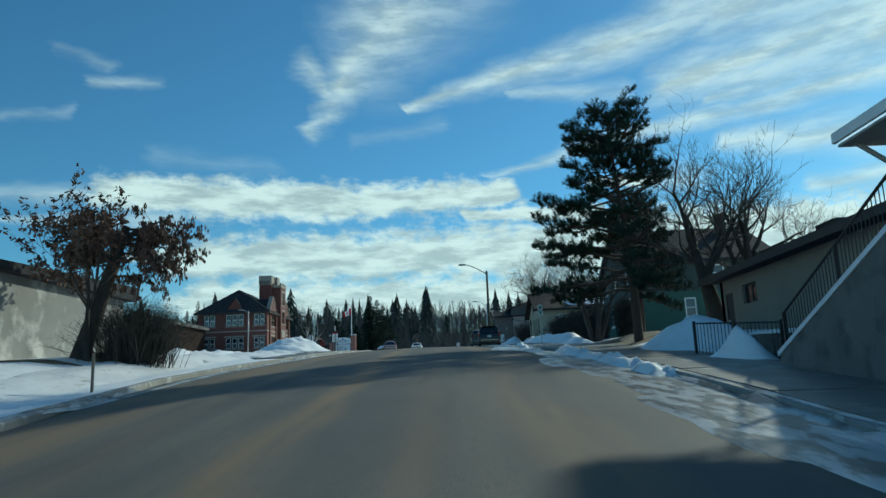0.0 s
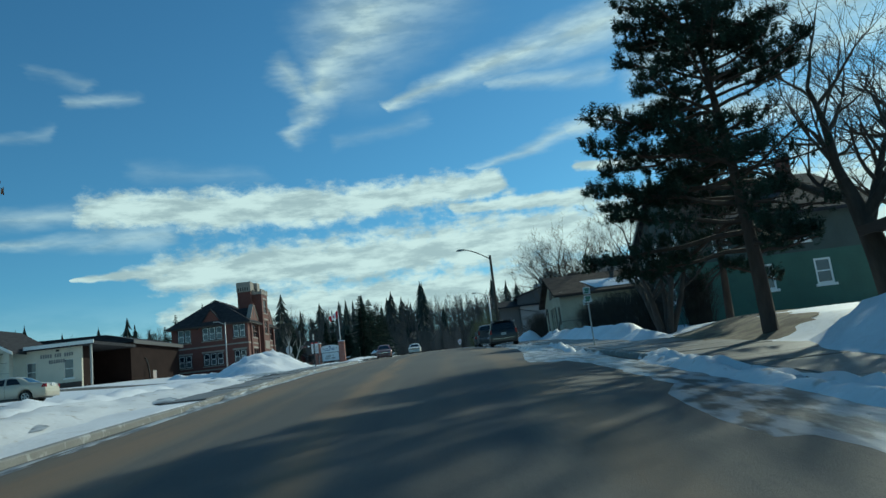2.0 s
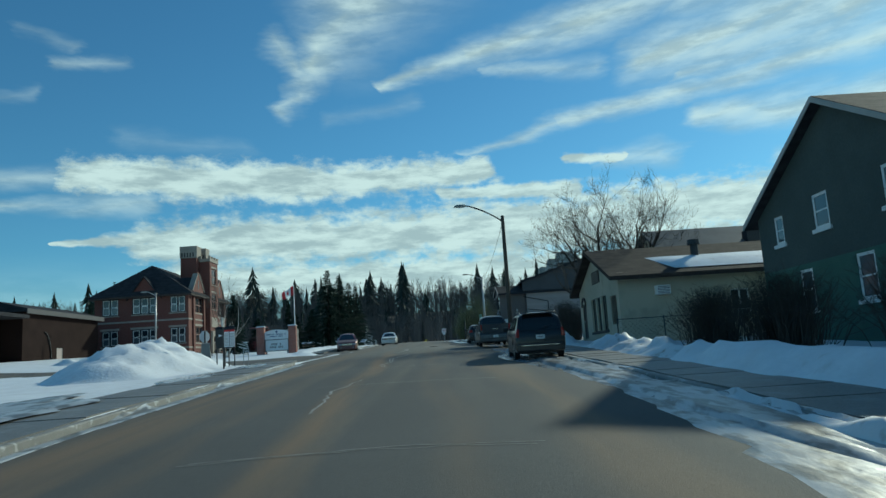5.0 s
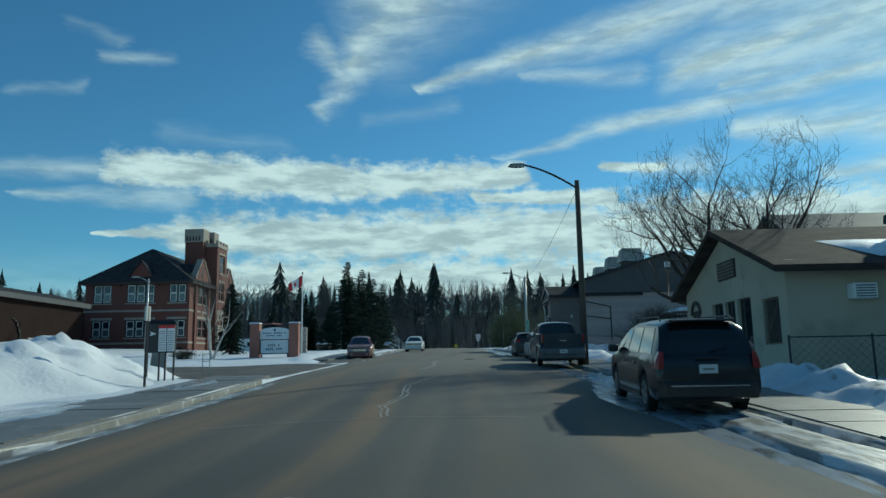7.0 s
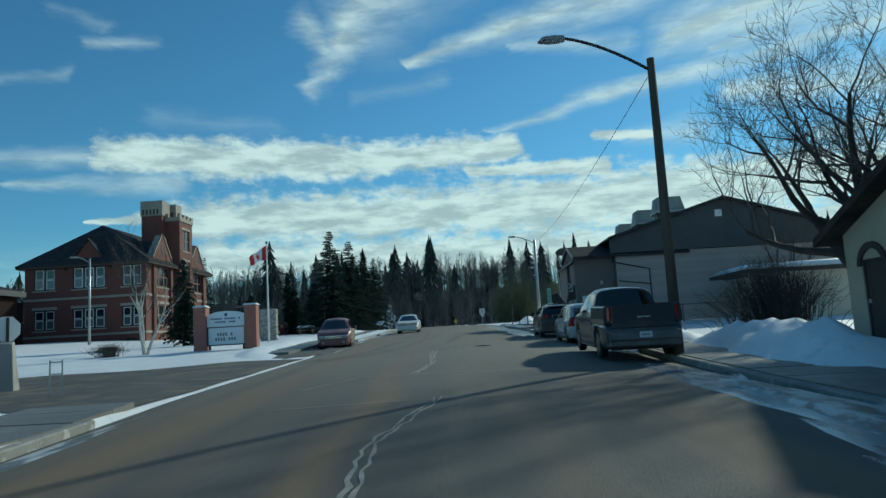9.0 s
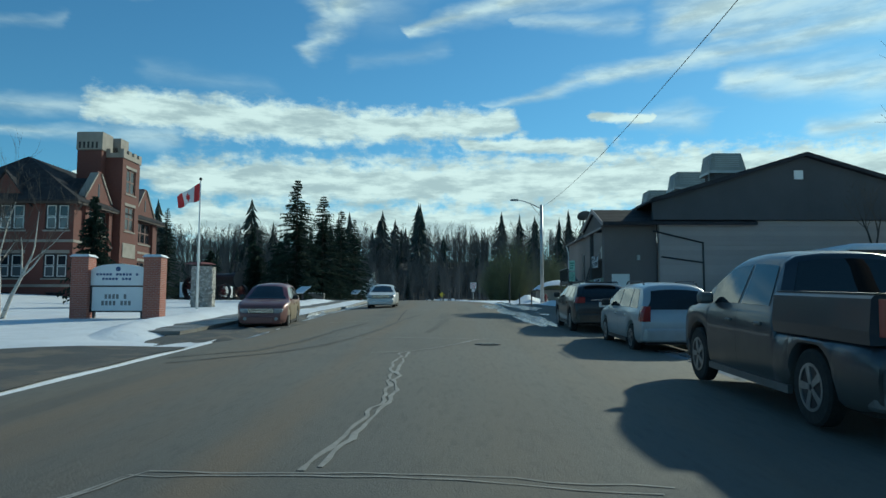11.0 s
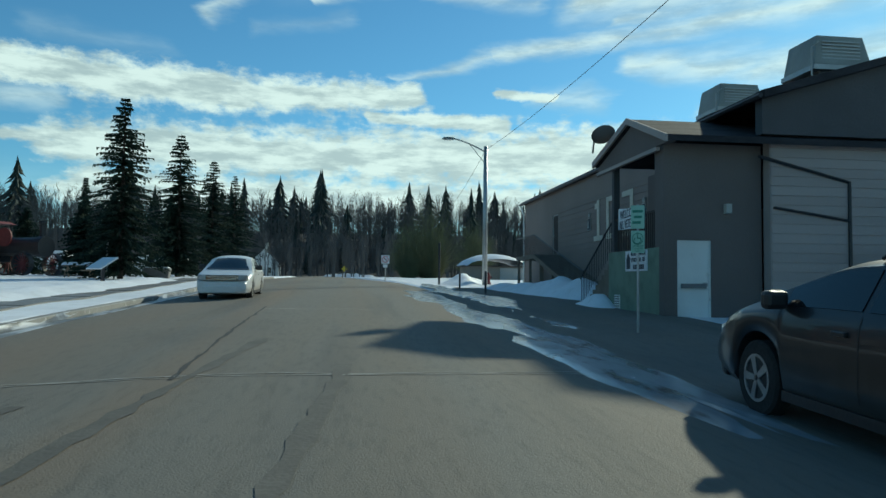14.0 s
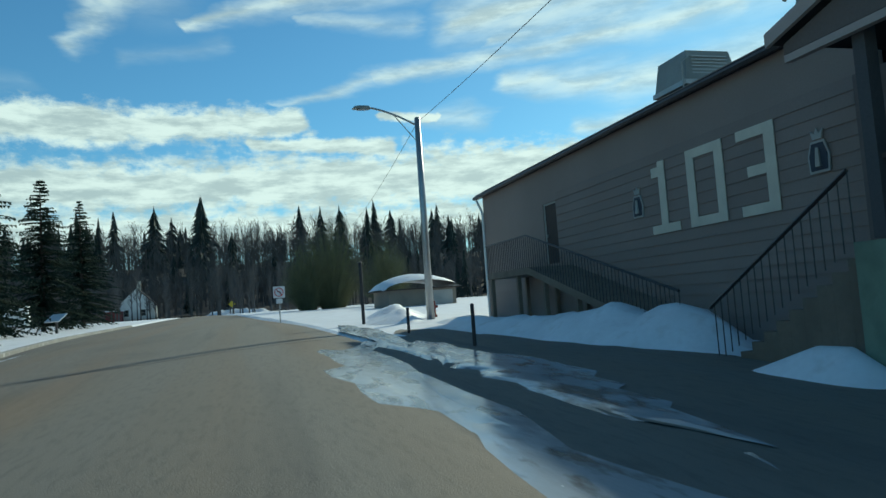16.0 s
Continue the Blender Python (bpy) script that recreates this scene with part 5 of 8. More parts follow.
    for k in range(21):
        y = 111.1 + k * .13
        part("baluster", Mesh().box(a0 + .03, y, 6.69, a0 + .06, y + .035, 7.619), M_brown, pf)
    part("vent_grille", Mesh().box(a0 - .03, 113.45, 4.95, a0 - .003, 113.87, 5.4), M_white, s, at=B)
    for k in range(6):
        part("slat", Mesh().box(a0 - .045, 113.48, 4.98 + k * .07, a0 - .031, 113.84, 5.015 + k * .07), M_grey_ink, b)
    # stairs from the porch down along the wall, then a ramp to the side door
    for k in range(11):
        part("step", Mesh().box(7.6, 114.41 + k * .28, z0, 9.3, 114.408 + (k + 1) * .28, 6.65 - (k + 1) * .16), M_wood, s, at=B)
    sr = part("step_rail", Mesh().tube([(7.55, 114.5, 7.6), (7.55, 117.5, 5.9)], [.03, .03], 6), M_black, s, at=B)
    for k in range(18):
        y = 114.5 + k * .17
        zt = 7.6 - (y - 114.5) * .567
        part("baluster", Mesh().tube([(7.55, y, zt - .95), (7.55, y, zt)], [.012, .012], 4), M_black, sr)
    rp = part("side_ramp", Mesh().prism([(119.5, 5.25), (127.0, 7.15), (130.6, 7.15), (130.6, 6.95), (127.0, 6.95), (119.5, 5.05)], "x", 8.3, 9.76), M_wood, s, at=B)
    for y in (121.5, 124.0, 126.0, 128.0, 130.4):
        zt = 5.05 + min(1, (y - 119.5) / 7.5) * 1.9
        for x in (8.4, 9.66):
            part("ramp_leg", Mesh().box(x - .06, y - .06, z0 + .3, x + .06, y + .06, zt - .001), M_wood, rp)
    rr = part("ramp_rail", Mesh().tube([(8.32, 119.5, 6.2), (8.32, 127.0, 8.1), (8.32, 130.6, 8.1)], [.03] * 3, 6), M_black, s, at=B)
    for k in range(70):
        y = 119.5 + k * .16
        zt = 6.2 + min(1, (y - 119.5) / 7.5) * 1.9
        part("baluster", Mesh().tube([(8.32, y, zt - .95), (8.32, y, zt)], [.012, .012], 4), M_black, rr)
    for x, y, zb, wx, wy, h in ((15.4, 115.2, 12.0, 1.75, 1.7, 1.0), (15.35, 121.3, 12.1, 1.75, 1.8, 1.05), (15.3, 127.8, 11.98, 1.75, 1.8, 1.0)):
        u = part("rooftop_unit", Mesh().hexa([(x - wx / 2 - .15, y - wy / 2, zb + .95), (x + wx / 2 + .15, y - wy / 2, zb + .95), (x + wx / 2 + .15, y + wy / 2, zb + .95), (x - wx / 2 - .15, y + wy / 2, zb + .95)],
                                      [(x - wx / 2, y - wy / 2 + .1, zb + 1.95), (x + wx / 2 - .1, y - wy / 2 + .1, zb + 1.95), (x + wx / 2 - .1, y + wy / 2 - .1, zb + 1.95), (x - wx / 2, y + wy / 2 - .1, zb + 1.95)]), M_hvac, s, "galvanised evaporative unit", at=B, bevel=.03)
        part("duct", Mesh().box(x - wx / 2 + .1, y - wy / 2 + .1, zb - .6, x + wx / 2 - .1, y + wy / 2 - .1, zb + .76), M_charcoal, u)
        part("rim", Mesh().box(x - wx / 2 - .2, y - wy / 2 - .05, zb + .78, x + wx / 2 + .2, y + wy / 2 + .05, zb + .94), M_steel, u)
        lv = Mesh()
        for k in range(7):
            lv.box(x - wx / 2 + .15, y - wy / 2 + .02, zb + 1.05 + k * .11, x + wx / 2 - .25, y - wy / 2 + .07, zb + 1.09 + k * .11)
        part("louvre", lv, M_steel, u)
        part("pipe", Mesh().tube([(x - wx / 2 - .25, y - wy / 2, zb), (x - wx / 2 - .25, y - wy / 2, zb + 1.5), (x - wx / 2, y - wy / 2, zb + 1.7)], [.03] * 3, 6), M_white_dark, u)
    # dish on the porch gable
    dish = Mesh()
    rows = []
    for i in range(6):
        r_ = .46 * i / 5
        rows.append([(r_ * math.cos(2 * math.pi * k / 20), .22 * (r_ / .6) ** 2, .72 * r_ * math.sin(2 * math.pi * k / 20)) for k in range(21)])
    ds = part("dish", dish.grid(rows), M_dish, s, "grey satellite dish", smooth=True, at=B @ Matrix.Translation((7.15, 113.9, 10.2)) @ pose(0, 0, 0, 40, 0, 25), fix=False)
    part("dish_arm", Mesh().tube([(0, .1, 0), (0, .35, -.35), (.15, .3, -.75)], [.03] * 3, 6), M_steel, ds)


M_dish = mat("dull_grey_dish", (0.16, 0.16, 0.155), 0.7, metal=0.2, vary=0.15, scale=1.2, bump=0.05)
M_annex = mat("dark_brown_panel", (0.15, 0.125, 0.115), 0.8, vary=0.12, scale=0.6, bump=0.15)
veterans_hall()


# ---- vehicles ----
def wheel(parent, x, y, r, wd, side, rim_mat):
    """A tyre with rounded shoulders, and a spoked rim on its outer side."""
    n = 24
    prof = [(0, .60), (0, .92), (.12, 1.0), (.88, 1.0), (1, .92), (1, .60)]
    mb = Mesh()
    rows = []
    for k in range(n + 1):
        a = 2 * math.pi * k / n
        rows.append([(side * (q * wd - wd), math.cos(a) * r * s, math.sin(a) * r * s) for q, s in prof])
    t = part("wheel", mb.grid(rows), M_rubber, parent, smooth=False, at=pose(x, y, r))
    rim = Mesh()
    rim.tube([(side * -.9 * wd, 0, 0), (side * -.05 * wd, 0, 0)], [r * .61, r * .61], 20)
    part("tyre_well", rim, M_black, t)
    sp = Mesh()
    for k in range(5):
        a = 2 * math.pi * k / 5
        c, s_ = math.cos(a), math.sin(a)
        pts = [(r * .08, r * .07), (r * .58, r * .11), (r * .58, -r * .11), (r * .08, -r * .07)]
        ring = [(u * c - v * s_, u * s_ + v * c) for u, v in pts]
        sp.prism(ring, "x", *sorted((side * -.04 * wd, side * .02 * wd)))
    for k in range(20):
        a, b = 2 * math.pi * k / 20, 2 * math.pi * (k + 1) / 20
        sp.prism([(r * .55 * math.cos(a), r * .55 * math.sin(a)), (r * .55 * math.cos(b), r * .55 * math.sin(b)), (r * .63 * math.cos(b), r * .63 * math.sin(b)), (r * .63 * math.cos(a), r * .63 * math.sin(a))], "x", *sorted((side * -.06 * wd, side * .025 * wd)))
    part("rim", sp, rim_mat, t)


def soften(ob, degrees=38):
    """Smooth shading that stops at sharp edges."""
    bm = bmesh.new()
    bm.from_mesh(ob.data)
    for f in bm.faces:
        f.smooth = True
    for e in bm.edges:
        e.smooth = e.calc_face_angle(0.0) < radians(degrees)
    bm.to_mesh(ob.data)
    bm.free()
    return ob


def car(name, x, y, z, turn, label, category, body_mat, width, top_line, wheels, r, belt, roof, base, top, half_roof, sides, tail, rim=None, pitch=0.0, trim=None, rails=False, plate=True, glass=None, bed=None, grille=.5, lamp_w=.16, lamps=(.62, .80), bars=3, nose_taper=.14):
    """A vehicle with its rear bumper at y = 0 and its nose towards +y. top_line: the upper outline of the body below its windows, rear to front;
    base, top: ends of the cabin at the belt and at the roof; sides: rear and front end of each side window."""
    s = thing(name, x, y, z, 0, label, category)
    s.matrix_basis = pose(x, y, z, 0, 0, turn) @ pose(0, 0, 0, pitch, 0, 0)
    w = width / 2
    L = top_line[-1][0]
    low = r * .72
    (b0, b1), (t0, t1) = base, top
    ly, lz = [p[0] for p in top_line], [p[1] for p in top_line]
    for k in range(1, len(ly)):
        ly[k] = max(ly[k], ly[k - 1] + 1e-4)
    zb0, zb1 = np.interp(b0, ly[2:-1], lz[2:-1]), np.interp(b1, ly[2:-1], lz[2:-1])

    def deck(u):
        return float(np.interp(u, ly[1:-1], lz[1:-1]))

    def raw(u):
        if u <= b0 or u >= b1:
            return deck(u)
        return max(deck(u), float(np.interp(u, [b0, t0, t0 + .35, (t0 + t1) / 2, t1 - .3, t1, b1], [zb0, roof - .05, roof - .01, roof + .015, roof - .01, roof - .06, zb1])))

    def skyline(u):
        d = min(.14, max(.012, u), max(.012, L - u)) if not bed or abs(u - b0) > .3 else .03
        return sum(raw(u + d * k / 3) for k in range(-3, 4)) / 7

    def half(u):
        return w * (1 - nose_taper * max(0, (u - L + .75) / .75) ** 2 - .06 * max(0, (.45 - u) / .45) ** 2)

    def floor_z(u):
        zf = low + .10 * max(0, (u - L + .5) / .5) ** 2 + .08 * max(0, (.5 - u) / .5) ** 2
        for wy in wheels:
            d = abs(u - wy)
            if d < r * 1.17:
                zf = max(zf, r + math.sqrt((r * 1.17) ** 2 - d * d))
        return zf

    def section(u):
        wu, zt, zf = half(u), skyline(u), floor_z(u)
        sh = min(deck(u), zt) - .03
        h = zt - sh
        zf = min(zf, sh - .08)
        hh = sh - zf
        lean = min(h, roof - belt + .05) / max(.1, roof - belt) * (w * .955 - half_roof)
        x5 = wu * .955
        x6 = x5 - lean * .82 - .02
        x7 = x6 - .035 - min(.10, .5 * h)
        return [(0, zf), (wu * .9, zf), (wu * .965, zf + .10 * hh), (wu * .995, zf + .30 * hh), (wu, zf + .62 * hh), (wu * .988, zf + .88 * hh), (x5, sh), (x6, sh + .84 * h), (x7, sh + .965 * h), (x7 * .5, zt + .012 * min(1, h * 4)), (0, zt + .018 * min(1, h * 4))]

    def at(u, k):
        q = section(u)
        i = min(int(k), len(q) - 2)
        f = k - i
        return q[i][0] + (q[i + 1][0] - q[i][0]) * f, u, q[i][1] + (q[i + 1][1] - q[i][1]) * f

    us = set(np.linspace(0, L, 46)) | set(np.linspace(max(0, b0 - .05), t0 + .2, 12)) | set(np.linspace(t1 - .15, b1 + .1, 12)) | set(np.linspace(L - .4, L, 8)) | set(np.linspace(0, .3, 7))
    for wy in wheels:
        us |= {wy + r * 1.169 * math.cos(math.pi * k / 14) for k in range(15)}
    us = sorted(u for u in us if 0 <= u <= L)
    rows = []
    for u in us:
        q = section(u)
        rows.append([(a, u, b) for a, b in q] + [(-a, u, b) for a, b in reversed(q[:-1])])
    hull = Mesh().grid(rows)
    n = len(rows[0])
    hull.f.append(tuple(range(n - 1)))
    hull.f.append(tuple((len(rows) - 1) * n + k for k in reversed(range(n - 1))))
    body = soften(part("body", hull, body_mat, s))
    gm = glass or M_car_glass
    tr = trim or M_black

    def patch(nm, u0, u1, k0, k1, sg, material, out, nu=8, nk=4, slant=(0, 0)):
        mb = Mesh()
        grid = []
        for i in range(nu + 1):
            row = []
            for j in range(nk + 1):
                v = j / nk
                a, b = u0 + slant[0] * v, u1 + slant[1] * v
                px, py, pz = at(a + (b - a) * i / nu, k0 + (k1 - k0) * v)
                row.append((sg * (px + out), py, pz + out * .3))
            grid.append(row)
        return soften(part(nm, mb.grid(grid), material, s))

    for (a0, a1), (c0, c1) in sides:
        for sg in (-1, 1):
            patch("side_window", a0, c0, 6.10, 6.93, sg, gm, .007, slant=(max(-.1, a1 - a0), c1 - c0 if c1 > c0 - .15 else 0))

    def end_pane(nm, u0, u1, sgn):
        grid = []
        for i in range(11):
            u = u0 + (u1 - u0) * i / 10
            q = section(u)
            xe, ze, zt = q[8][0] - .03, q[8][1], q[10][1]
            grid.append([(xe * v, u + sgn * .010, ze + (zt - ze) * (1 - v * v) + .006) for v in (-1, -.8, -.4, 0, .4, .8, 1)])
        return soften(part(nm, Mesh().grid(grid), gm, s))
    end_pane("rear_window", b0 + (t0 - b0) * .10, t0 - (t0 - b0) * .10, -1)
    end_pane("windscreen", b1 - (b1 - t1) * .05, t1 + (b1 - t1) * .06, 1)
    for sg in (-1, 1):
        xm = at(b1 - .65, 6)[0]
        part("mirror", Mesh().box(min(sg * xm, sg * (xm + .22)), b1 - .78, belt + .0, max(sg * xm, sg * (xm + .22)), b1 - .64, belt + .17), tr, s, bevel=.045)
        z0, z1 = tail
        xr = half(.03)
        lamp = []
        for zz in np.linspace(z0, z1, 5):
            edge = float(np.interp(zz, [p[1] for p in section(.12)[3:8]], [p[0] for p in section(.12)[3:8]]))
            lamp.append([(sg * (xr - lamp_w), -.012, zz), (sg * (edge - .045), -.016, zz), (sg * (edge + .004), .03, zz), (sg * (edge + .012), .11, zz), (sg * (edge + .010), .20, zz)])
        soften(part("tail_lamp", Mesh().grid(lamp), M_red_lamp, s))
        fx = half(L - .14)
        part("headlamp", Mesh().prism([(sg * (fx - .36), L + .010), (sg * (fx - .14), L + .004), (sg * (fx - .02), L - .10), (sg * (fx + .012), L - .24), (sg * (fx - .36), L - .25)], "z", *lamps), M_clear_lamp, s, bevel=.035)
        part("sill_trim", Mesh().box(min(sg * (w * .93), sg * (w * .985)), wheels[0] + r * 1.25, low - .03, max(sg * (w * .93), sg * (w * .985)), wheels[1] - r * 1.25, low + .06), tr, s)
        for (a0, a1), (c0, c1) in sides[-2:]:
            px, py, pz = at(a0 + .2, 4.75)
            part("door_handle", Mesh().box(min(sg * (px - .02), sg * (px + .03)), a0 + .1, pz - .02, max(sg * (px - .02), sg * (px + .03)), a0 + .28, pz + .02), body_mat if not trim else tr, s, bevel=.01)
        for (a0, a1), (c0, c1) in sides[-2:]:
            patch("door_seam", c0 + .045, c0 + .057, 2.3, 5.95, sg, M_black, .003, 1, 8)
    part("rear_bumper", Mesh().prism([(-w * .945, .2), (-w * .935, .03), (-w * .84, -.035), (w * .84, -.035), (w * .935, .03), (w * .945, .2)], "z", low + .04, low + .34), trim or body_mat, s, bevel=.045)
    fw = half(L)
    part("front_bumper", Mesh().prism([(-fw * 1.06, L - .25), (-fw * .98, L - .04), (-fw * .6, L + .05), (fw * .6, L + .05), (fw * .98, L - .04), (fw * 1.06, L - .25)], "z", low, low + .26), body_mat, s, bevel=.05)
    gz = lamps[0]
    part("grille", Mesh().box(-grille, L - .1, gz, grille, L + .012, gz + .17), M_black, s, bevel=.02)
    for k in range(bars):
        zz = gz + .02 + k * .14 / max(1, bars)
        part("grille_bar", Mesh().box(-grille + .02, L + .011, zz, grille - .02, L + .022, zz + .022), M_chrome, s)
    if plate:
        back = -.02 if not bed else -.17
        pz = .78 if plate is True else plate
        p = part("number_plate", Mesh().box(-.155, back - .012, pz, .155, back + .02, pz + .15), M_plate, s)
        part("plate_bars", Mesh().box(-.10, back - .0145, pz + .055, .10, back - .0125, pz + .09), M_grey_ink, p)
    if rails:
        xr = half_roof - .06
        for sg in (-1, 1):
            part("roof_rail", Mesh().tube([(sg * xr, t0 + .25, roof - .02), (sg * xr, t0 + .4, roof + .045), (sg * xr, t1 - .55, roof + .045), (sg * xr, t1 - .4, roof - .02)], [.018] * 4, 6), M_dark_steel, s)
    for wy in wheels:
        for sg in (-1, 1):
            wheel(s, sg * (w - .025), wy, r, .2, sg, rim or M_rim)
    part("underbody", Mesh().box(-w + .22, .3, r * .6, w - .22, L - .3, r * 1.25), M_black, s)
    return s, body, body


def street_z(y):
    return road_z(y) - .09


SLOPE = 2.2
P_van = paint("black_van_paint", (0.014, 0.016, 0.020), dirt=(0.06, 0.057, 0.052), dust=(.35, .8, .5))
v, b, c = car("minivan", 4.28, 63.1, street_z(64.1), -2.0, "black minivan with dark glass, parked at the kerb", "car", P_van, 1.86,
              [(0, .40), (0.0, .72), (.03, .95), (.06, 1.02), (3.75, 1.04), (4.35, 1.0), (4.85, .86), (5.08, .68), (5.12, .40)], (1.0, 4.05), .34, 1.02, 1.67, (.05, 4.45), (.34, 3.05), .70,
              [((.42, .62), (1.45, 1.5)), ((1.55, 1.6), (2.55, 2.5)), ((2.65, 2.6), (3.7, 3.02))], (.80, 1.10), rails=True, pitch=SLOPE, plate=.72, lamp_w=.13)
part("spoiler", Mesh().box(-.58, .20, 1.615, .58, .46, 1.655), P_van, v, bevel=.02)
part("plate_trim", Mesh().box(-.2, -.022, .96, .2, .01, .985), M_black, v)
part("bumper_trim", Mesh().box(-.66, -.066, .50, .66, -.05, .52), M_chrome, v)
part("rear_wiper", Mesh().tube([(.05, .02, 1.12), (.38, .045, 1.2)], [.012, .008], 5), M_black, v)

M_dull_bumper = mat("dull_bumper_steel", (0.16, 0.165, 0.17), 0.5, metal=0.6, vary=0.2, scale=3.0, bump=0.05)
P_truck = paint("dark_blue_truck_paint", (0.035, 0.042, 0.055), dirt=(0.11, 0.10, 0.085), dust=(.45, 1.0, .6))
t, b, c = car("pickup_truck", 4.06, 80.5, street_z(82.4), -0.5, "dark blue pickup truck with short bed, parked at the kerb", "truck", P_truck, 2.0,
              [(0.02, .55), (0.0, .80), (.02, .92), (.08, .94), (1.98, .94), (2.0, 1.18), (4.2, 1.18), (5.2, 1.12), (5.55, .98), (5.6, .55)], (1.15, 4.65), .40, 1.18, 1.87, (2.02, 4.75), (2.2, 3.75), .70,
              [((2.2, 2.32), (3.05, 3.02)), ((3.15, 3.1), (4.15, 3.7))], (1.0, 1.34), pitch=SLOPE, plate=.56, bed=True, trim=M_dull_bumper)
part("bed_floor", Mesh().box(-.80, .08, .93, .80, 1.97, .965), M_black, t)
for sg in (-1, 1):
    part("bed_side", Mesh().prism([(sg * .80, .925), (sg * .985, .925), (sg * .99, 1.05), (sg * .965, 1.34), (sg * .93, 1.375), (sg * .82, 1.375), (sg * .80, 1.35)], "y", .035, 2.01), P_truck, t)
    part("bed_rail", Mesh().box(min(sg * .815, sg * .935), .05, 1.377, max(sg * .815, sg * .935), 2.0, 1.392), M_black, t, bevel=.005)
part("headboard", Mesh().box(-.79, 1.95, .966, .79, 2.0, 1.36), P_truck, t)
part("tailgate", Mesh().box(-.79, -.03, .80, .79, .03, 1.36), P_truck, t, bevel=.02)
part("tailgate_cap", Mesh().box(-.78, -.028, 1.361, .78, .028, 1.378), M_black, t)
part("tailgate_badge", Mesh().box(-.16, -.038, 1.05, .16, -.031, 1.10), M_chrome, t)
part("step_bumper", Mesh().box(-.90, -.16, .50, .90, .05, .72), M_dull_bumper, t, bevel=.03)

P_wagon = paint("silver_wagon_paint", (0.42, 0.45, 0.48), dirt=(0.30, 0.29, 0.27), dust=(.3, .65, .6), metal=0.3)
k, b, c = car("silver_wagon", 4.36, 90.0, street_z(91.3) - .06, 0.5, "silver compact wagon with red tail lamps, parked at the kerb", "car", P_wagon, 1.74,
              [(0, .38), (-.0, .66), (.04, .92), (.08, .99), (3.25, .98), (3.75, .92), (4.2, .80), (4.42, .62), (4.45, .38)], (.88, 3.55), .32, .99, 1.56, (.06, 3.7), (.34, 2.55), .66,
              [((.35, .62), (1.0, 1.05)), ((1.08, 1.12), (2.0, 1.98)), ((2.08, 2.05), (3.0, 2.5))], (.72, 1.06), rails=True, pitch=SLOPE, plate=None, lamp_w=.2)
P_suv = paint("black_crossover_paint", (0.016, 0.018, 0.022), dirt=(0.085, 0.08, 0.072), dust=(.35, .8, .5))
u, b, c = car("black_crossover", 3.98, 96.0, street_z(97.2) - .03, 0.0, "black crossover with silver roof rails, parked at the kerb", "car", P_suv, 1.84,
              [(0, .42), (0.0, .75), (.05, 1.0), (.10, 1.08), (3.4, 1.08), (4.0, 1.02), (4.45, .88), (4.65, .68), (4.68, .42)], (.95, 3.7), .36, 1.04, 1.52, (.10, 3.95), (.55, 2.75), .66,
              [((.55, .9), (1.2, 1.25)), ((1.28, 1.32), (2.15, 2.12)), ((2.23, 2.2), (3.25, 2.7))], (.92, 1.10), rails=True, pitch=SLOPE, plate=.80, lamp_w=.3)
u.matrix_basis = u.matrix_basis @ Matrix.Diagonal((1, .94, 1, 1))
part("spoiler", Mesh().box(-.5, .40, 1.53, .5, .66, 1.57), P_suv, u, bevel=.02)
part("plate_trim", Mesh().box(-.4, -.03, 1.0, .4, -.004, 1.03), M_chrome, u)

P_hhr = paint("maroon_car_paint", (0.16, 0.040, 0.055), dirt=(0.27, 0.22, 0.14), dust=(.80, 1.12, .92), rough=0.4)
h, b, c = car("maroon_hatchback", -7.6, 102.8, street_z(100.6) - .04, 186, "dusty maroon retro hatchback facing down the street", "car", P_hhr, 1.75,
              [(0, .40), (-.02, .7), (.03, 1.0), (.06, 1.05), (3.1, 1.04), (3.5, 1.02), (3.9, .97), (4.2, .88), (4.36, .76), (4.44, .6), (4.46, .40)], (.95, 3.6), .34, 1.03, 1.60, (.06, 3.3), (.30, 2.45), .58,
              [((.35, .5), (1.15, 1.2)), ((1.25, 1.28), (2.05, 2.02)), ((2.13, 2.1), (2.95, 2.55))], (.9, 1.05), pitch=-SLOPE, grille=.44, lamps=(.60, .76), bars=5, nose_taper=.24)
for sg in (-1, 1):
    rows = []
    for k in range(13):
        a = math.pi * k / 12
        rows.append([(sg * (.66 + .21 * math.sin(a) * math.sin(e)), 3.62 - .72 * math.cos(a), .52 + .42 * math.sin(a) * abs(math.cos(e))) for e in np.linspace(-.35 * math.pi, .5 * math.pi, 8)])
    soften(part("fender", Mesh().grid(rows), P_hhr, h, "rounded bulging front fender"), 60)
    part("fog_lamp", Mesh().tube([(sg * .52, 4.44, .42), (sg * .52, 4.50, .42)], [.06, .06], 12), M_clear_lamp, h)

P_white = paint("white_car_paint", (0.66, 0.67, 0.67), dirt=(0.45, 0.40, 0.32), dust=(.3, .6, .6), metal=0.0)
q, b, c = car("white_sedan", -4.95, 120.4, street_z(118.4) + .05, 181.5, "white compact sedan facing down the street", "car", P_white, 1.70,
              [(0, .38), (-.0, .62), (.04, .90), (.10, .96), (.95, .98), (3.1, .96), (3.7, .88), (4.2, .76), (4.42, .58), (4.46, .38)], (.85, 3.5), .31, .95, 1.42, (.55, 3.35), (1.15, 2.45), .60,
              [((.95, 1.25), (1.75, 1.8)), ((1.85, 1.9), (2.9, 2.42))], (.72, .9), pitch=-1.2)

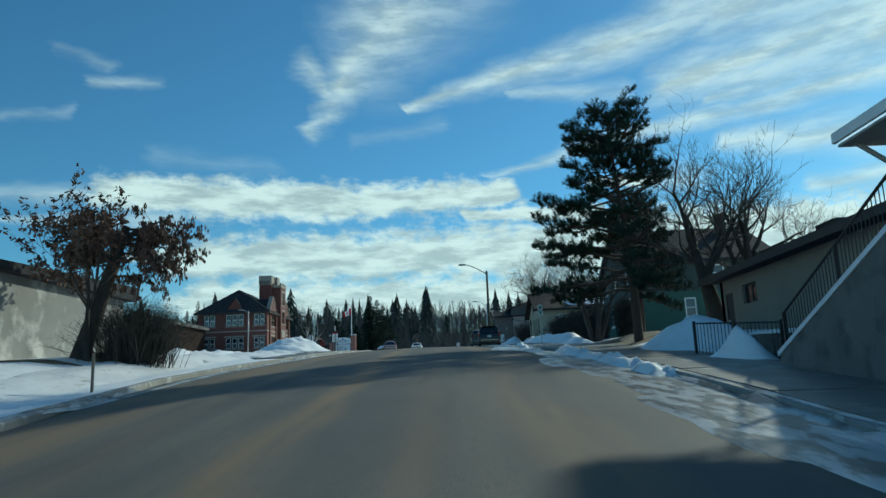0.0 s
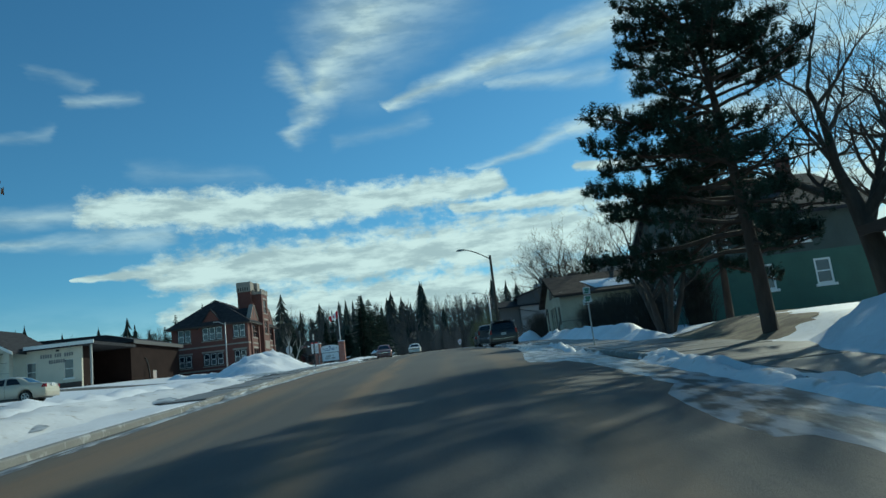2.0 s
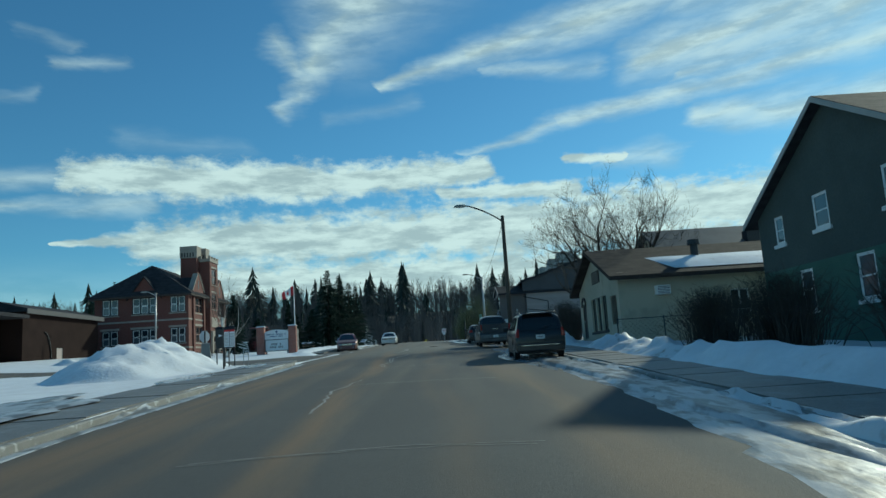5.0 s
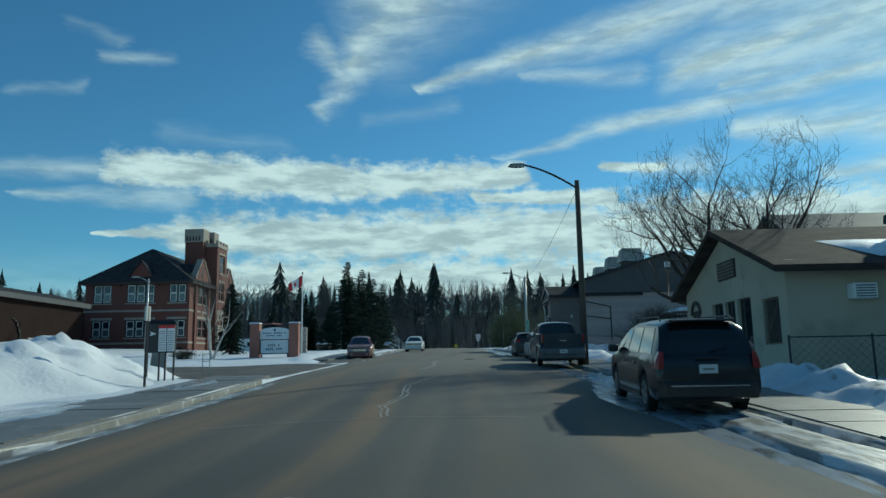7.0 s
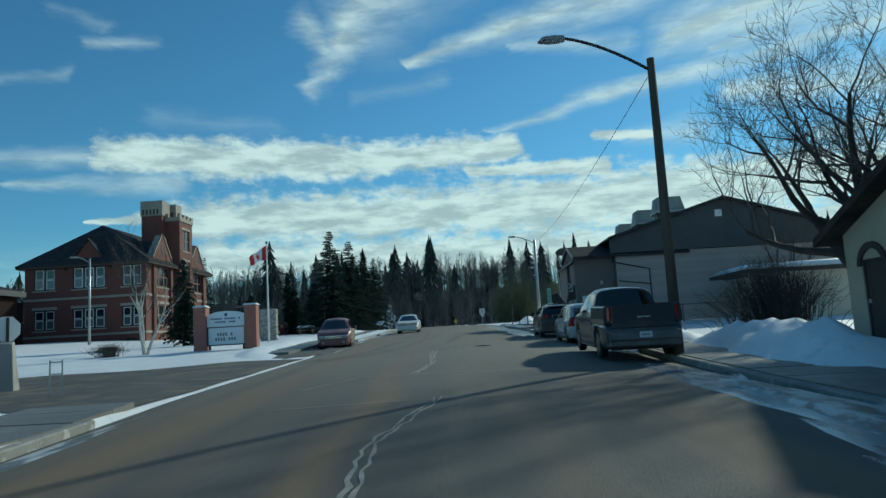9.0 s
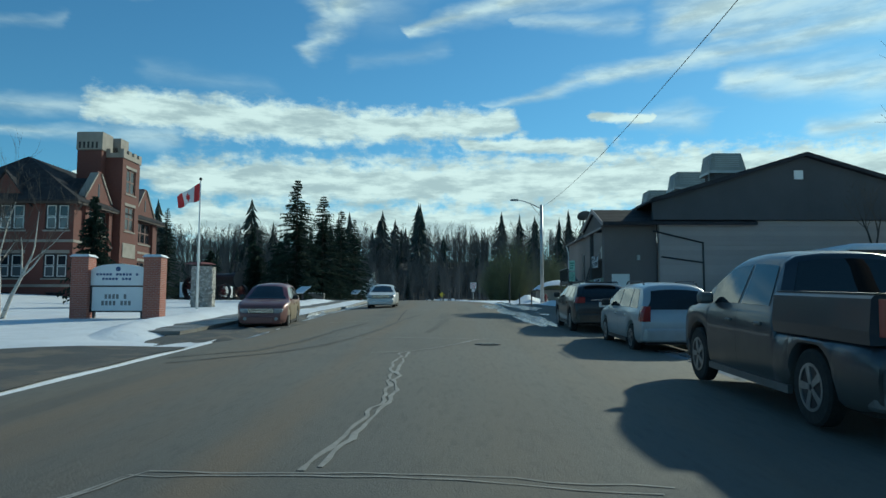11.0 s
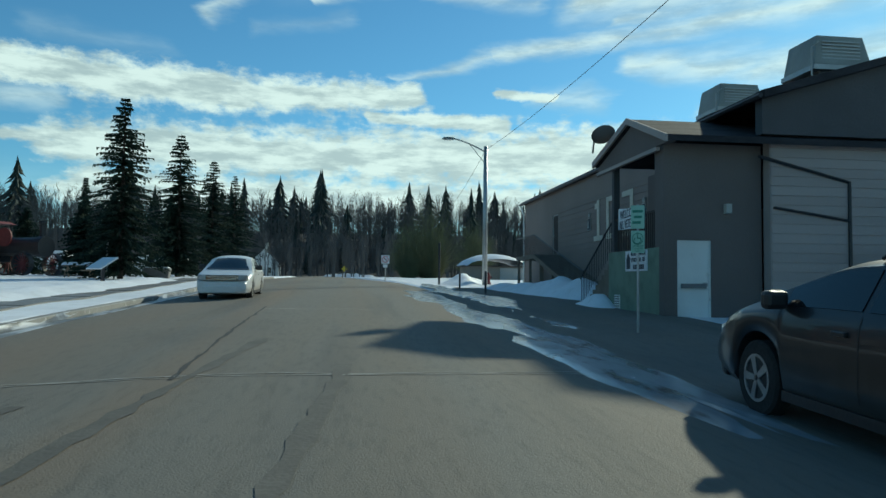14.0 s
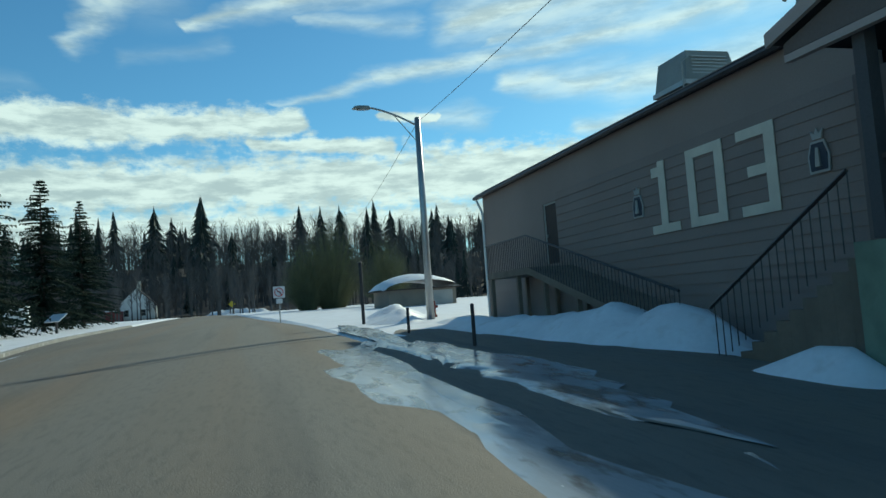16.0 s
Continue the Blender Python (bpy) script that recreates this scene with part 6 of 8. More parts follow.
P_cream = paint("beige_car_paint", (0.50, 0.46, 0.36), dirt=(0.36, 0.31, 0.24), dust=(.3, .6, .6), metal=0.1)
o, b, c = car("beige_sedan", -20.2, 55.0, land(-21, 55) - .02, 96, "beige older sedan parked on the snow", "car", P_cream, 1.76,
              [(0, .42), (-.0, .68), (.04, .92), (.12, .97), (1.1, .98), (3.2, .96), (3.9, .90), (4.55, .82), (4.72, .62), (4.75, .42)], (1.0, 3.75), .31, .96, 1.40, (.75, 3.45), (1.35, 2.6), .60,
              [((1.2, 1.5), (1.95, 1.98)), ((2.05, 2.08), (3.0, 2.55))], (.72, .9))


# ---- trees ----
def bare_tree(name, x, y, z, height, spread, seed, label, forks=2, lean=(0, 0), trunk_r=.28, levels=5, leaves=0, bark=None, low=.28, twigs=None, kids=(4, 5, 5, 5, 4, 4), splay=.22, arch=0.0):
    rng = random.Random(seed)
    s = thing(name, x, y, z, label=label, category="tree")
    tw, lf = Mesh(), Mesh()

    def limb(p, d, ln, r, lev):
        n = 5 if lev < 2 else (4 if lev < 4 else 3)
        pts, rad = [p.copy()], [r]
        q, dd = p.copy(), d.copy()
        for i in range(n):
            wob = .10 + .05 * lev
            dd = (dd + Vector((rng.uniform(-wob, wob), rng.uniform(-wob, wob), rng.uniform(-wob * .6, wob) + (.05 if lev else .0) - arch * max(0, lev - 2)))).normalized()
            q = q + dd * ln / n
            pts.append(q.copy())
            rad.append(r * (1 - .62 * (i + 1) / n))
        if lev < 2:
            part(("trunk", "limb")[lev], Mesh().tube(pts, rad, (9, 6)[lev]), bark or M_bark, s, smooth=True, fix=False)
        else:
            tw.tube(pts, rad, 5 if lev < 3 else 3, cap=False)
        if lev >= levels - 1:
            if leaves:
                for _ in range(leaves):
                    c = pts[rng.randrange(1, len(pts))] + Vector([rng.uniform(-.12, .12) for _ in range(3)])
                    a, b = Vector([rng.uniform(-1, 1) for _ in range(3)]).normalized() * .10, Vector([rng.uniform(-1, 1) for _ in range(3)]).normalized() * .06
                    lf.add([c - a, c + b, c + a, c - b + Vector((0, 0, -.03))], [(0, 1, 2, 3)])
            return
        for k in range(kids[lev]):
            at = rng.uniform(.35 if lev else .55, 1.0) if k else 1.0
            i = min(n - 1, int(at * n))
            base = pts[i].lerp(pts[i + 1], at * n - i) if i < n else pts[-1]
            ax = Vector([rng.uniform(-1, 1) for _ in range(3)])
            side = (ax - ax.dot(dd) * dd).normalized()
            ang = rng.uniform(.4, .95) if k else rng.uniform(.1, .35)
            nd = (dd * math.cos(ang) + side * math.sin(ang) * spread + Vector((0, 0, .10))).normalized()
            limb(base, nd, ln * rng.uniform(.5, .75), max(.007, rad[min(i, n)] * rng.uniform(.5, .7)), lev + 1)

    for f in range(forks):
        a = 2 * math.pi * f / forks + rng.uniform(-.4, .4)
        tilt = splay if forks > 1 else 0
        d = Vector((math.cos(a) * tilt + lean[0], math.sin(a) * tilt + lean[1], 1)).normalized()
        limb(Vector((math.cos(a) * trunk_r * .5 * (forks > 1), math.sin(a) * trunk_r * .5 * (forks > 1), -.25)), d, height * .40, trunk_r * (1 if forks < 2 else .78), 0)
    part("crown", tw, twigs or M_twig, s, fix=False)
    if leaves:
        part("dry_leaves", lf, M_dry_leaf, s, "withered brown leaves", fix=False)
    return s


def leaning_ash(x, y):
    """A thick broken trunk that leans over, with boughs that arch out and hang down on one side."""
    rng = random.Random(37)
    s = thing("ash", x, y, land(x, y), label="leaning leafless ash with broken top and withered seed clusters", category="tree")
    T = [Vector(v) for v in ((-.1, 0, -.3), (.15, 0, .6), (.5, .05, 1.7), (.85, .1, 2.9), (1.05, .15, 3.75), (1.25, .2, 4.35))]
    part("trunk", Mesh().tube(T, [.34, .27, .24, .22, .19, .12], 10), M_bark, s, smooth=True, fix=False)
    part("broken_stub", Mesh().tube([T[4], T[4] + Vector((-.1, .05, .35)), T[4] + Vector((-.16, .08, .62))], [.12, .08, .02], 7), M_bark, s, smooth=True, fix=False)
    tw, lf = Mesh(), Mesh()

    def cluster(c):
        for _ in range(3):
            o = c + Vector([rng.uniform(-.07, .07) for _ in range(3)])
            a, b = Vector((rng.uniform(-.4, .4), rng.uniform(-.4, .4), -1)).normalized() * .085, Vector([rng.uniform(-1, 1) for _ in range(3)]).normalized() * .04
            lf.add([o - a, o + b, o + a, o - b + Vector((0, 0, -.02))], [(0, 1, 2, 3)])

    def twig(p, d, ln, r, lev):
        n = 6
        pts, rad = [p.copy()], [r]
        for i in range(n):
            d = (d + Vector((rng.uniform(-.2, .2), rng.uniform(-.2, .2), rng.uniform(-.12, .12) - (.17 if lev < 2 else .09)))).normalized()
            p = p + d * ln / n
            pts.append(p.copy())
            rad.append(r * (1 - .8 * (i + 1) / n))
        if lev:
            tw.tube(pts, rad, 3, cap=False)
        else:
            part("limb", Mesh().tube(pts, rad, 6), M_bark, s, smooth=True, fix=False)
        if lev == 2:
            for q in pts[2:]:
                if rng.random() < .62:
                    cluster(q)
            return
        for _ in range((9, 6)[lev]):
            i = rng.randrange(1, n)
            twig(pts[i].lerp(pts[i + 1], rng.random()), (d * .5 + Vector((rng.uniform(-.8, .8), rng.uniform(-.8, .8), rng.uniform(-.3, .75)))).normalized(), ln * rng.uniform(.3, .5), rad[i] * .5, lev + 1)

    for k in range(13):
        u = rng.uniform(2.6, 5.0)
        p = T[int(u)].lerp(T[min(5, int(u) + 1)], u - int(u))
        a = rng.gauss(0, .75) if k < 10 else rng.uniform(1.6, 4.6)
        twig(p, Vector((math.cos(a), math.sin(a) * .8, rng.uniform(.15, .9))).normalized(), rng.uniform(1.2, 2.3) * (1 if k < 10 else .6), .05, 0)
    part("crown", tw, M_twig, s, fix=False)
    part("withered_foliage", lf, M_dry_leaf, s, "withered brown seed clusters", fix=False)
    for k in range(3):
        lx, ly = x + .4 + k * .55, y + .5 - .35 * k
        lg = thing("log", lx, ly, land(lx, ly) + .11, 40 + 55 * k, "short cut log lying on bare ground", "log", "cut logs under the ash")
        part("bark", Mesh().tube([(-.45, 0, 0), (0, 0, .01), (.45, 0, 0)], [.11, .10, .11], 9), M_bark, lg)


def spruce(name, x, y, z, height, radius, seed, label, material=None, start=.06, shared=None):
    rng = random.Random(seed)
    s = thing(name, x, y, z, label=label, category="tree", group="spruces by the school")
    part("trunk", Mesh().tube([(0, 0, -.3), (0, 0, height * .5), (0, 0, height * .98)], [.017 * height, .011 * height, .01], 7), M_bark, s, smooth=True, fix=False)
    cr = Mesh()
    level = height * start
    while level < height * .985:
        q = level / height
        reach = radius * (1 - q) ** .86 * (1.0 if q > .12 else .85) + .06
        for k in range(10 if q < .8 else 6):
            a = rng.uniform(0, 2 * math.pi)
            zz = level + rng.uniform(-.28, .28) * (1 - q)
            ln = reach * rng.uniform(.6, 1.15)
            ca, sa = math.cos(a), math.sin(a)
            drop = rng.uniform(.18, .42) * ln * (1 - q * .7)
            rise = .12 * ln * q

            def at(u):
                return Vector((ca * ln * u, sa * ln * u, zz - drop * u * u * 1.0 + drop * .35 * max(0, u - .7) + rise * u))
            n = max(4, int(ln / .22))
            for i in range(n):
                u = (i + .6) / n
                p = at(u)
                wd = (.10 + .28 * (1 - u) * min(1, ln / 1.6)) * rng.uniform(.7, 1.3)
                for sg in (-1, 1):
                    tip = p + Vector((ca * wd * .6 - sa * sg * wd, sa * wd * .6 + ca * sg * wd, -rng.uniform(.05, .22)))
                    wv = Vector((ca, sa, 0)) * (.09 + .05 * (1 - u))
                    cr.add([p - wv, p + wv, tip], [(0, 1, 2)])
                cr.add([p + Vector((-sa * .05, ca * .05, 0)), p + Vector((sa * .05, -ca * .05, 0)), p + Vector((ca * .16, sa * .16, -.22))], [(0, 1, 2)])
            e = at(1.0)
            cr.add([at(.8) + Vector((-sa, ca, 0)) * .06, at(.8) - Vector((-sa, ca, 0)) * .06, e], [(0, 1, 2)])
        level += height * .021 + .02
    part("crown", cr, material or M_needle, s, fix=False)
    return s


def pine(name, x, y, z, height, radius, seed, label, low=.2, side=0.0, lean=(0, 0)):
    """An open pine: a few irregular limbs, bare near the trunk, that end in clumps of upcurled shoots. side: the bearing on which the lower limbs reach farthest."""
    rng = random.Random(seed)
    s = thing(name, x, y, z, label=label, category="tree")
    cr, limbs = Mesh(), Mesh()

    def stem(v):
        return Vector((.08 * math.sin(v * .5) + lean[0] * v, .07 * math.sin(v * .37 + 1) + lean[1] * v, v))
    part("trunk", Mesh().tube([stem(height * k / 10) - Vector((0, 0, .3 if k == 0 else 0)) for k in range(11)], [.021 * height * (1 - .09 * k) for k in range(11)], 9), M_pine_bark, s, smooth=True, fix=False)

    def shoot(o, d, ln):
        """One shoot that curls upwards, set all round with needles."""
        n = 5
        d = d.copy()
        for i in range(n):
            d = (d + Vector((rng.gauss(0, .12), rng.gauss(0, .12), .24))).normalized()
            o = o + d * ln / n
            for _ in range(5):
                q = Vector((rng.gauss(0, 1), rng.gauss(0, 1), rng.gauss(0, 1)))
                q = (q - q.dot(d) * d).normalized()
                v = (d * .55 + q).normalized() * rng.uniform(.09, .15)
                sd = v.cross(d).normalized() * .016
                cr.add([o - sd, o + sd, o + v], [(0, 1, 2)])

    def spray(p, d, ln, n):
        """A side branchlet with its shoots near the end."""
        e = p + d * ln + Vector((0, 0, .08 * ln))
        limbs.tube([p, e], [.010, .005], 3, cap=False)
        for i in range(n):
            o = p.lerp(e, rng.uniform(.45, 1.0) if i else 1.0)
            shoot(o, (d + Vector((rng.gauss(0, .6), rng.gauss(0, .6), rng.gauss(.15, .3)))).normalized(), rng.uniform(.22, .38))

    zz = height * low
    turn = rng.uniform(0, 6.28)
    while zz < height * .99:
        q = zz / height
        reach = radius * float(np.interp(q, [0, .2, .3, .5, .68, .82, .93, 1], [.75, 1.0, 1.0, .80, .62, .56, .38, .16]))
        turn += 2.4 + rng.uniform(-.5, .5)
        facing = math.cos(turn - side)
        ln = reach * rng.uniform(.62, 1.05) * (1.0 if q > .6 else .78 + .28 * facing)
        thin = q < .62 and facing < -.1                     # the sheltered side has lost most of its needles
        c, sn = math.cos(turn), math.sin(turn)
        tilt = float(np.interp(q, [0, .3, .6, .85, 1], [-.15, -.02, .10, .28, .6])) + rng.uniform(-.36, .36)
        base = stem(zz)

        def at(u):
            return base + Vector((c * ln * u, sn * ln * u, ln * (tilt * u - .22 * u * u * (1 - q) + .25 * max(0, u - .55) ** 1.3)))
        limbs.tube([at(k / 5) + Vector((0, 0, rng.uniform(-.04, .04) * ln * (k > 0) * .5)) for k in range(6)], [.018 + .016 * ln * (1 - k / 5) for k in range(6)], 5, cap=False)
        start = .34 if q < .75 else .12
        m = max(4, int(ln / .19))
        for i in range(m):
            u = start + (1 - start) * (i + rng.random()) / m
            p = at(u)
            for sg in (-1, 1):
                if rng.random() < (.6 if thin else .08):
                    continue
                w = (.22 + .55 * (1.05 - u) * min(1, ln / 2.4)) * rng.uniform(.6, 1.2)
                d = Vector((c * .8 - sn * sg, sn * .8 + c * sg, rng.uniform(-.6, .6))).normalized()
                spray(p, d, w, 1 if thin else 4)
        for _ in range(4):
            shoot(at(rng.uniform(.9, 1)), Vector((c + rng.gauss(0, .4), sn + rng.gauss(0, .4), .2)).normalized(), .36)
        zz += height * (.0092 if q > .25 else .016)
    for _ in range(6):
        shoot(stem(height), Vector((rng.gauss(0, .5), rng.gauss(0, .5), .8)).normalized(), .4)
    part("branchwork", limbs, M_pine_bark, s, fix=False)
    part("crown", cr, M_pine_needle, s, fix=False)
    return s


def brush(name, x, y, z, rx, ry, h, seed, label, material=None, count=420, dome=False):
    """A leafless shrub: many thin stems that rise from a clump, fork, and arch over."""
    rng = random.Random(seed)
    s = thing(name, x, y, z, label=label, category="shrub")
    mb = Mesh()
    for _ in range(count):
        bx, by = rng.gauss(0, .28) * rx, rng.gauss(0, .28) * ry
        tx, ty = bx * 1.6 + rng.uniform(-.45, .45) * rx, by * 1.6 + rng.uniform(-.45, .45) * ry
        hh = h * rng.uniform(.55, 1.0) * (1 - .35 * ((tx / rx) ** 2 + (ty / ry) ** 2) / 2)
        if dome:                                            # a rounded crown on spreading stems
            a, d = rng.uniform(0, 6.28), math.sqrt(rng.random())
            tx, ty = rx * d * math.cos(a), ry * d * math.sin(a)
            hh = h * rng.uniform(.35, 1.0) * math.sqrt(max(.05, 1 - .85 * d * d))
            bx, by = tx * .25, ty * .25
        p = [Vector((bx, by, -.1)), Vector((bx * .6 + tx * .4, by * .6 + ty * .4, hh * .6)), Vector((tx, ty, hh))]
        mb.tube(p, [.012, .009, .003], 3, cap=False)
        for _ in range(3):
            u = rng.uniform(.3, .95)
            o = p[1].lerp(p[2], u)
            e = o + Vector((rng.uniform(-.4, .4), rng.uniform(-.4, .4), rng.uniform(-.1, .4)))
            mb.tube([o, e], [.006, .002], 3, cap=False)
    part("stem", mb, material or M_hedge, s, fix=False)
    return s


pine("pine", 12.2, 45.8, land(12.2, 45.8), 8.0, 2.8, 15, "smaller dark pine beside a leafless tree", .26)
bare_tree("elder", 9.4, 45.0, land(9.4, 45.0), 7.2, 1.4, 71, "leafless tree with several slim stems", forks=5, trunk_r=.2, splay=.35, kids=(3, 4, 4, 4, 3))
pine("pine", 9.6, 36.2, land(9.6, 36.2), 10.4, 4.5, 5, "tall dark pine with open crown beside the street", .2, math.pi, (-.055, 0))
bare_tree("elm", 13.5, 36.4, land(13.5, 36.4), 9.6, 1.7, 11, "large leafless elm with two thick trunks", forks=2, lean=(.06, 0), trunk_r=.58, splay=.30, kids=(6, 5, 5, 4, 3), levels=6, arch=.02)
bare_tree("maple", 13.1, 84.0, land(13.1, 84.0), 11.4, 1.7, 23, "leafless maple with many upright limbs behind the bungalow", forks=5, trunk_r=.56, splay=.38, kids=(4, 4, 4, 4, 4), levels=6)
leaning_ash(-10.35, 28.4)
bare_tree("ash_sapling", -9.8, 27.8, land(-9.8, 27.8), 6.4, 1.2, 41, "slim young ash with withered seed clusters", forks=1, lean=(-.05, .1), trunk_r=.12, leaves=9, kids=(6, 5, 4, 3, 3))
bare_tree("birch", -18.4, 102.0, land(-18.4, 102.0), 7.4, .7, 53, "slender white birch, leafless", forks=3, trunk_r=.13, bark=M_birch, kids=(4, 4, 4, 3, 3))
bare_tree("willow", 20, 108, land(20, 108), 8, 1.2, 61, "leafless tree behind the hall", forks=2, trunk_r=.25, kids=(3, 4, 4, 4, 3))
spruce("young_spruce", -21.4, 115, land(-21.4, 115), 6.6, 1.7, 8, "young dark green spruce on the school lawn")
for i, (x, y, h, r) in enumerate(((-14.5, 137.2, 11.0, 3.7), (-15.2, 153.8, 12.0, 4.3), (-15.7, 170, 12.4, 4.4), (-16.2, 186.5, 12.9, 4.4), (-18.8, 149, 6.3, 2.9), (-22.0, 152, 6.0, 2.7), (-24.8, 160, 9.0, 1.5), (-30.5, 162, 6.2, 2.8), (-17.6, 161, 7.0, 3.0))):
    spruce("spruce", x, y, land(x, y), h, r, 100 + i, "dark green spruce with branches down to the snow")
for i, (x, y, h) in enumerate(((-58, 168, 15), (-62, 172, 13), (-66, 176, 12.5), (-49.6, 186.3, 15.6), (-47.2, 189.4, 15.3), (-71, 186, 13))):
    spruce("spruce", x, y, land(x, y), h, 3.3, 130 + i, "tall spruce behind the school")


# ---- the wooded rise ----
def forest():
    def spires(n, xs, ys, hs, rr, seed):
        V, F = [], []
        r_ = random.Random(seed)
        for _ in range(n):
            x, y = r_.uniform(*xs), r_.uniform(*ys)
            h = hs[0] + (hs[1] - hs[0]) * r_.random() ** 1.7
            z = land(x, y) - .5
            rad = h * r_.uniform(*rr) * r_.choice((.7, 1.0, 1.0, 1.35))
            tiers = 15
            for t in range(tiers):
                q = t / tiers
                zt = z + h * (.10 + .9 * (t + 1.6) / (tiers + .6))
                zb = z + h * (.06 + .86 * q)
                ro = rad * (1 - q) ** .85 * r_.uniform(.8, 1.15) + .15
                a0 = r_.uniform(0, 6.28)
                m = 7
                for k in range(m):
                    a, b = a0 + 6.283 * k / m, a0 + 6.283 * (k + .8) / m
                    c = (a + b) / 2
                    rk = ro * r_.uniform(.5, 1.4)
                    base = len(V)
                    V.append((x, y, min(zt, z + h)))
                    V.append((x + math.cos(a) * rk * .45, y + math.sin(a) * rk * .45, zb + h * .03))
                    V.append((x + math.cos(c) * rk, y + math.sin(c) * rk, zb - h * .01))
                    V.append((x + math.cos(b) * rk * .45, y + math.sin(b) * rk * .45, zb + h * .03))
                    F.append((base, base + 1, base + 2))
                    F.append((base, base + 2, base + 3))
        return V, F

    def sticks(n, xs, ys, hs, seed):
        V, F = [], []
        r_ = random.Random(seed)
        for _ in range(n):
            x, y = r_.uniform(*xs), r_.uniform(*ys)
            h = r_.uniform(*hs)
            z = land(x, y) - .5
            base = len(V)
            w = .16
            V += [(x - w, y, z), (x + w, y, z), (x, y, z + h)]
            F.append((base, base + 1, base + 2))
            for k in range(15):
                q = r_.uniform(.3, .95)
                ln = h * r_.uniform(.12, .26) * (1.15 - q * .6)
                a = r_.uniform(0, 6.28)
                px, pz = x, z + h * q
                ex, ey, ez = x + math.cos(a) * ln * .55, y + math.sin(a) * ln * .55, pz + ln
                base = len(V)
                t = .06 + .05 * (1 - q)
                V += [(px - t, y, pz), (px + t, y, pz), (ex, ey, ez)]
                F.append((base, base + 1, base + 2))
                for _ in range(3):
                    u = r_.uniform(.4, 1)
                    mx, my, mz = px + (ex - px) * u, y + (ey - y) * u, pz + (ez - pz) * u
                    base = len(V)
                    V += [(mx - .04, my, mz), (mx + .04, my, mz), (mx + r_.uniform(-1.1, 1.1), my + r_.uniform(-1, 1), mz + r_.uniform(.5, 1.8))]
                    F.append((base, base + 1, base + 2))
        return V, F

    for nm, (V, F), m_, lab in (
            ("spruce_wood", spires(260, (-330, 330), (315, 440), (11, 29), (.16, .25), 1), M_forest, "dense dark spruce wood on a far rise"),
            ("spruce_edge", spires(60, (-150, 220), (283, 315), (7, 17), (.15, .22), 2), M_forest, "spruces along the edge of the far wood"),
            ("bare_wood", sticks(4200, (-330, 330), (292, 430), (9, 18), 3), M_forest_bare, "leafless grey poplars on a far rise"),
            ("bare_thicket", sticks(2200, (-180, 220), (258, 320), (5, 11), 6), M_forest_bare, "leafless grey thicket at the foot of the wood"),
            ("side_wood", spires(220, (-420, -75), (200, 330), (9, 19), (.2, .28), 9), M_forest, "spruce wood behind the school"),
            ("side_wood_right", spires(120, (40, 330), (210, 320), (7, 16), (.14, .2), 12), M_forest, "spruce wood behind the hall")):
        mb = Mesh()
        mb.v, mb.f = V, F
        tagged(part(nm, mb, m_, fix=False), lab, "woodland", kind="stuff")


forest()


# ---- lamps, wires, posts ----
def street_lamp(name, x, y, z, top, tip, label, wood=False, brace=False, r=.13):
    s = thing(name, x, y, z, label=label, category="street lamp", group="street lamps")
    h = top - z
    part("pole", Mesh().tube([(0, 0, -.4), (0, 0, h * .5), (0, 0, h)], [r, r * .85, r * .7], 12), M_pole_wood if wood else M_steel, s, smooth=True)
    dx, dy, dz = tip[0] - x, tip[1] - y, tip[2] - top
    pts = [(dx * u, dy * u, -.35 + (dz + .35) * (1 - (1 - u) ** 1.6)) for u in np.linspace(0, .86, 9)]
    part("arm", Mesh().tube(pts, [.045] * 9, 8), M_dark_steel if wood else M_steel, s, smooth=True)
    if brace:
        part("brace", Mesh().tube([(0, 0, -1.1), pts[4]], [.02, .02], 6), M_steel, s)
    e = Vector(pts[-1])
    u = Vector((dx, dy, 0)).normalized()
    n = Vector((-u.y, u.x, 0))
    hd = Mesh()
    ring0, ring1 = [], []
    for q, wd, zz in ((-.05, .07, .03), (.25, .16, .05), (.6, .15, .03), (.72, .06, 0)):
        ring0.append(e + u * q + n * wd + Vector((0, 0, -.06)))
    ring0 += [e + u * q - n * wd + Vector((0, 0, -.06)) for q, wd in ((.72, .06), (.6, .15), (.25, .16), (-.05, .07))]
    ring1 = [e + (p - e) * .8 + Vector((0, 0, .12)) for p in ring0]
    head = part("lamp_head", hd.hexa(ring0, ring1), M_hvac, s, bevel=.02)
    part("lens", Mesh().hexa([e + (p - e) * .75 + Vector((0, 0, -.05)) for p in ring0], [e + (p - e) * .75 + Vector((0, 0, .01)) for p in ring0]), M_clear_lamp, head)
    # pole, arm and head hang from the pole's foot
    for ob in (s.children):
        if ob.name.split(".")[0] in ("arm", "brace", "lamp_head"):
            ob.matrix_basis = Matrix.Translation((0, 0, h))
    return s


street_lamp("street_lamp", 5.07, 81.2, land(5.07, 81.2) - .05, 11.85, (2.4, 81.4, 12.72), "dark wooden pole with curved lamp arm", wood=True, r=.15)
street_lamp("street_lamp", 7.1, 136.15, land(7.1, 136.15), 14.15, (4.75, 136.3, 14.65), "grey pole with curved braced lamp arm", brace=True, r=.17)
street_lamp("street_lamp", -33.2, 123.8, land(-33.2, 123.8), 13.3, (-34.4, 123.6, 13.5), "pale grey lamp pole on the school lawn", r=.12)


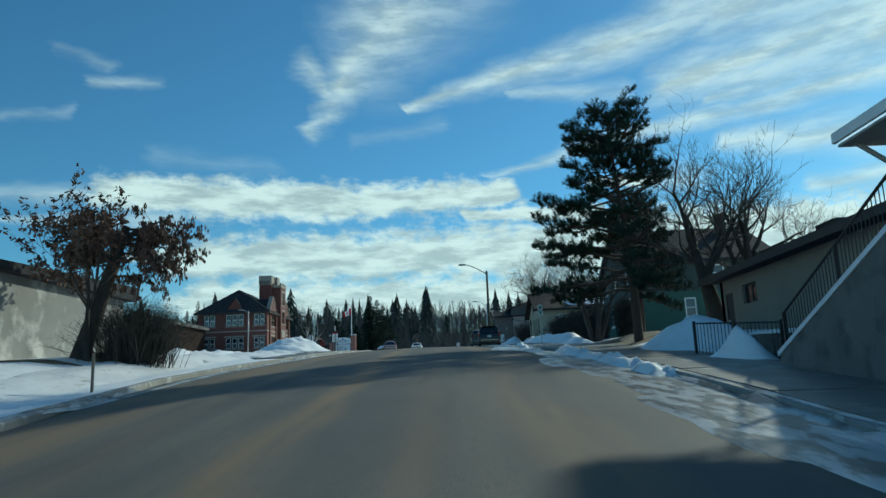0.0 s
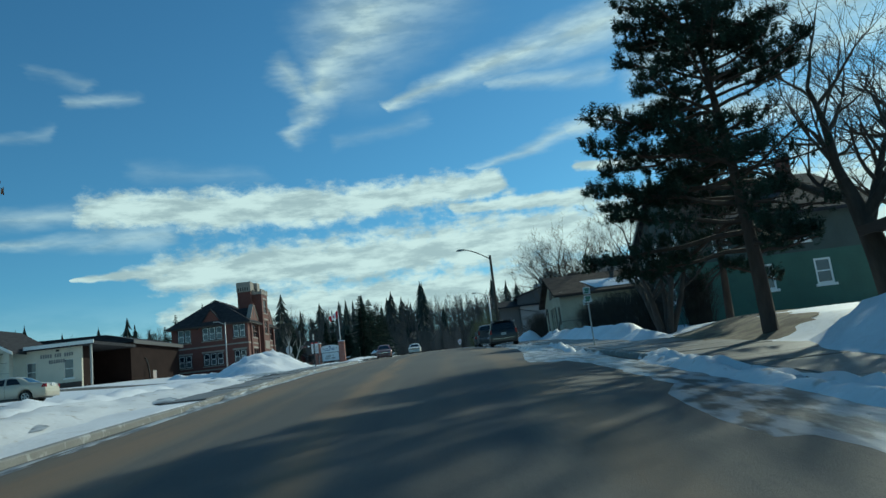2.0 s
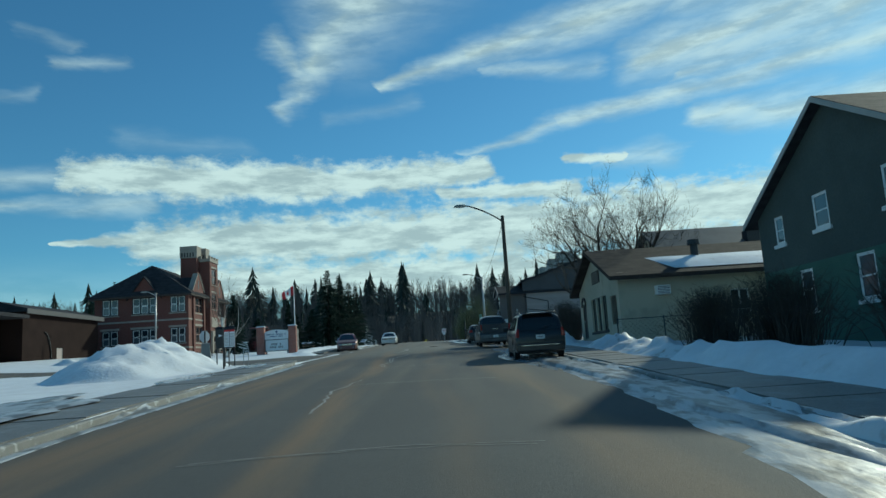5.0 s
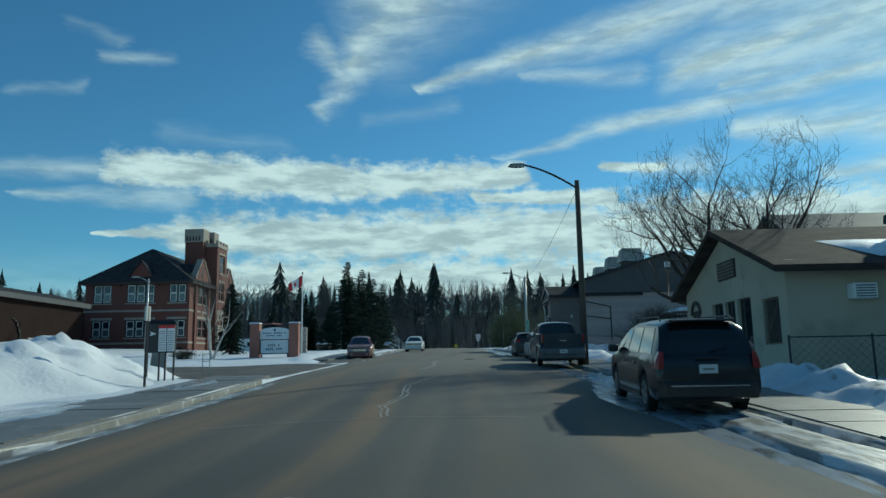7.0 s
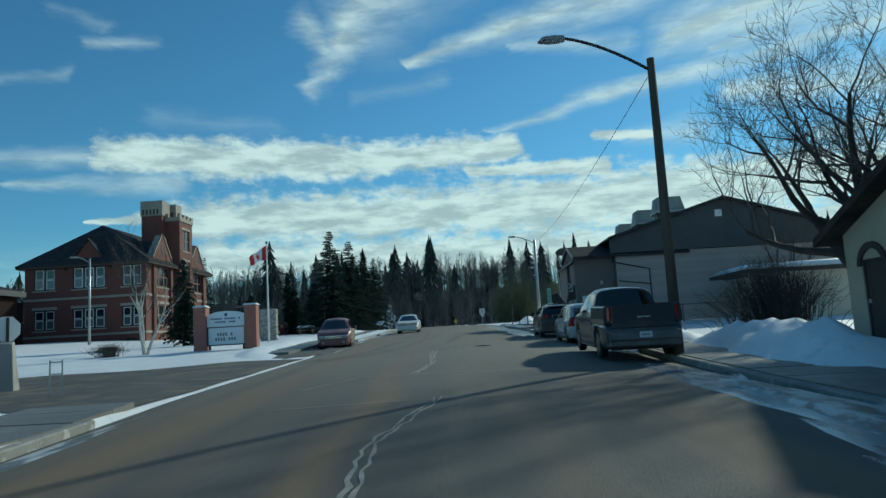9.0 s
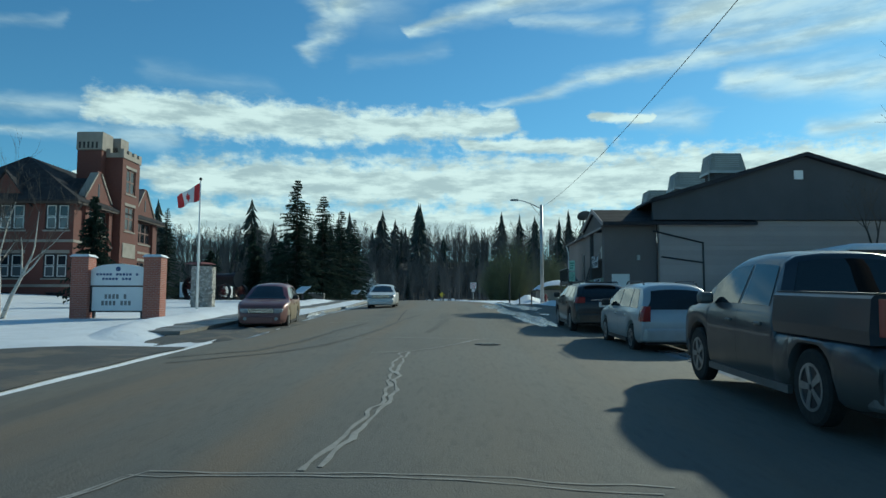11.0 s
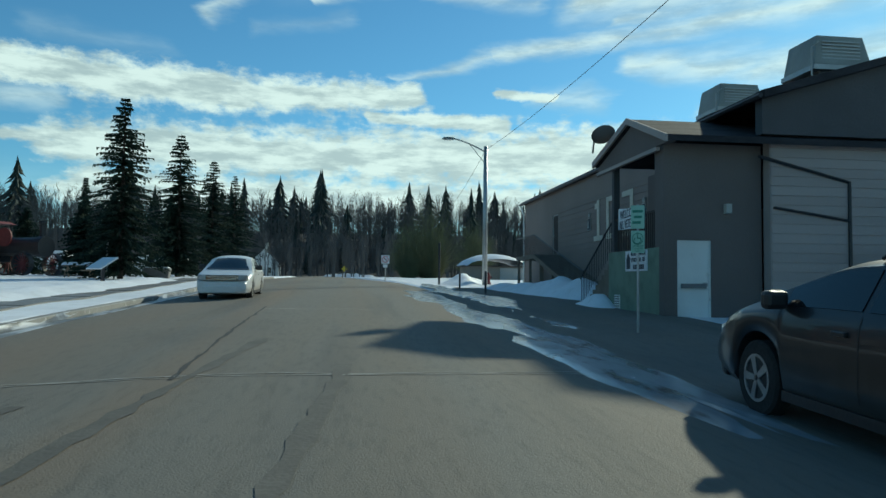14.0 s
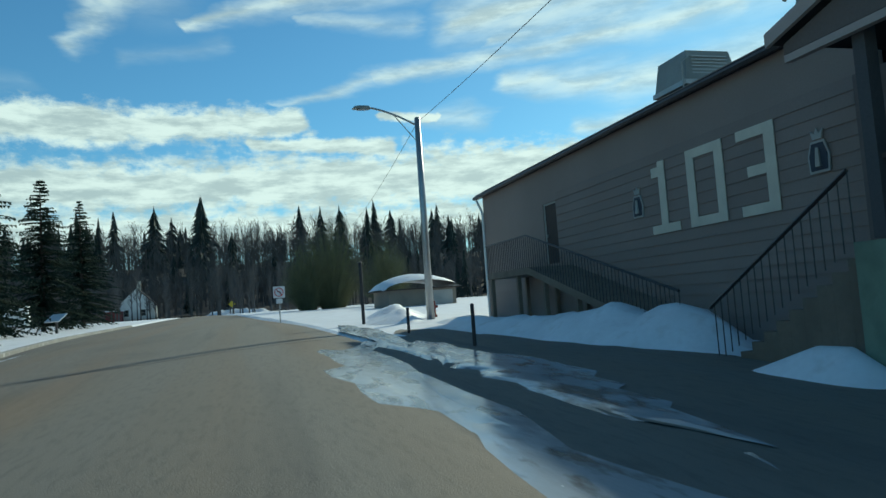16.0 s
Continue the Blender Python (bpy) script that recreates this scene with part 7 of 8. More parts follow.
def wire(name, a, b, sag, label):
    s = thing(name, *a, label=label, category="cable")
    d = Vector(b) - Vector(a)
    part("cable", Mesh().tube([d * u - Vector((0, 0, sag * 4 * u * (1 - u))) for u in np.linspace(0, 1, 20)], [.012] * 20, 4), M_black, s)


wire("overhead_wire", (5.07, 81.2, 11.5), (7.1, 136.15, 13.95), .7, "thin black wire between two lamp poles")
wire("overhead_wire", (7.1, 136.15, 13.95), (11, 200, 15.5), 1.0, "thin black wire running on up the street")


def post(name, x, y, h, r, material, label, category="post", square=False, tag=None):
    s = thing(name, x, y, land(x, y), label=label, category=category)
    part("shaft", Mesh().box(-r, -r, -.3, r, r, h) if square else Mesh().tube([(0, 0, -.3), (0, 0, h)], [r, r], 8), material, s)
    if tag:
        part("tag", Mesh().box(-.03, -tag[0] / 2, h - tag[1], .03, tag[0] / 2, h), M_steel, s)
    else:
        part("cap", Mesh().tube([(0, 0, h), (0, 0, h + .03)], [r * 1.15, r * .6], 8), material, s)
    return s


post("marker_post", -6.4, 21.55, .85, .035, M_wood, "short wooden marker post in the snow")
post("bollard", 4.42, 128.3, .75, .045, M_dark_steel, "thin dark bollard beside the kerb")
post("bollard", 4.72, 122.8, .95, .045, M_dark_steel, "thin dark bollard beside the kerb")
post("sign_pole", 4.3, 136.2, 2.5, .07, M_dark_steel, "stout dark pole at the corner")
post("notice_pole", -9.7, 72.1, 2.45, .04, M_dark_steel, "dark post with a sign seen edge-on", tag=(.3, .45))
post("white_post", -15.2, 137, 2.3, .06, M_white_dark, "pale post on the park lawn")


def hydrant():
    s = thing("fire_hydrant", 7.6, 137.6, land(7.6, 137.6), label="dark red fire hydrant in the snow", category="hydrant")
    part("barrel", Mesh().tube([(0, 0, -.1), (0, 0, .1), (0, 0, .12), (0, 0, .55), (0, 0, .68), (0, 0, .75)], [.17, .17, .12, .12, .10, .03], 12), M_dark_red, s, smooth=True)
    for a in (0, 90, 180):
        part("nozzle", Mesh().tube([(0, 0, 0), (.2, 0, 0)], [.06, .06], 8), M_dark_red, s, at=pose(0, 0, .45, 0, 0, a))


M_dark_red = mat("dark_red_paint", (0.16, 0.03, 0.03), 0.6, vary=0.2, scale=4, bump=0.1)
hydrant()


def text_mesh(body, size, depth=.004):
    c = bpy.data.curves.new("lettering", "FONT")
    c.body, c.size, c.extrude, c.align_x, c.align_y = body, size, depth, "CENTER", "CENTER"
    c.space_character = 1.05
    tmp = new("lettering_source", c)
    dg = bpy.context.evaluated_depsgraph_get()
    me = bpy.data.meshes.new_from_object(tmp.evaluated_get(dg))
    bpy.data.objects.remove(tmp)
    bpy.data.curves.remove(c)
    mb = Mesh()
    mb.v = [tuple(v.co) for v in me.vertices]
    mb.f = [tuple(p.vertices) for p in me.polygons]
    bpy.data.meshes.remove(me)
    return mb


def lettering(body, size, width, at, material, parent, squash=1.0):
    mb = text_mesh(body, size)
    xs = [v[0] for v in mb.v]
    k = width / (max(xs) - min(xs))
    mb.v = [(v[0] * k, v[1] * squash, v[2]) for v in mb.v]
    return part("lettering", mb, material, parent, at=at, fix=False)


def flat_sign(parent, name, x, z, w, h, face, depth=.02):
    return part(name, Mesh().box(x - w / 2, -depth, z - h / 2, x + w / 2, 0, z + h / 2), face, parent, bevel=.006)


UP = Matrix.Rotation(math.pi / 2, 4, "X")       # lettering set upright, read from -y


def parking_sign(name, x, y, h, turn, label, faces, w=.26):
    s = thing(name, x, y, land(x, y), turn, label, "sign")
    part("pole", Mesh().tube([(0, .03, -.3), (0, .03, h)], [.025, .025], 8), M_steel, s)
    for z, hh, m_, ink in faces:
        p = flat_sign(s, "sign_plate", 0, z, w, hh, m_)
        yield_z = z
        if ink == "bars":
            for k in range(3):
                part("text_bar", Mesh().box(-w * .38 + .03 * (k % 2), -.026, yield_z + hh * (.24 - k * .24) - .025, w * .38 - .02 * k, -.0205, yield_z + hh * (.24 - k * .24) + .025), M_green_ink, p)
        if ink == "access":
            part("symbol", Mesh().tube([(-.005, -.024, z + .05 + .075), (-.005, -.024, z + .05 + .02), (.05, -.024, z + .05 + .02), (.07, -.024, z + .05 - .045)], [.012] * 4, 6), M_green_ink, p)
            ring = [(.062 * math.cos(a) - .012, -.024, z + .02 + .062 * math.sin(a)) for a in np.linspace(2.2, 6.1, 12)]
            part("symbol", Mesh().tube(ring, [.009] * 12, 6), M_green_ink, p)
            part("symbol", Mesh().tube([(-.005, -.024, z + .145), (-.005, -.024, z + .165)], [.018, .018], 8), M_green_ink, p)
            part("symbol", Mesh().tube([(.10 * math.cos(a), -.023, z + .06 + .115 * math.sin(a)) for a in np.linspace(0, 2 * math.pi, 24)], [.006] * 24, 5), M_green_ink, p)
            for k, wd in enumerate(("HANDICAP", "PARKING", "ONLY")):
                lettering(wd, .05, .2 if k < 2 else .11, pose(0, -.022, z - .085 - k * .05) @ UP, M_green_ink, p)
    return s


M_green_ink = mat("green_sign_ink", (0.05, 0.22, 0.15), 0.6, vary=0.1, scale=3, bump=0.0)
parking_sign("parking_sign", 4.78, 106.5, 2.55, -25, "two pale green accessible-parking plates on a thin pole", ((2.30, .46, M_green_sign, "bars"), (1.81, .44, M_green_sign, "access")))
parking_sign("parking_sign", 6.25, 43.3, 2.2, 0, "two white parking plates on a thin pole", ((2.0, .26, M_sign_white, "bars"), (1.70, .26, M_sign_white, "bars")))


def turn_sign():
    s = thing("turn_sign", 1.45, 146.6, land(1.45, 146.6), label="white no-turn sign with red ring on a pole", category="sign")
    part("pole", Mesh().tube([(0, .03, -.3), (0, .03, 1.9)], [.03, .03], 8), M_steel, s)
    p = flat_sign(s, "sign_plate", 0, 1.55, .62, .62, M_sign_white)
    part("ring", Mesh().tube([(.22 * math.cos(a), -.03, 1.55 + .22 * math.sin(a)) for a in np.linspace(0, 2 * math.pi, 24)], [.023] * 24, 6), M_red, p)
    part("arrow", Mesh().tube([(.065, -.03, 1.42), (.065, -.03, 1.58), (-.10, -.03, 1.58)], [.026] * 3, 6), M_ink, p)
    part("bar", Mesh().tube([(-.155, -.035, 1.705), (.155, -.035, 1.395)], [.02] * 2, 6), M_red, p)
    flat_sign(s, "tab", 0, 1.07, .33, .25, M_sign_white)


turn_sign()


def stop_sign():
    s = thing("stop_sign", -14.36, 83.7, land(-14.36, 83.7), 55, "bare metal back of an octagonal stop sign", "sign")
    part("pole", Mesh().box(-.035, -.06, -.3, .035, -.012, 2.2), M_black, s)
    oc = [(.375 * math.cos(a) / math.cos(math.pi / 8), 1.85 + .375 * math.sin(a) / math.cos(math.pi / 8)) for a in [math.pi / 8 + k * math.pi / 4 for k in range(8)]]
    part("sign_plate", Mesh().prism(oc, "y", -.01, .01), M_sign_white, s)
    part("sign_face", Mesh().prism(oc, "y", .011, .014), M_red, s)


stop_sign()


# ---- school sign, flag, park things ----
def school_sign():
    s = thing("school_sign", -13.95, 102.5, land(-13.95, 102.5) - .12, 2, "brick-pillared school sign with white lettered panels", "sign")
    h = 2.55
    for x in (-1.42, 1.42):
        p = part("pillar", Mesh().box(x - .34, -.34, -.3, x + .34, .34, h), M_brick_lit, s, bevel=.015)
        part("cap", Mesh().hexa([(x - .4, -.4, h + .001), (x + .4, -.4, h + .001), (x + .4, .4, h + .001), (x - .4, .4, h + .001)], [(x - .3, -.3, h + .1), (x + .3, -.3, h + .1), (x + .3, .3, h + .1), (x - .3, .3, h + .1)]), M_snow, p)
    up = [(-1.07, 1.42), (1.07, 1.42)] + [(1.07 * math.cos(a), 2.0 + .28 * math.sin(a)) for a in np.linspace(0, math.pi, 14)]
    b = part("upper_panel", Mesh().prism(up, "y", -.12, .12), M_sign_white, s)
    part("lower_panel", Mesh().box(-1.0, -.11, .42, 1.0, .11, 1.36), M_sign_white, s)
    fr = Mesh()
    for a, c, d, e in ((-1.07, .36, 1.07, .42), (-1.07, 1.36, 1.07, 1.415), (-1.07, .42, -1.0, 1.36), (1.0, .42, 1.07, 1.36)):
        fr.box(a, -.13, c, d, .13, e)
    part("frame", fr, M_dark_steel, s)
    for z, w, m_ in ((1.86, .86, M_blue_ink), (1.68, .62, M_blue_ink)):
        for k in range(int(w * 2 / .13)):
            if k % 6 != 5:
                part("text_bar", Mesh().box(-w + k * .13, -.128, z - .045, -w + k * .13 + .095, -.1205, z + .045), m_, b)
    part("emblem", Mesh().tube([(0, -.121, 2.08), (0, -.128, 2.08)], [.1, .1], 10), M_blue_ink, b)
    for z, w in ((.98, .5), (.72, .62)):
        for k in range(int(w * 2 / .15)):
            if k % 5 != 4:
                part("text_bar", Mesh().box(-w + k * .15, -.118, z - .09, -w + k * .15 + .10, -.1105, z + .09), M_grey_ink, s)
    for x in (-.95, .95):
        part("leg", Mesh().box(x - .05, -.05, -.3, x + .05, .05, .42), M_dark_steel, s)


school_sign()


def flagpole():
    s = thing("flagpole", -14.18, 111.95, land(-14.18, 111.95), label="tall white flagpole with a red and white maple-leaf flag", category="flagpole")
    h = 11.9 - land(-14.18, 111.95)
    part("pole", Mesh().tube([(0, 0, -.3), (0, 0, h * .5), (0, 0, h)], [.07, .055, .035], 10), M_white, s, smooth=True)
    part("finial", Mesh().tube([(0, 0, h), (0, 0, h + .06), (0, 0, h + .14), (0, 0, h + .18)], [.02, .08, .08, .02], 10), M_black, s, smooth=True)

    def cloth(u0, u1, n=8, lift=0.0):
        rows = []
        for i in range(n + 1):
            u = u0 + (u1 - u0) * i / n
            row = []
            for k in range(9):
                v = k / 8
                x = -u * 1.25 * (1 - .12 * v)
                z = h - .12 - v * .92 * (1 - .35 * u) - u * .75 + .05 * math.sin(u * 9 + v * 3)
                y = .10 * math.sin(u * 8 + v * 2) - lift
                row.append((x - .05, y, z))
            rows.append(row)
        return rows
    fl = part("flag", Mesh().grid(cloth(.25, .75)), M_flag_white, s, "red and white maple-leaf flag", smooth=True, fix=False)
    part("red_band", Mesh().grid(cloth(0, .25)), M_red, fl, smooth=True, fix=False)
    part("red_band", Mesh().grid(cloth(.75, 1.0)), M_red, fl, smooth=True, fix=False)
    lf = Mesh()
    c = cloth(.36, .64, 8, .012)
    pts = [c[i][k] for i, k in ((4, 1), (5, 3), (7, 3), (6, 4), (7, 5), (5, 6), (4, 8), (3, 6), (1, 5), (2, 4), (1, 3), (3, 3))]
    lf.add(pts, [tuple(range(12))])
    part("leaf", lf, M_red, fl, fix=False)


M_flag_white = mat("flag_white", (0.75, 0.75, 0.75), 0.8, vary=0.05, scale=2, bump=0.0)
flagpole()


def cairn():
    s = thing("stone_cairn", -15.25, 115.9, land(-15.25, 115.9) - .1, 8, "square monument of pale mortared field stones", "monument")
    part("core", Mesh().box(-.55, -.5, -.2, .55, .5, 2.45), M_concrete, s)
    rng = random.Random(8)
    for face in range(4):
        w = 1.1 if face % 2 == 0 else 1.0
        z = 0.0
        while z < 2.4:
            hh = rng.uniform(.18, .3)
            u = -w / 2
            while u < w / 2 - .05:
                ww = min(rng.uniform(.2, .42), w / 2 - u)
                d = (.5 if face % 2 == 0 else .55)
                st = Mesh().hexa([(u + .015, -d - rng.uniform(.03, .09), z + .015), (u + ww - .015, -d - rng.uniform(.03, .09), z + .02), (u + ww - .02, -d - rng.uniform(.02, .08), min(2.45, z + hh) - .015), (u + .02, -d - rng.uniform(.02, .08), min(2.45, z + hh) - .015)],
                                 [(u, -d + .02, z), (u + ww, -d + .02, z), (u + ww, -d + .02, min(2.45, z + hh)), (u, -d + .02, min(2.45, z + hh))])
                part("stone", st, M_stone_cairn, s, at=pose(0, 0, 0, 0, 0, 90 * face))
                u += ww
            z += hh


cairn()


def steam_tractor():
    s = thing("steam_tractor", -24.6, 147.2, land(-24.6, 147.2), -24, "black antique steam tractor on display in the park", "tractor")
    s.matrix_basis = s.matrix_basis @ Matrix.Diagonal((1.2, 1.2, 1.2, 1))
    part("boiler", Mesh().tube([(-1.3, 0, 1.7), (1.6, 0, 1.7), (1.62, 0, 1.7), (2.1, 0, 1.7)], [.55, .55, .62, .62], 16), M_black, s, smooth=False)
    part("firebox", Mesh().box(-2.2, -.6, .8, -1.2, .6, 2.3), M_black, s, bevel=.04)
    part("cab", Mesh().box(-2.9, -.8, .9, -2.2, .8, 1.5), M_dark_steel, s, bevel=.03)
    for x in (-2.8, -1.4):
        for y in (-.75, .75):
            part("cab_post", Mesh().tube([(x, y, 1.5), (x, y, 3.1)], [.04, .04], 6), M_black, s)
    part("cab_roof", Mesh().hexa([(-3.0, -.95, 3.1), (-1.2, -.95, 3.1), (-1.2, .95, 3.1), (-3.0, .95, 3.1)], [(-2.8, -.6, 3.25), (-1.4, -.6, 3.25), (-1.4, .6, 3.25), (-2.8, .6, 3.25)]), M_dark_red, s)
    part("stack", Mesh().tube([(1.8, 0, 2.2), (1.8, 0, 3.0), (1.8, 0, 3.05), (1.8, 0, 3.2)], [.16, .16, .25, .25], 12), M_black, s)
    part("flywheel", Mesh().tube([(-.3, -.75, 2.25), (-.3, -.65, 2.25)], [.55, .55], 20), M_dark_red, s)
    for x, r, w in ((-1.9, 1.0, .5), (1.5, .68, .3)):
        for y in (-1.05, 1.05):
            wl = Mesh()
            n = 20
            rows = []
            for k in range(n + 1):
                a = 2 * math.pi * k / n
                rows.append([(math.cos(a) * q, yy, math.sin(a) * q) for q, yy in ((r * .9, -w / 2), (r, -w / 2), (r, w / 2), (r * .9, w / 2), (r * .9, -w / 2))])
            ob = part("wheel", wl.grid(rows), M_black, s, at=pose(x, y, r))
            sp = Mesh()
            for k in range(8):
                a = math.pi * k / 8
                sp.tube([(math.cos(a) * r * .92, 0, math.sin(a) * r * .92), (-math.cos(a) * r * .92, 0, -math.sin(a) * r * .92)], [.035, .035], 5)
            part("spoke", sp, M_dark_red, ob)


steam_tractor()


def lectern(x, y, turn):
    s = thing("info_lectern", x, y, land(x, y), turn, "slanted pale information panel on a dark stand", "sign", group="park panels")
    part("stand", Mesh().box(-.06, -.06, -.2, .06, .06, .85), M_dark_steel, s)
    part("panel", Mesh().hexa([(-.55, -.4, .72), (.55, -.4, .72), (.55, .35, 1.2), (-.55, .35, 1.2)], [(-.55, -.43, .77), (.55, -.43, .77), (.55, .32, 1.25), (-.55, .32, 1.25)]), M_sign_white, s)


lectern(-11.2, 124.4, -40)
lectern(-12.0, 158, -30)


def picnic_table(x, y):
    s = thing("picnic_table", x, y, land(x, y), 10, "picnic table with a slab of snow on top", "table")
    part("tabletop", Mesh().box(-.95, -.4, .70, .95, .4, .76), M_wood, s)
    part("snow", Mesh().hexa([(-.97, -.42, .762), (.97, -.42, .762), (.97, .42, .762), (-.97, .42, .762)], [(-.85, -.3, .95), (.85, -.3, .95), (.85, .3, .95), (-.85, .3, .95)]), M_snow, s)
    for q in (-1, 1):
        part("bench", Mesh().box(-.95, q * .75 - .13, .42, .95, q * .75 + .13, .47), M_wood, s)
        for x2 in (-.7, .7):
            part("leg", Mesh().tube([(x2, q * .7, -.1), (x2, q * .2, .70)], [.05, .05], 4), M_wood, s)


picnic_table(-18.0, 140.5)


def planter(x, y):
    s = thing("stone_planter", x, y, land(x, y), 5, "grey concrete planter box in the park", "planter")
    part("tub", Mesh().hexa([(-.7, -.4, -.1), (.7, -.4, -.1), (.7, .4, -.1), (-.7, .4, -.1)], [(-.8, -.5, .65), (.8, -.5, .65), (.8, .5, .65), (-.8, .5, .65)]), M_concrete_dark, s, bevel=.03)
    part("fill", Mesh().box(-.7, -.4, .651, .7, .4, .72), M_snow, s)


planter(-13.4, 141.0)


def notice_kiosk():
    s = thing("notice_kiosk", -10.3, 74.7, land(-10.3, 74.7) - .02, 8, "black-framed notice board with white timetable panels on legs", "notice board")
    b = part("case", Mesh().box(-.55, -.1, .95, .42, .1, 1.95), M_black, s, bevel=.015)
    part("hood", Mesh().hexa([(-.62, -.16, 1.951), (.48, -.16, 1.951), (.48, .16, 1.951), (-.62, .16, 1.951)], [(-.5, -.05, 2.06), (.36, -.05, 2.06), (.36, .05, 2.06), (-.5, .05, 2.06)]), M_black, s)
    for x0 in (-.12, .16):
        p = part("poster", Mesh().box(x0, -.112, 1.0, x0 + .25, -.1005, 1.88), M_sign_white, s)
        part("header", Mesh().box(x0, -.116, 1.78, x0 + .25, -.1125, 1.88), M_red, p)
        for k in range(9):
            part("text_bar", Mesh().box(x0 + .02, -.115, 1.06 + k * .075, x0 + .22, -.1125, 1.085 + k * .075), M_grey_ink, p)
    part("arrow", Mesh().prism([(-.42, 1.52), (-.2, 1.60), (-.42, 1.68), (-.37, 1.60)], "y", -.108, -.1005), M_sign_white, s)
    for x0 in (-.5, -.1, .1, .38):
        part("leg", Mesh().box(x0 - .025, -.03, -.2, x0 + .025, .03, .95), M_black, s)


notice_kiosk()


def marker_stone():
    s = thing("concrete_marker", -14.15, 83.3, land(-14.15, 83.3) - .05, 10, "tapered pale concrete marker at the corner", "monument")
    part("block", Mesh().hexa([(-.36, -.25, -.2), (.36, -.25, -.2), (.36, .25, -.2), (-.36, .25, -.2)], [(-.26, -.16, 1.45), (.26, -.16, 1.45), (.2, .16, 1.52), (-.2, .16, 1.52)]), M_concrete, s, bevel=.03)


marker_stone()


def small_stand():
    s = thing("pipe_stand", -10.8, 80.2, land(-10.8, 80.2), 20, "low pipe stand at the pavement's end", "stand")
    for x in (-.14, .14):
        part("leg", Mesh().tube([(x, 0, -.2), (x, 0, .95)], [.02, .02], 6), M_steel, s)
    part("crossbar", Mesh().tube([(-.14, 0, .6), (.14, 0, .6)], [.015, .015], 6), M_steel, s)
    part("crossbar", Mesh().tube([(-.14, 0, .9), (.14, 0, .9)], [.015, .015], 6), M_steel, s)


small_stand()


# ---- hall's lettering and banners, in the hall's own frame ----
def hall_signs():
    hall = bpy.data.objects["veterans_hall"]
    B = pose(-10.3, -110, -4.8)
    X = 9.795
    xf = X - .05

    def board(boxes, name):
        for y0, z0, y1, z1 in boxes:
            part(name, Mesh().box(xf, y0, z0, X - .03, y1, z1), M_digit, hall, "cream painted numeral boards", at=B)
    t, b = 9.25, 7.55
    one = [(121.770, b + .2, 122.040, t), (122.041, t - .35, 122.320, t - .12), (121.320, b, 122.440, b + .2)]
    zero = [(119.670, b, 119.940, t), (120.650, b, 120.920, t), (119.941, t - .2, 120.649, t), (119.941, b, 120.649, b + .2)]
    three = [(118.170, b, 118.450, t), (118.451, t - .2, 119.220, t), (118.451, (b + t) / 2 - .1, 118.970, (b + t) / 2 + .1), (118.451, b, 119.220, b + .2)]
    for d in (one, zero, three):
        board(d, "numeral")
    for y in (123.02, 117.17):
        sh = [(y - .22, 8.05), (y + .22, 8.05), (y + .24, 8.35), (y + .15, 8.6), (y - .15, 8.6), (y - .24, 8.35)]
        q = part("crest", Mesh().prism(sh, "x", X - .06, X - .03), M_white_dark, hall, "dark crest with pale outline and crown", at=B)
        part("crest_field", Mesh().prism([(y + (u - y) * .84, 8.32 + (v - 8.32) * .86) for u, v in sh], "x", X - .066, X - .061), M_ink, q)
        part("crest_mark", Mesh().tube([(X - .068, y, 8.15), (X - .068, y, 8.48)], [.07, .04], 5), M_white_dark, q)
        part("crown", Mesh().prism([(y - .10, 8.63), (y + .10, 8.63), (y + .14, 8.79), (y + .05, 8.72), (y, 8.83), (y - .05, 8.72), (y - .14, 8.79)], "x", X - .06, X - .03), M_white_dark, q)
    M = Matrix.Rotation(-math.pi / 2, 4, "Z") @ UP      # lettering read from the street
    ban = part("banner", Mesh().hexa([(7.41, 111.95, 7.27), (7.41, 113.5, 7.32), (7.41, 113.5, 7.95), (7.41, 111.95, 7.83)], [(7.395, 111.95, 7.27), (7.395, 113.5, 7.32), (7.395, 113.5, 7.95), (7.395, 111.95, 7.83)]), M_sign_white, hall, "white cloth banner with dark lettering", at=B)
    tilt = Matrix.Rotation(radians(-2), 4, "X")
    for body, z, wd in (("WELCOME!", 7.74, 1.25), ("ALL VETERANS", 7.45, 1.38)):
        lettering(body, .3, wd, Matrix.Translation((7.39, 112.72, z)) @ tilt @ M, M_ink, ban, 1.15)
    pl = part("name_board", Mesh().box(7.395, 111.45, 6.08, 7.425, 112.96, 6.66), M_sign_white, hall, "white name board with a crest", at=B)
    for body, z, wd in (("ROYAL CANADIAN", 6.56, 1.0), ("LEGION BR. 103", 6.39, .95)):
        lettering(body, .16, wd, Matrix.Translation((7.39, 112.03, z)) @ M, M_ink, pl, 1.1)
    for k in range(7):
        if k != 3:
            part("text_bar", Mesh().box(7.388, 111.64 + k * .11, 6.13, 7.394, 111.72 + k * .11, 6.26), M_ink, pl)
    part("crest_mark", Mesh().prism([(112.6, 6.15), (112.86, 6.15), (112.86, 6.45), (112.73, 6.6), (112.6, 6.45)], "x", 7.388, 7.394), M_ink, pl)
    bl = part("wall_lamp", Mesh().box(9.05, 110.3, 7.55, 9.2, 110.449, 7.8), M_white_dark, hall, "small wall lamp", at=B)


hall_signs()


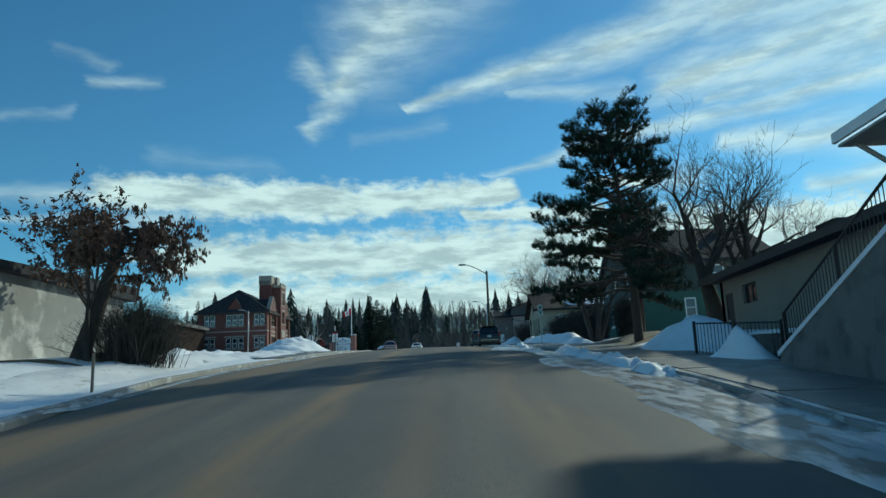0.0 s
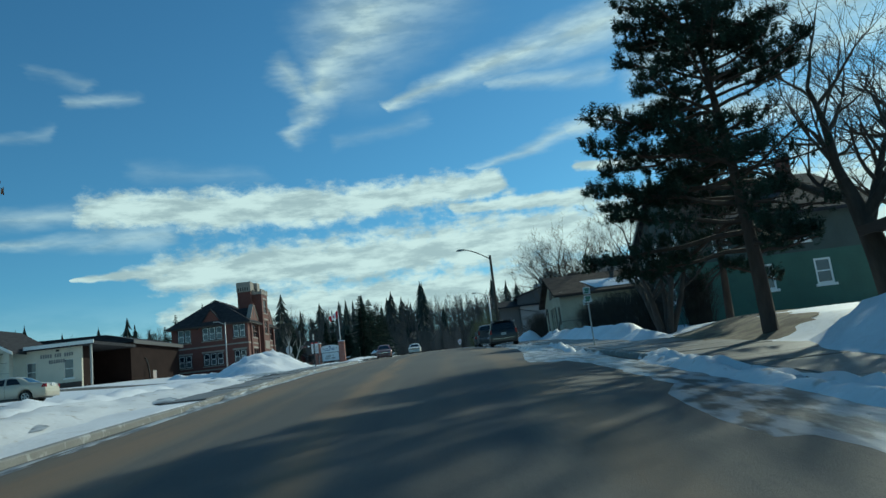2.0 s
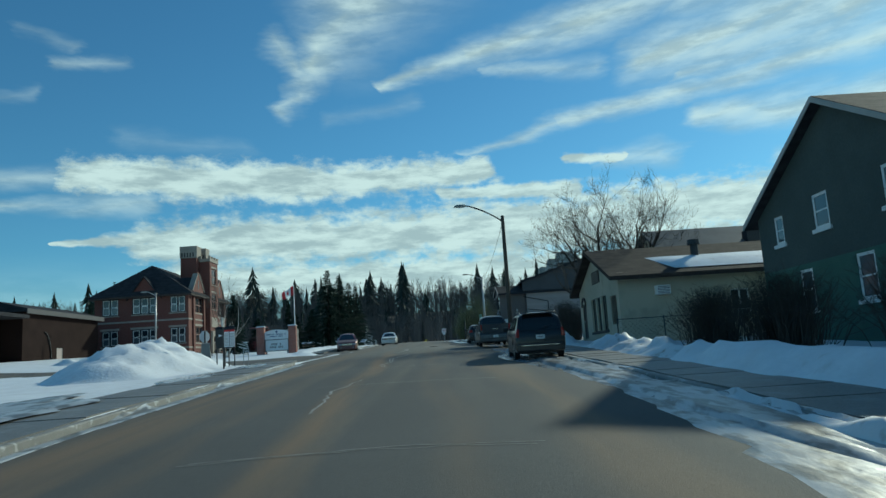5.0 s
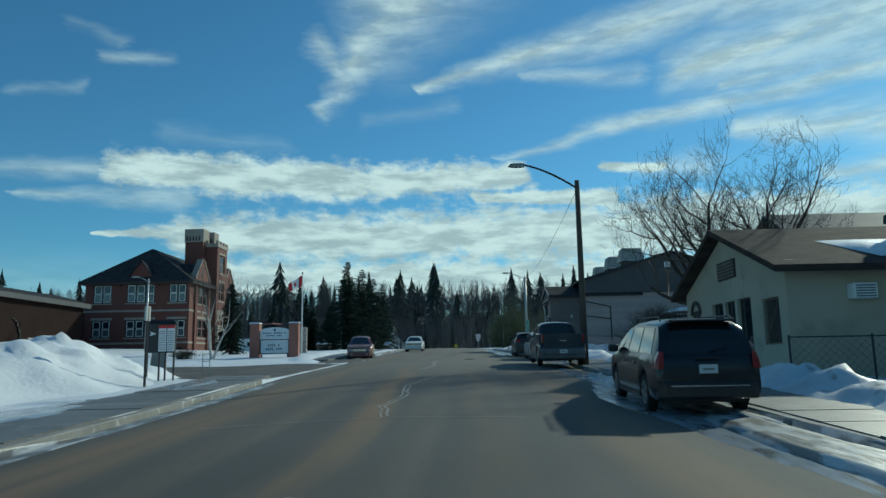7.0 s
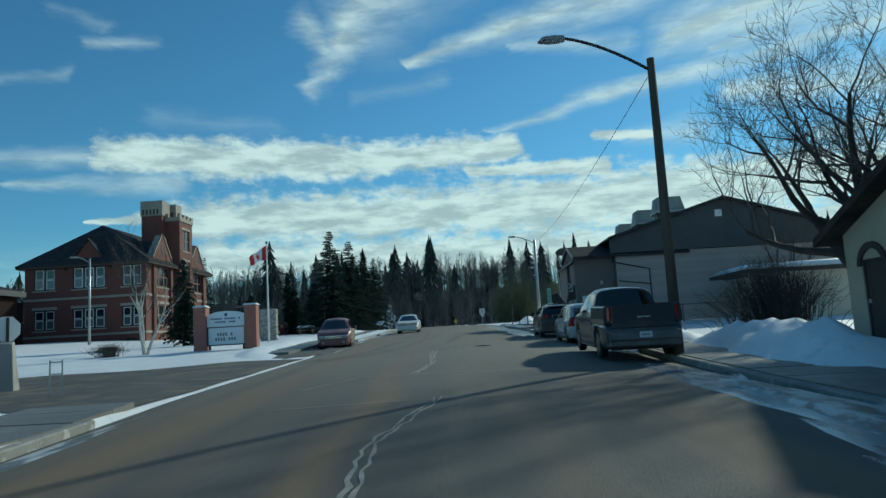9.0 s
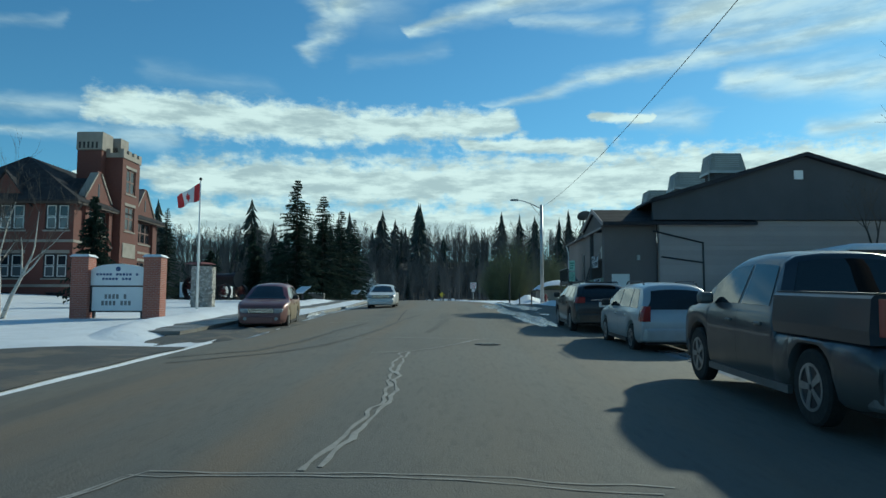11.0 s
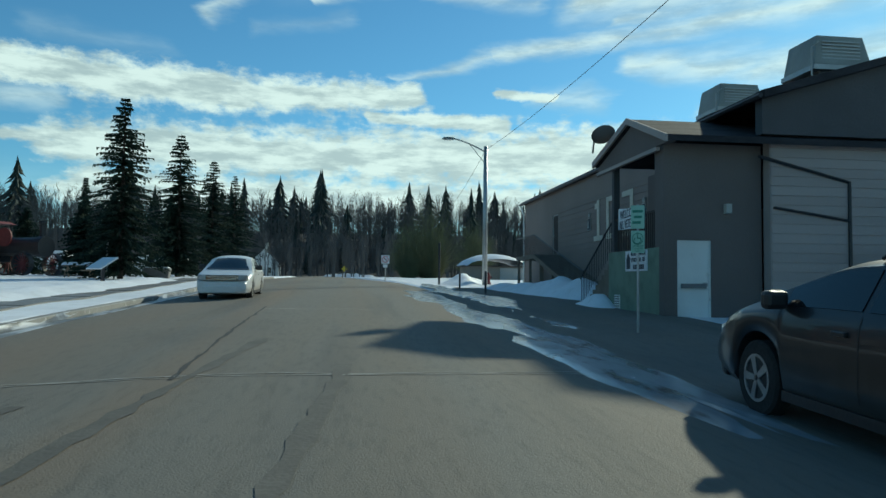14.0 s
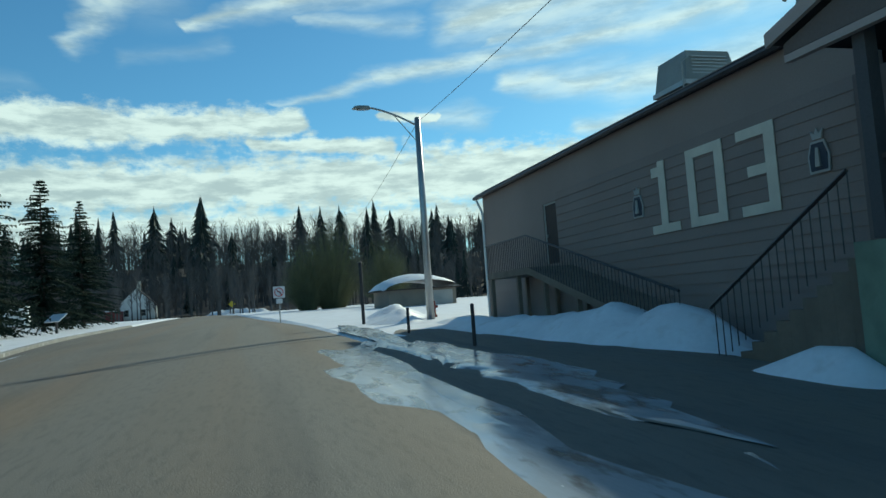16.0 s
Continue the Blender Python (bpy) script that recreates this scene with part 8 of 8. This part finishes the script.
# ---- things past the hall ----
def far_shed():
    s = thing("snowy_shed", 12.9, 165, land(12.9, 165) - .2, 4, "low pale shed under a thick cap of snow", "shed")
    part("wall", Mesh().box(-2.4, -1.5, -.3, 3.3, 3.5, 1.5), M_stair_wall, s)
    part("garage_door", Mesh().box(.6, -1.53, .05, 3.0, -1.502, 1.35), M_white_dark, s)
    rows = []
    for i in range(13):
        u = i / 12
        rows.append([(-2.9 + 6.6 * u, -1.9 + 6 * k / 6, 1.5 + (.12 if 0 < k < 6 else 0) + 1.25 * math.sin(u * math.pi) ** .55 * (.6 + .4 * math.sin(k / 6 * math.pi))) for k in range(7)])
    part("roof_snow", Mesh().grid(rows), M_snow, s, "domed snow on the roof", smooth=True, fix=False)
    part("roof", Mesh().box(-2.85, -1.85, 1.501, 3.65, 4.0, 1.58), M_brown, s)


far_shed()


def white_house():
    s = thing("white_house", -23.5, 277, land(-23.5, 277) - .3, 3, "white two-storey house with dark gabled roof", "house")
    w = Mesh()
    hs = [(-2.6, -1.6, 1.2, 2.6), (.8, 1.8, 1.2, 2.6), (-1.2, -.4, 4.2, 5.4)]
    wall(w, "S", -3, -3.6, 3.6, -.5, 3.9, hs[:2])
    wall(w, "E", 3.6, -2.7, 6, -.5, 3.9)
    w.prism([(-3.6, 3.9), (3.6, 3.9), (0, 7.3)], "y", -3, -2.7)
    part("wall", w, M_white, s)
    for h in hs[:2]:
        window(s, "S", -3, h, 1, 2, M_white_dark, M_glass)
    r = Mesh()
    gable_roof(r, "y", -3, 6, -3.6, 3.6, 3.9, 3.45, .4, .3, .2)
    part("roof", r, M_shingle, s)
    part("chimney", Mesh().box(-.2, 2, 6.5, .6, 2.8, 8.9), M_cream, s)
    part("porch", Mesh().box(-6.2, -7.5, -.5, -2.5, -4.5, 2.4), M_dark_red, s, "dark red lean-to porch")
    part("porch_roof", Mesh().box(-6.5, -7.8, 2.401, -2.2, -4.2, 2.6), M_snow, s)


white_house()


def trailer(x, y, turn):
    s = thing("white_trailer", x, y, land(x, y) - .05, turn, "long white trailer parked among spruces", "trailer", group="trailers in the park")
    part("box", Mesh().box(-4, -1.2, .5, 4, 1.2, 2.9), M_white, s, bevel=.08)
    part("window", Mesh().box(-2, -1.22, 1.4, -.6, -1.201, 2.2), M_glass, s)
    for q in (-1.2, .2):
        part("wheel", Mesh().tube([(q, -1.15, .35), (q, -.85, .35)], [.35, .35], 14), M_rubber, s)


trailer(-30, 205, 8)
trailer(-40, 188, -12)

s = thing("warning_sign", -3.5, 268, road_z(268) + 13 * 0, label="yellow diamond warning sign on a post", category="sign")
part("pole", Mesh().tube([(0, 0, -.3), (0, 0, 2.2)], [.05, .05], 6), M_steel, s)
part("sign_plate", Mesh().prism([(0, 1.4), (.75, 2.1), (0, 2.8), (-.75, 2.1)], "y", -.06, -.03), M_yellow, s)

# ---- shrubs ----
brush("dark_shrub", -8.6, 28.6, land(-8.6, 28.6), 1.5, 1.5, 2.3, 3, "dense dark leafless shrub beside the shed", count=700)
brush("grass_tuft", -9.6, 29.8, land(-9.6, 29.8), 1.6, 1.0, 1.5, 4, "pale dry shrub in the snow", M_twig, 300)
for i, (x, y, rx, ry, h) in enumerate(((10.6, 51.5, 1.3, 1.1, 2.7), (10.4, 57.5, 1.4, 1.6, 2.4), (9.9, 61.5, 1.2, 1.8, 2.2), (11.9, 48.5, .8, .8, 2.6))):
    brush("hedge_shrub", x, y, land(x, y), rx, ry, h, 20 + i, "tangled leafless hedge shrub in front of the house", count=620)
brush("red_stem_shrub", 9.2, 84.8, land(9.2, 84.8), 1.7, 1.3, 2.7, 31, "reddish leafless shrub behind a snow bank", M_twig, 650)
brush("low_shrub", -20.2, 101.5, land(-20.2, 101.5), .9, .7, .6, 33, "low dark shrub on the school lawn", count=200)
for i, (x, y, r, h) in enumerate(((6.4, 190, 3.4, 8.5), (9.4, 191, 5.0, 11.5), (15.0, 187, 3.4, 8.5))):
    brush("far_willow", x, y, land(x, y), r, r, h, 50 + i, "rounded olive willow at the bend", M_willow, 1500, dome=True)


# ---- wire fences ----
def wire_fence(name, pts, h, label, cell=.22):
    s = thing(name, pts[0][0], pts[0][1], land(*pts[0]), label=label, category="fence")
    ox, oy, oz = pts[0][0], pts[0][1], land(*pts[0])
    for (ax, ay), (bx, by) in zip(pts, pts[1:]):
        ln = math.hypot(bx - ax, by - ay)
        za, zb_ = land(ax, ay) - oz, land(bx, by) - oz

        def at(u, z):
            return (ax - ox + (bx - ax) * u, ay - oy + (by - ay) * u, za + (zb_ - za) * u + z)
        n = max(1, round(ln / 2.4))
        for k in range(n + 1):
            part("post", Mesh().tube([at(k / n, -.3), at(k / n, h + .06)], [.03, .03], 6), M_dark_steel, s)
        part("top_rail", Mesh().tube([at(0, h), at(1, h)], [.02, .02], 6), M_dark_steel, s)
        mesh = Mesh()
        m_ = int(ln / cell)
        for k in range(-int(h / cell), m_ + 1):
            for sg in (1, -1):
                u0, u1 = k * cell, k * cell + h
                z0, z1 = (0, h) if sg > 0 else (h, 0)
                a, b = max(0, u0), min(ln, u1)
                if b - a < .02:
                    continue
                mesh.tube([at(a / ln, z0 + (z1 - z0) * (a - u0) / h), at(b / ln, z0 + (z1 - z0) * (b - u0) / h)], [.004, .004], 3, cap=False)
        part("chain_link", mesh, M_dark_steel, s, fix=False)


wire_fence("wire_fence", [(8.9, 70.4), (13, 69.7), (19, 68.8)], 1.15, "dark wire fence beside the bungalow")
wire_fence("wire_fence", [(7.4, 96.5), (12.5, 97.2)], 1.2, "wire fence beside a snowy yard")


def low_rail():
    s = thing("pipe_rail", 8.0, 88.6, land(8, 88.6), label="low bent pipe rail in the snow", category="rail")
    part("pipe", Mesh().tube([(-.5, 0, -.2), (-.5, 0, .55), (-.35, 0, .65), (.7, .3, .65), (.8, .3, .55), (.8, .3, -.2)], [.025] * 6, 6), M_steel, s)


low_rail()


def shop_front():
    """The pale lean-to beside the hall, behind the yard."""
    s = thing("lean_to", 17.2, 104.5, land(17, 104) - .1, label="pale lean-to with snow on its flat roof", category="shed")
    part("wall", Mesh().box(-.5, -1.0, -.3, 6, 3.5, 2.7), M_cream, s)
    part("door", Mesh().box(.2, -1.05, .05, 1.2, -1.002, 2.1), M_white, s)
    part("roof", Mesh().box(-2.0, -1.8, 2.701, 6.4, 3.8, 2.9), M_brown, s)
    part("roof_snow", Mesh().hexa([(-1.95, -1.75, 2.902), (6.3, -1.75, 2.902), (6.3, 3.7, 2.902), (-1.95, 3.7, 2.902)], [(-1.6, -1.3, 3.2), (6.0, -1.4, 3.3), (6.0, 3.3, 3.3), (-1.6, 3.2, 3.2)]), M_snow, s, smooth=True)
    for k in range(16):
        x = -1.9 + k * .22
        part("icicle", Mesh().tube([(x, -1.8, 2.7), (x, -1.8, 2.7 - .12 - .2 * ((k * 37) % 10) / 10)], [.02, .003], 4), M_ice_clear, s)


M_ice_clear = mat("icicle", (0.75, 0.78, 0.8), 0.15, vary=0.05, scale=3, bump=0.0)
shop_front()


# ---- snow banks ----
ridge("snow_bank", [(-8.2, 12), (-8.0, 20), (-8.4, 28), (-8.8, 36), (-8.6, 44), (-8.8, 52)], [2.5, 2.6, 2.8, 3.0, 3.2, 2.6], [.15, .15, .2, .3, .3, .2], M_old_snow, "ploughed snow bank along the street", land, 1)
ridge("snow_bank", [(-9.6, 33), (-10.2, 37), (-10.6, 42), (-10.8, 47)], [2.2, 2.6, 2.6, 2.0], [.2, .4, .45, .3], M_snow, "lumpy snow bank on the verge", land, 2)
ridge("snow_pile", [(-12.6, 65.0), (-13.3, 69.5), (-13.7, 73.5), (-13.0, 77.5)], [3.5, 7.2, 7.8, 4.0], [.4, 1.35, 1.5, .7], M_snow, "large ploughed snow pile beside the pavement", land, 3, .16, 30, .3)
ridge("snow_pile", [(-12.0, 75.5), (-11.8, 79)], [2.6, 2.0], [.45, .4], M_snow, "small heap of snow at the corner", land, 4)
ridge("snow_pile", [(9.6, 27.6), (9.8, 30.5), (10.4, 33.5)], [3.0, 3.6, 2.6], [.75, .85, .4], M_snow, "heap of snow behind the railing", land, 5, .25, 18)
ridge("snow_bank", [(8.2, 41.5), (8.2, 46), (7.9, 52), (7.8, 58)], [1.6, 2.0, 2.2, 2.0], [.3, .45, .55, .5], M_snow, "snow bank behind the pavement", land, 6)
ridge("snow_bank", [(7.7, 57), (7.9, 62), (8.0, 67), (8.3, 71.5)], [2.0, 2.2, 2.4, 2.0], [.32, .4, .42, .4], M_old_snow, "chunky old snow bank behind the pavement", land, 7, .55, 18, .3)
ridge("snow_bank", [(7.2, 75.6), (7.3, 78), (7.6, 82), (7.4, 86)], [2.2, 2.6, 2.4, 2.0], [.6, .8, .7, .5], M_snow, "snow bank in front of a shrub", land, 8, .3)
ridge("snow_bank", [(7.0, 86), (7.2, 92), (7.6, 100)], [2.0, 2.4, 2.4], [.35, .4, .3], M_snow, "low snow bank beside the yard", land, 9)
ridge("snow_pile", [(7.4, 107.6), (9.5, 107.8), (12.5, 107.9)], [1.8, 2.4, 2.2], [.4, .6, .5], M_snow, "snow heap in front of the hall", land, 10)
ridge("snow_pile", [(8.1, 117.6), (7.8, 120.5), (7.4, 124), (7.3, 129), (7.4, 134)], [1.6, 2.4, 2.6, 2.4, 2.0], [.5, .8, .5, .32, .22], M_snow, "snow bank along the hall's side wall", land, 11, .22, 18)
ridge("snow_pile", [(6.85, 113.4), (6.75, 116.0)], [1.1, 1.1], [.5, .5], M_snow, "small heap of snow at the porch", land, 12, .2)
ridge("snow_bank", [(5.2, 134), (6.2, 139), (7.5, 146)], [2.5, 3, 3], [.35, .5, .4], M_snow, "snow bank at the corner", land, 13)
ridge("snow_bank", [(-9.6, 93), (-10.6, 98), (-11, 106), (-11, 120), (-11.6, 135)], [2.0, 3, 3, 3, 3], [.2, .28, .3, .28, .25], M_snow, "smooth snow edge of the school lawn", land, 14, .2)
ridge("snow_bank", [(-22, 95.5), (-26, 97), (-32, 99)], [2.0, 2.5, 2.5], [.35, .5, .4], M_snow, "snow bank along the side street", land, 15)
ridge("snow_bank", [(4.0, 268), (-2, 272), (-9, 274)], [4, 5, 5], [.6, .9, .8], M_snow, "snow bank at the bend", land, 16)

ridge("snow_pile", [(8.7, 24.6), (9.35, 22.5)], [.9, 1.1], [.9, 1.0], M_snow, "heap of snow against the railing", land, 17, .25)

# slush and ice on the street
for i, (y0, y1, wd) in enumerate(((9, 22, 1.7), (20, 36, 1.9), (34, 52, 1.9), (50, 62, 1.2))):
    xm = kerb_right((y0 + y1) / 2)
    blob("slush", xm - wd * .42, (y0 + y1) / 2, wd * .62, (y1 - y0) / 2, M_slush, "grey slush spread along the kerb", "slush", street, .02, 1.2, 40 + i, .5)
for i, (y0, y1, wd) in enumerate(((44, 56, .6), (53, 64, .65), (61, 76, .45))):
    xm = kerb_right((y0 + y1) / 2)
    blob("gutter_ice", xm - wd * .95, (y0 + y1) / 2, wd, (y1 - y0) / 2, M_slush, "refrozen slush that fills the gutter", "ice", street, .10, 2.4, 160 + i, .35)
for i, (y0, y1, wd) in enumerate(((20, 29, .7), (27, 36, .8), (42, 50, .5))):
    xm = kerb_right((y0 + y1) / 2)
    ridge("slush_ridge", [(xm - .1, y0), (xm - .2, (y0 + y1) / 2), (xm - .15, y1)], [wd, wd * 1.3, wd], [.16, .22, .14], M_old_snow, "low ridge of dirty refrozen slush", street, 60 + i, .7, 12, .25)
for i, (y0, y1, x, wd) in enumerate(((58, 71, 3.9, .8), (70, 80, 4.2, .55), (84, 92, 4.6, .7), (98, 108, 2.6, .5), (104, 117, 2.75, .9), (112, 126.5, 3.0, 1.7), (124, 136, 3.4, .5))):
    blob("ice_sheet", x, (y0 + y1) / 2, wd, (y1 - y0) / 2, M_ice, "thin grey ice on the street's edge", "ice", street if y1 < 100 else (lambda a, b: street(a, b) if a < kerb_right(b) - .02 else land(a, b) + .045), .018, 1.0, 70 + i, .5)
for i, (y0, y1) in enumerate(((14, 30), (28, 46), (44, 60), (58, 74), (96, 112), (110, 132))):
    xm = kerb_left((y0 + y1) / 2)
    blob("ice_strip", xm + .2, (y0 + y1) / 2, .22, (y1 - y0) / 2, M_slush, "strip of dirty ice along the gutter", "ice", street, .018, 1.4, 90 + i, .6)

for i, (x, y, rx, ry) in enumerate(((-9.2, 33, 1.5, 4), (-9.6, 42, 1.8, 5), (-9.0, 52, 1.4, 6))):
    blob("slush", x, y, rx, ry, M_slush, "rutted grey slush on the verge", "slush", lambda a, b: land(a, b) + .06, .05, 4, 140 + i, .6)

blob("verge", -7.9, 99.5, 1.7, 6.5, M_side_road, "worn dirty asphalt where the kerb is dropped", "pavement", lambda a, b: street(a, b) if a > kerb_left(b) else land(a, b), .05, 0, 150, .25, "structure")

# bare ground
# dark brown sheet laid over the snow beneath the far trees
rows = []
for y in np.arange(272, 460, 8.0):
    rows.append([(x, y, land(x, y) + .25) for x in np.arange(-420, 421, 20.0)])
tagged(part("forest_floor", Mesh().grid(rows), M_wood_floor, smooth=True, fix=False), "dark brown ground under the far wood", "ground", kind="structure")
for i, (x, y, rx, ry) in enumerate(((9.6, 38.6, 1.6, 3.4), (10.8, 42.0, 2.0, 1.6), (-9.6, 29.4, 1.2, 1.3), (-11.6, 26.2, 2.0, .9))):
    blob("bare_lawn", x, y, rx, ry, M_dirt, "patch of thawed brown lawn", "lawn", land, .03, 0, 110 + i, .5)
blob("apron", 5.0, 113, 2.6, 17, M_road, "worn asphalt apron before the hall", "pavement", land, .03, 1.0, 120, .15, "structure")
blob("drive", 9.5, 21.5, 3.0, 4.2, M_concrete, "worn concrete yard at the stairs", "pavement", land, .02, 0, 121, .2, "structure")
for i, (x, y, rx, ry) in enumerate(((-8.6, 64, .7, 3), (-8.3, 72, .6, 2.2))):
    blob("puddle_ice", x, y, rx, ry, M_ice, "thin ice over the wet pavement", "ice", land, .05, 3, 125 + i, .5)


# ---- marks on the street ----
def ribbon(name, pts, w, material, label, lift=.006, wob=.06, seed=0):
    P = [Vector((a, b, 0)) for a, b in pts]
    mb = Mesh()
    rows = []
    for (a, b) in zip(P, P[1:]):
        n = max(2, int((b - a).length / .25))
        d = (b - a).normalized()
        nx = Vector((-d.y, d.x, 0))
        for k in range(n + (b is P[-1])):
            p = a.lerp(b, k / n)
            p = p + nx * wob * noise.noise((p.x * 2, p.y * 2, seed))
            ww = max(.012, w * (1 + .9 * noise.noise((p.x * 3, p.y * 3, seed + 5)) + .7 * noise.noise((p.x * 9, p.y * 9, seed + 7))))
            rows.append([(q.x, q.y, street(q.x, q.y) + lift) for q in (p - nx * ww / 2, p + nx * ww / 2)])
    tagged(part(name, mb.grid(rows), material, fix=False), label, "road marking", kind="structure")


cracks = [
    ([(-2.46, 55.4), (-.5, 55.4), (2.0, 55.2)], .08),     ([(-2.4, 46), (0, 46.2), (1.8, 46)], .07), ([(-4.3, 62.3), (-3.0, 62.5), (-1.35, 63.0), (1.1, 62.75)], .07), ([(-1.35, 63.1), (-1.58, 65), (-1.35, 67.2), (-1.5, 69.3), (-1.55, 70.7), (-.9, 74.8)], .14),
    ([(-3.9, 74.4), (-.75, 74.6), (.5, 74.5)], .07), ([(-3.9, 77.5), (-3.0, 79.6), (-.8, 79.5), (.9, 79.2)], .08), ([(-1.7, 79.7), (-1.4, 83.2), (-1.6, 86.5), (-1.6, 89.1)], .17),
    ([(-2.25, 89.1), (-1.6, 89.2), (-.9, 90.2), (0, 92.6)], .14), ([(-3.6, 93.1), (-2.25, 93.15), (.8, 92.5)], .11), ([(-5.3, 100.6), (-2.2, 101.3), (-.75, 101.25), (2.6, 101.5)], .11), ([(-3.0, 111.2), (0, 111)], .09),
    ([(-1.6, 50), (-1.8, 54), (-1.5, 57)], .1),
]
for i, (pts, w) in enumerate(cracks):
    for off in ((-.06, .05) if w > .12 or i % 4 == 1 else (0,)):
        ribbon("crack_seal", [(a + off, b + off) for a, b in pts], w * (.3 if off else .5), M_seal, "pale gritty seam over a crack", seed=i + 17 * (off > 0), wob=.1)
for i, (pts, w) in enumerate((([(-5.8, 122), (-2.5, 124.1), (1.9, 128.9)], .06), ([(-2.65, 101), (-2.8, 104.5), (-3.0, 112)], .05))):
    ribbon("tar_seam", pts, w, M_tar, "dark tar seam across the street", seed=30 + i)
TRACKS = ([(-6.2, 88.0), (-4.5, 89.3), (-3.7, 90.9), (-3.3, 93), (-2.95, 95.9), (-2.6, 100.2), (-2.1, 104.7)], [(-6.6, 89.2), (-5.0, 90.1), (-4.5, 92.2), (-4.2, 96.4), (-3.65, 99.8)], [(-1.35, 95), (-1.02, 99.2), (-.8, 102)])
for i, pts in enumerate(TRACKS):
    ribbon("tyre_track", pts, .17, M_track, "faint dark curving tyre track", seed=40 + i, wob=.03)


def manhole():
    s = thing("manhole_cover", .2, 91.1, street(.2, 91.1) + .004, label="round cast-iron manhole cover in the street", category="manhole")
    part("rim", Mesh().tube([(0, 0, -.05), (0, 0, .008)], [.31, .31], 28), M_track, s)
    c = part("cover", Mesh().tube([(0, 0, -.05), (0, 0, .014)], [.26, .26], 28), M_dark_steel, s)
    for k in range(5):
        part("groove", Mesh().box(-.17, -.18 + k * .08, .0145, .17, -.15 + k * .08, .018), M_seal, c)


manhole()
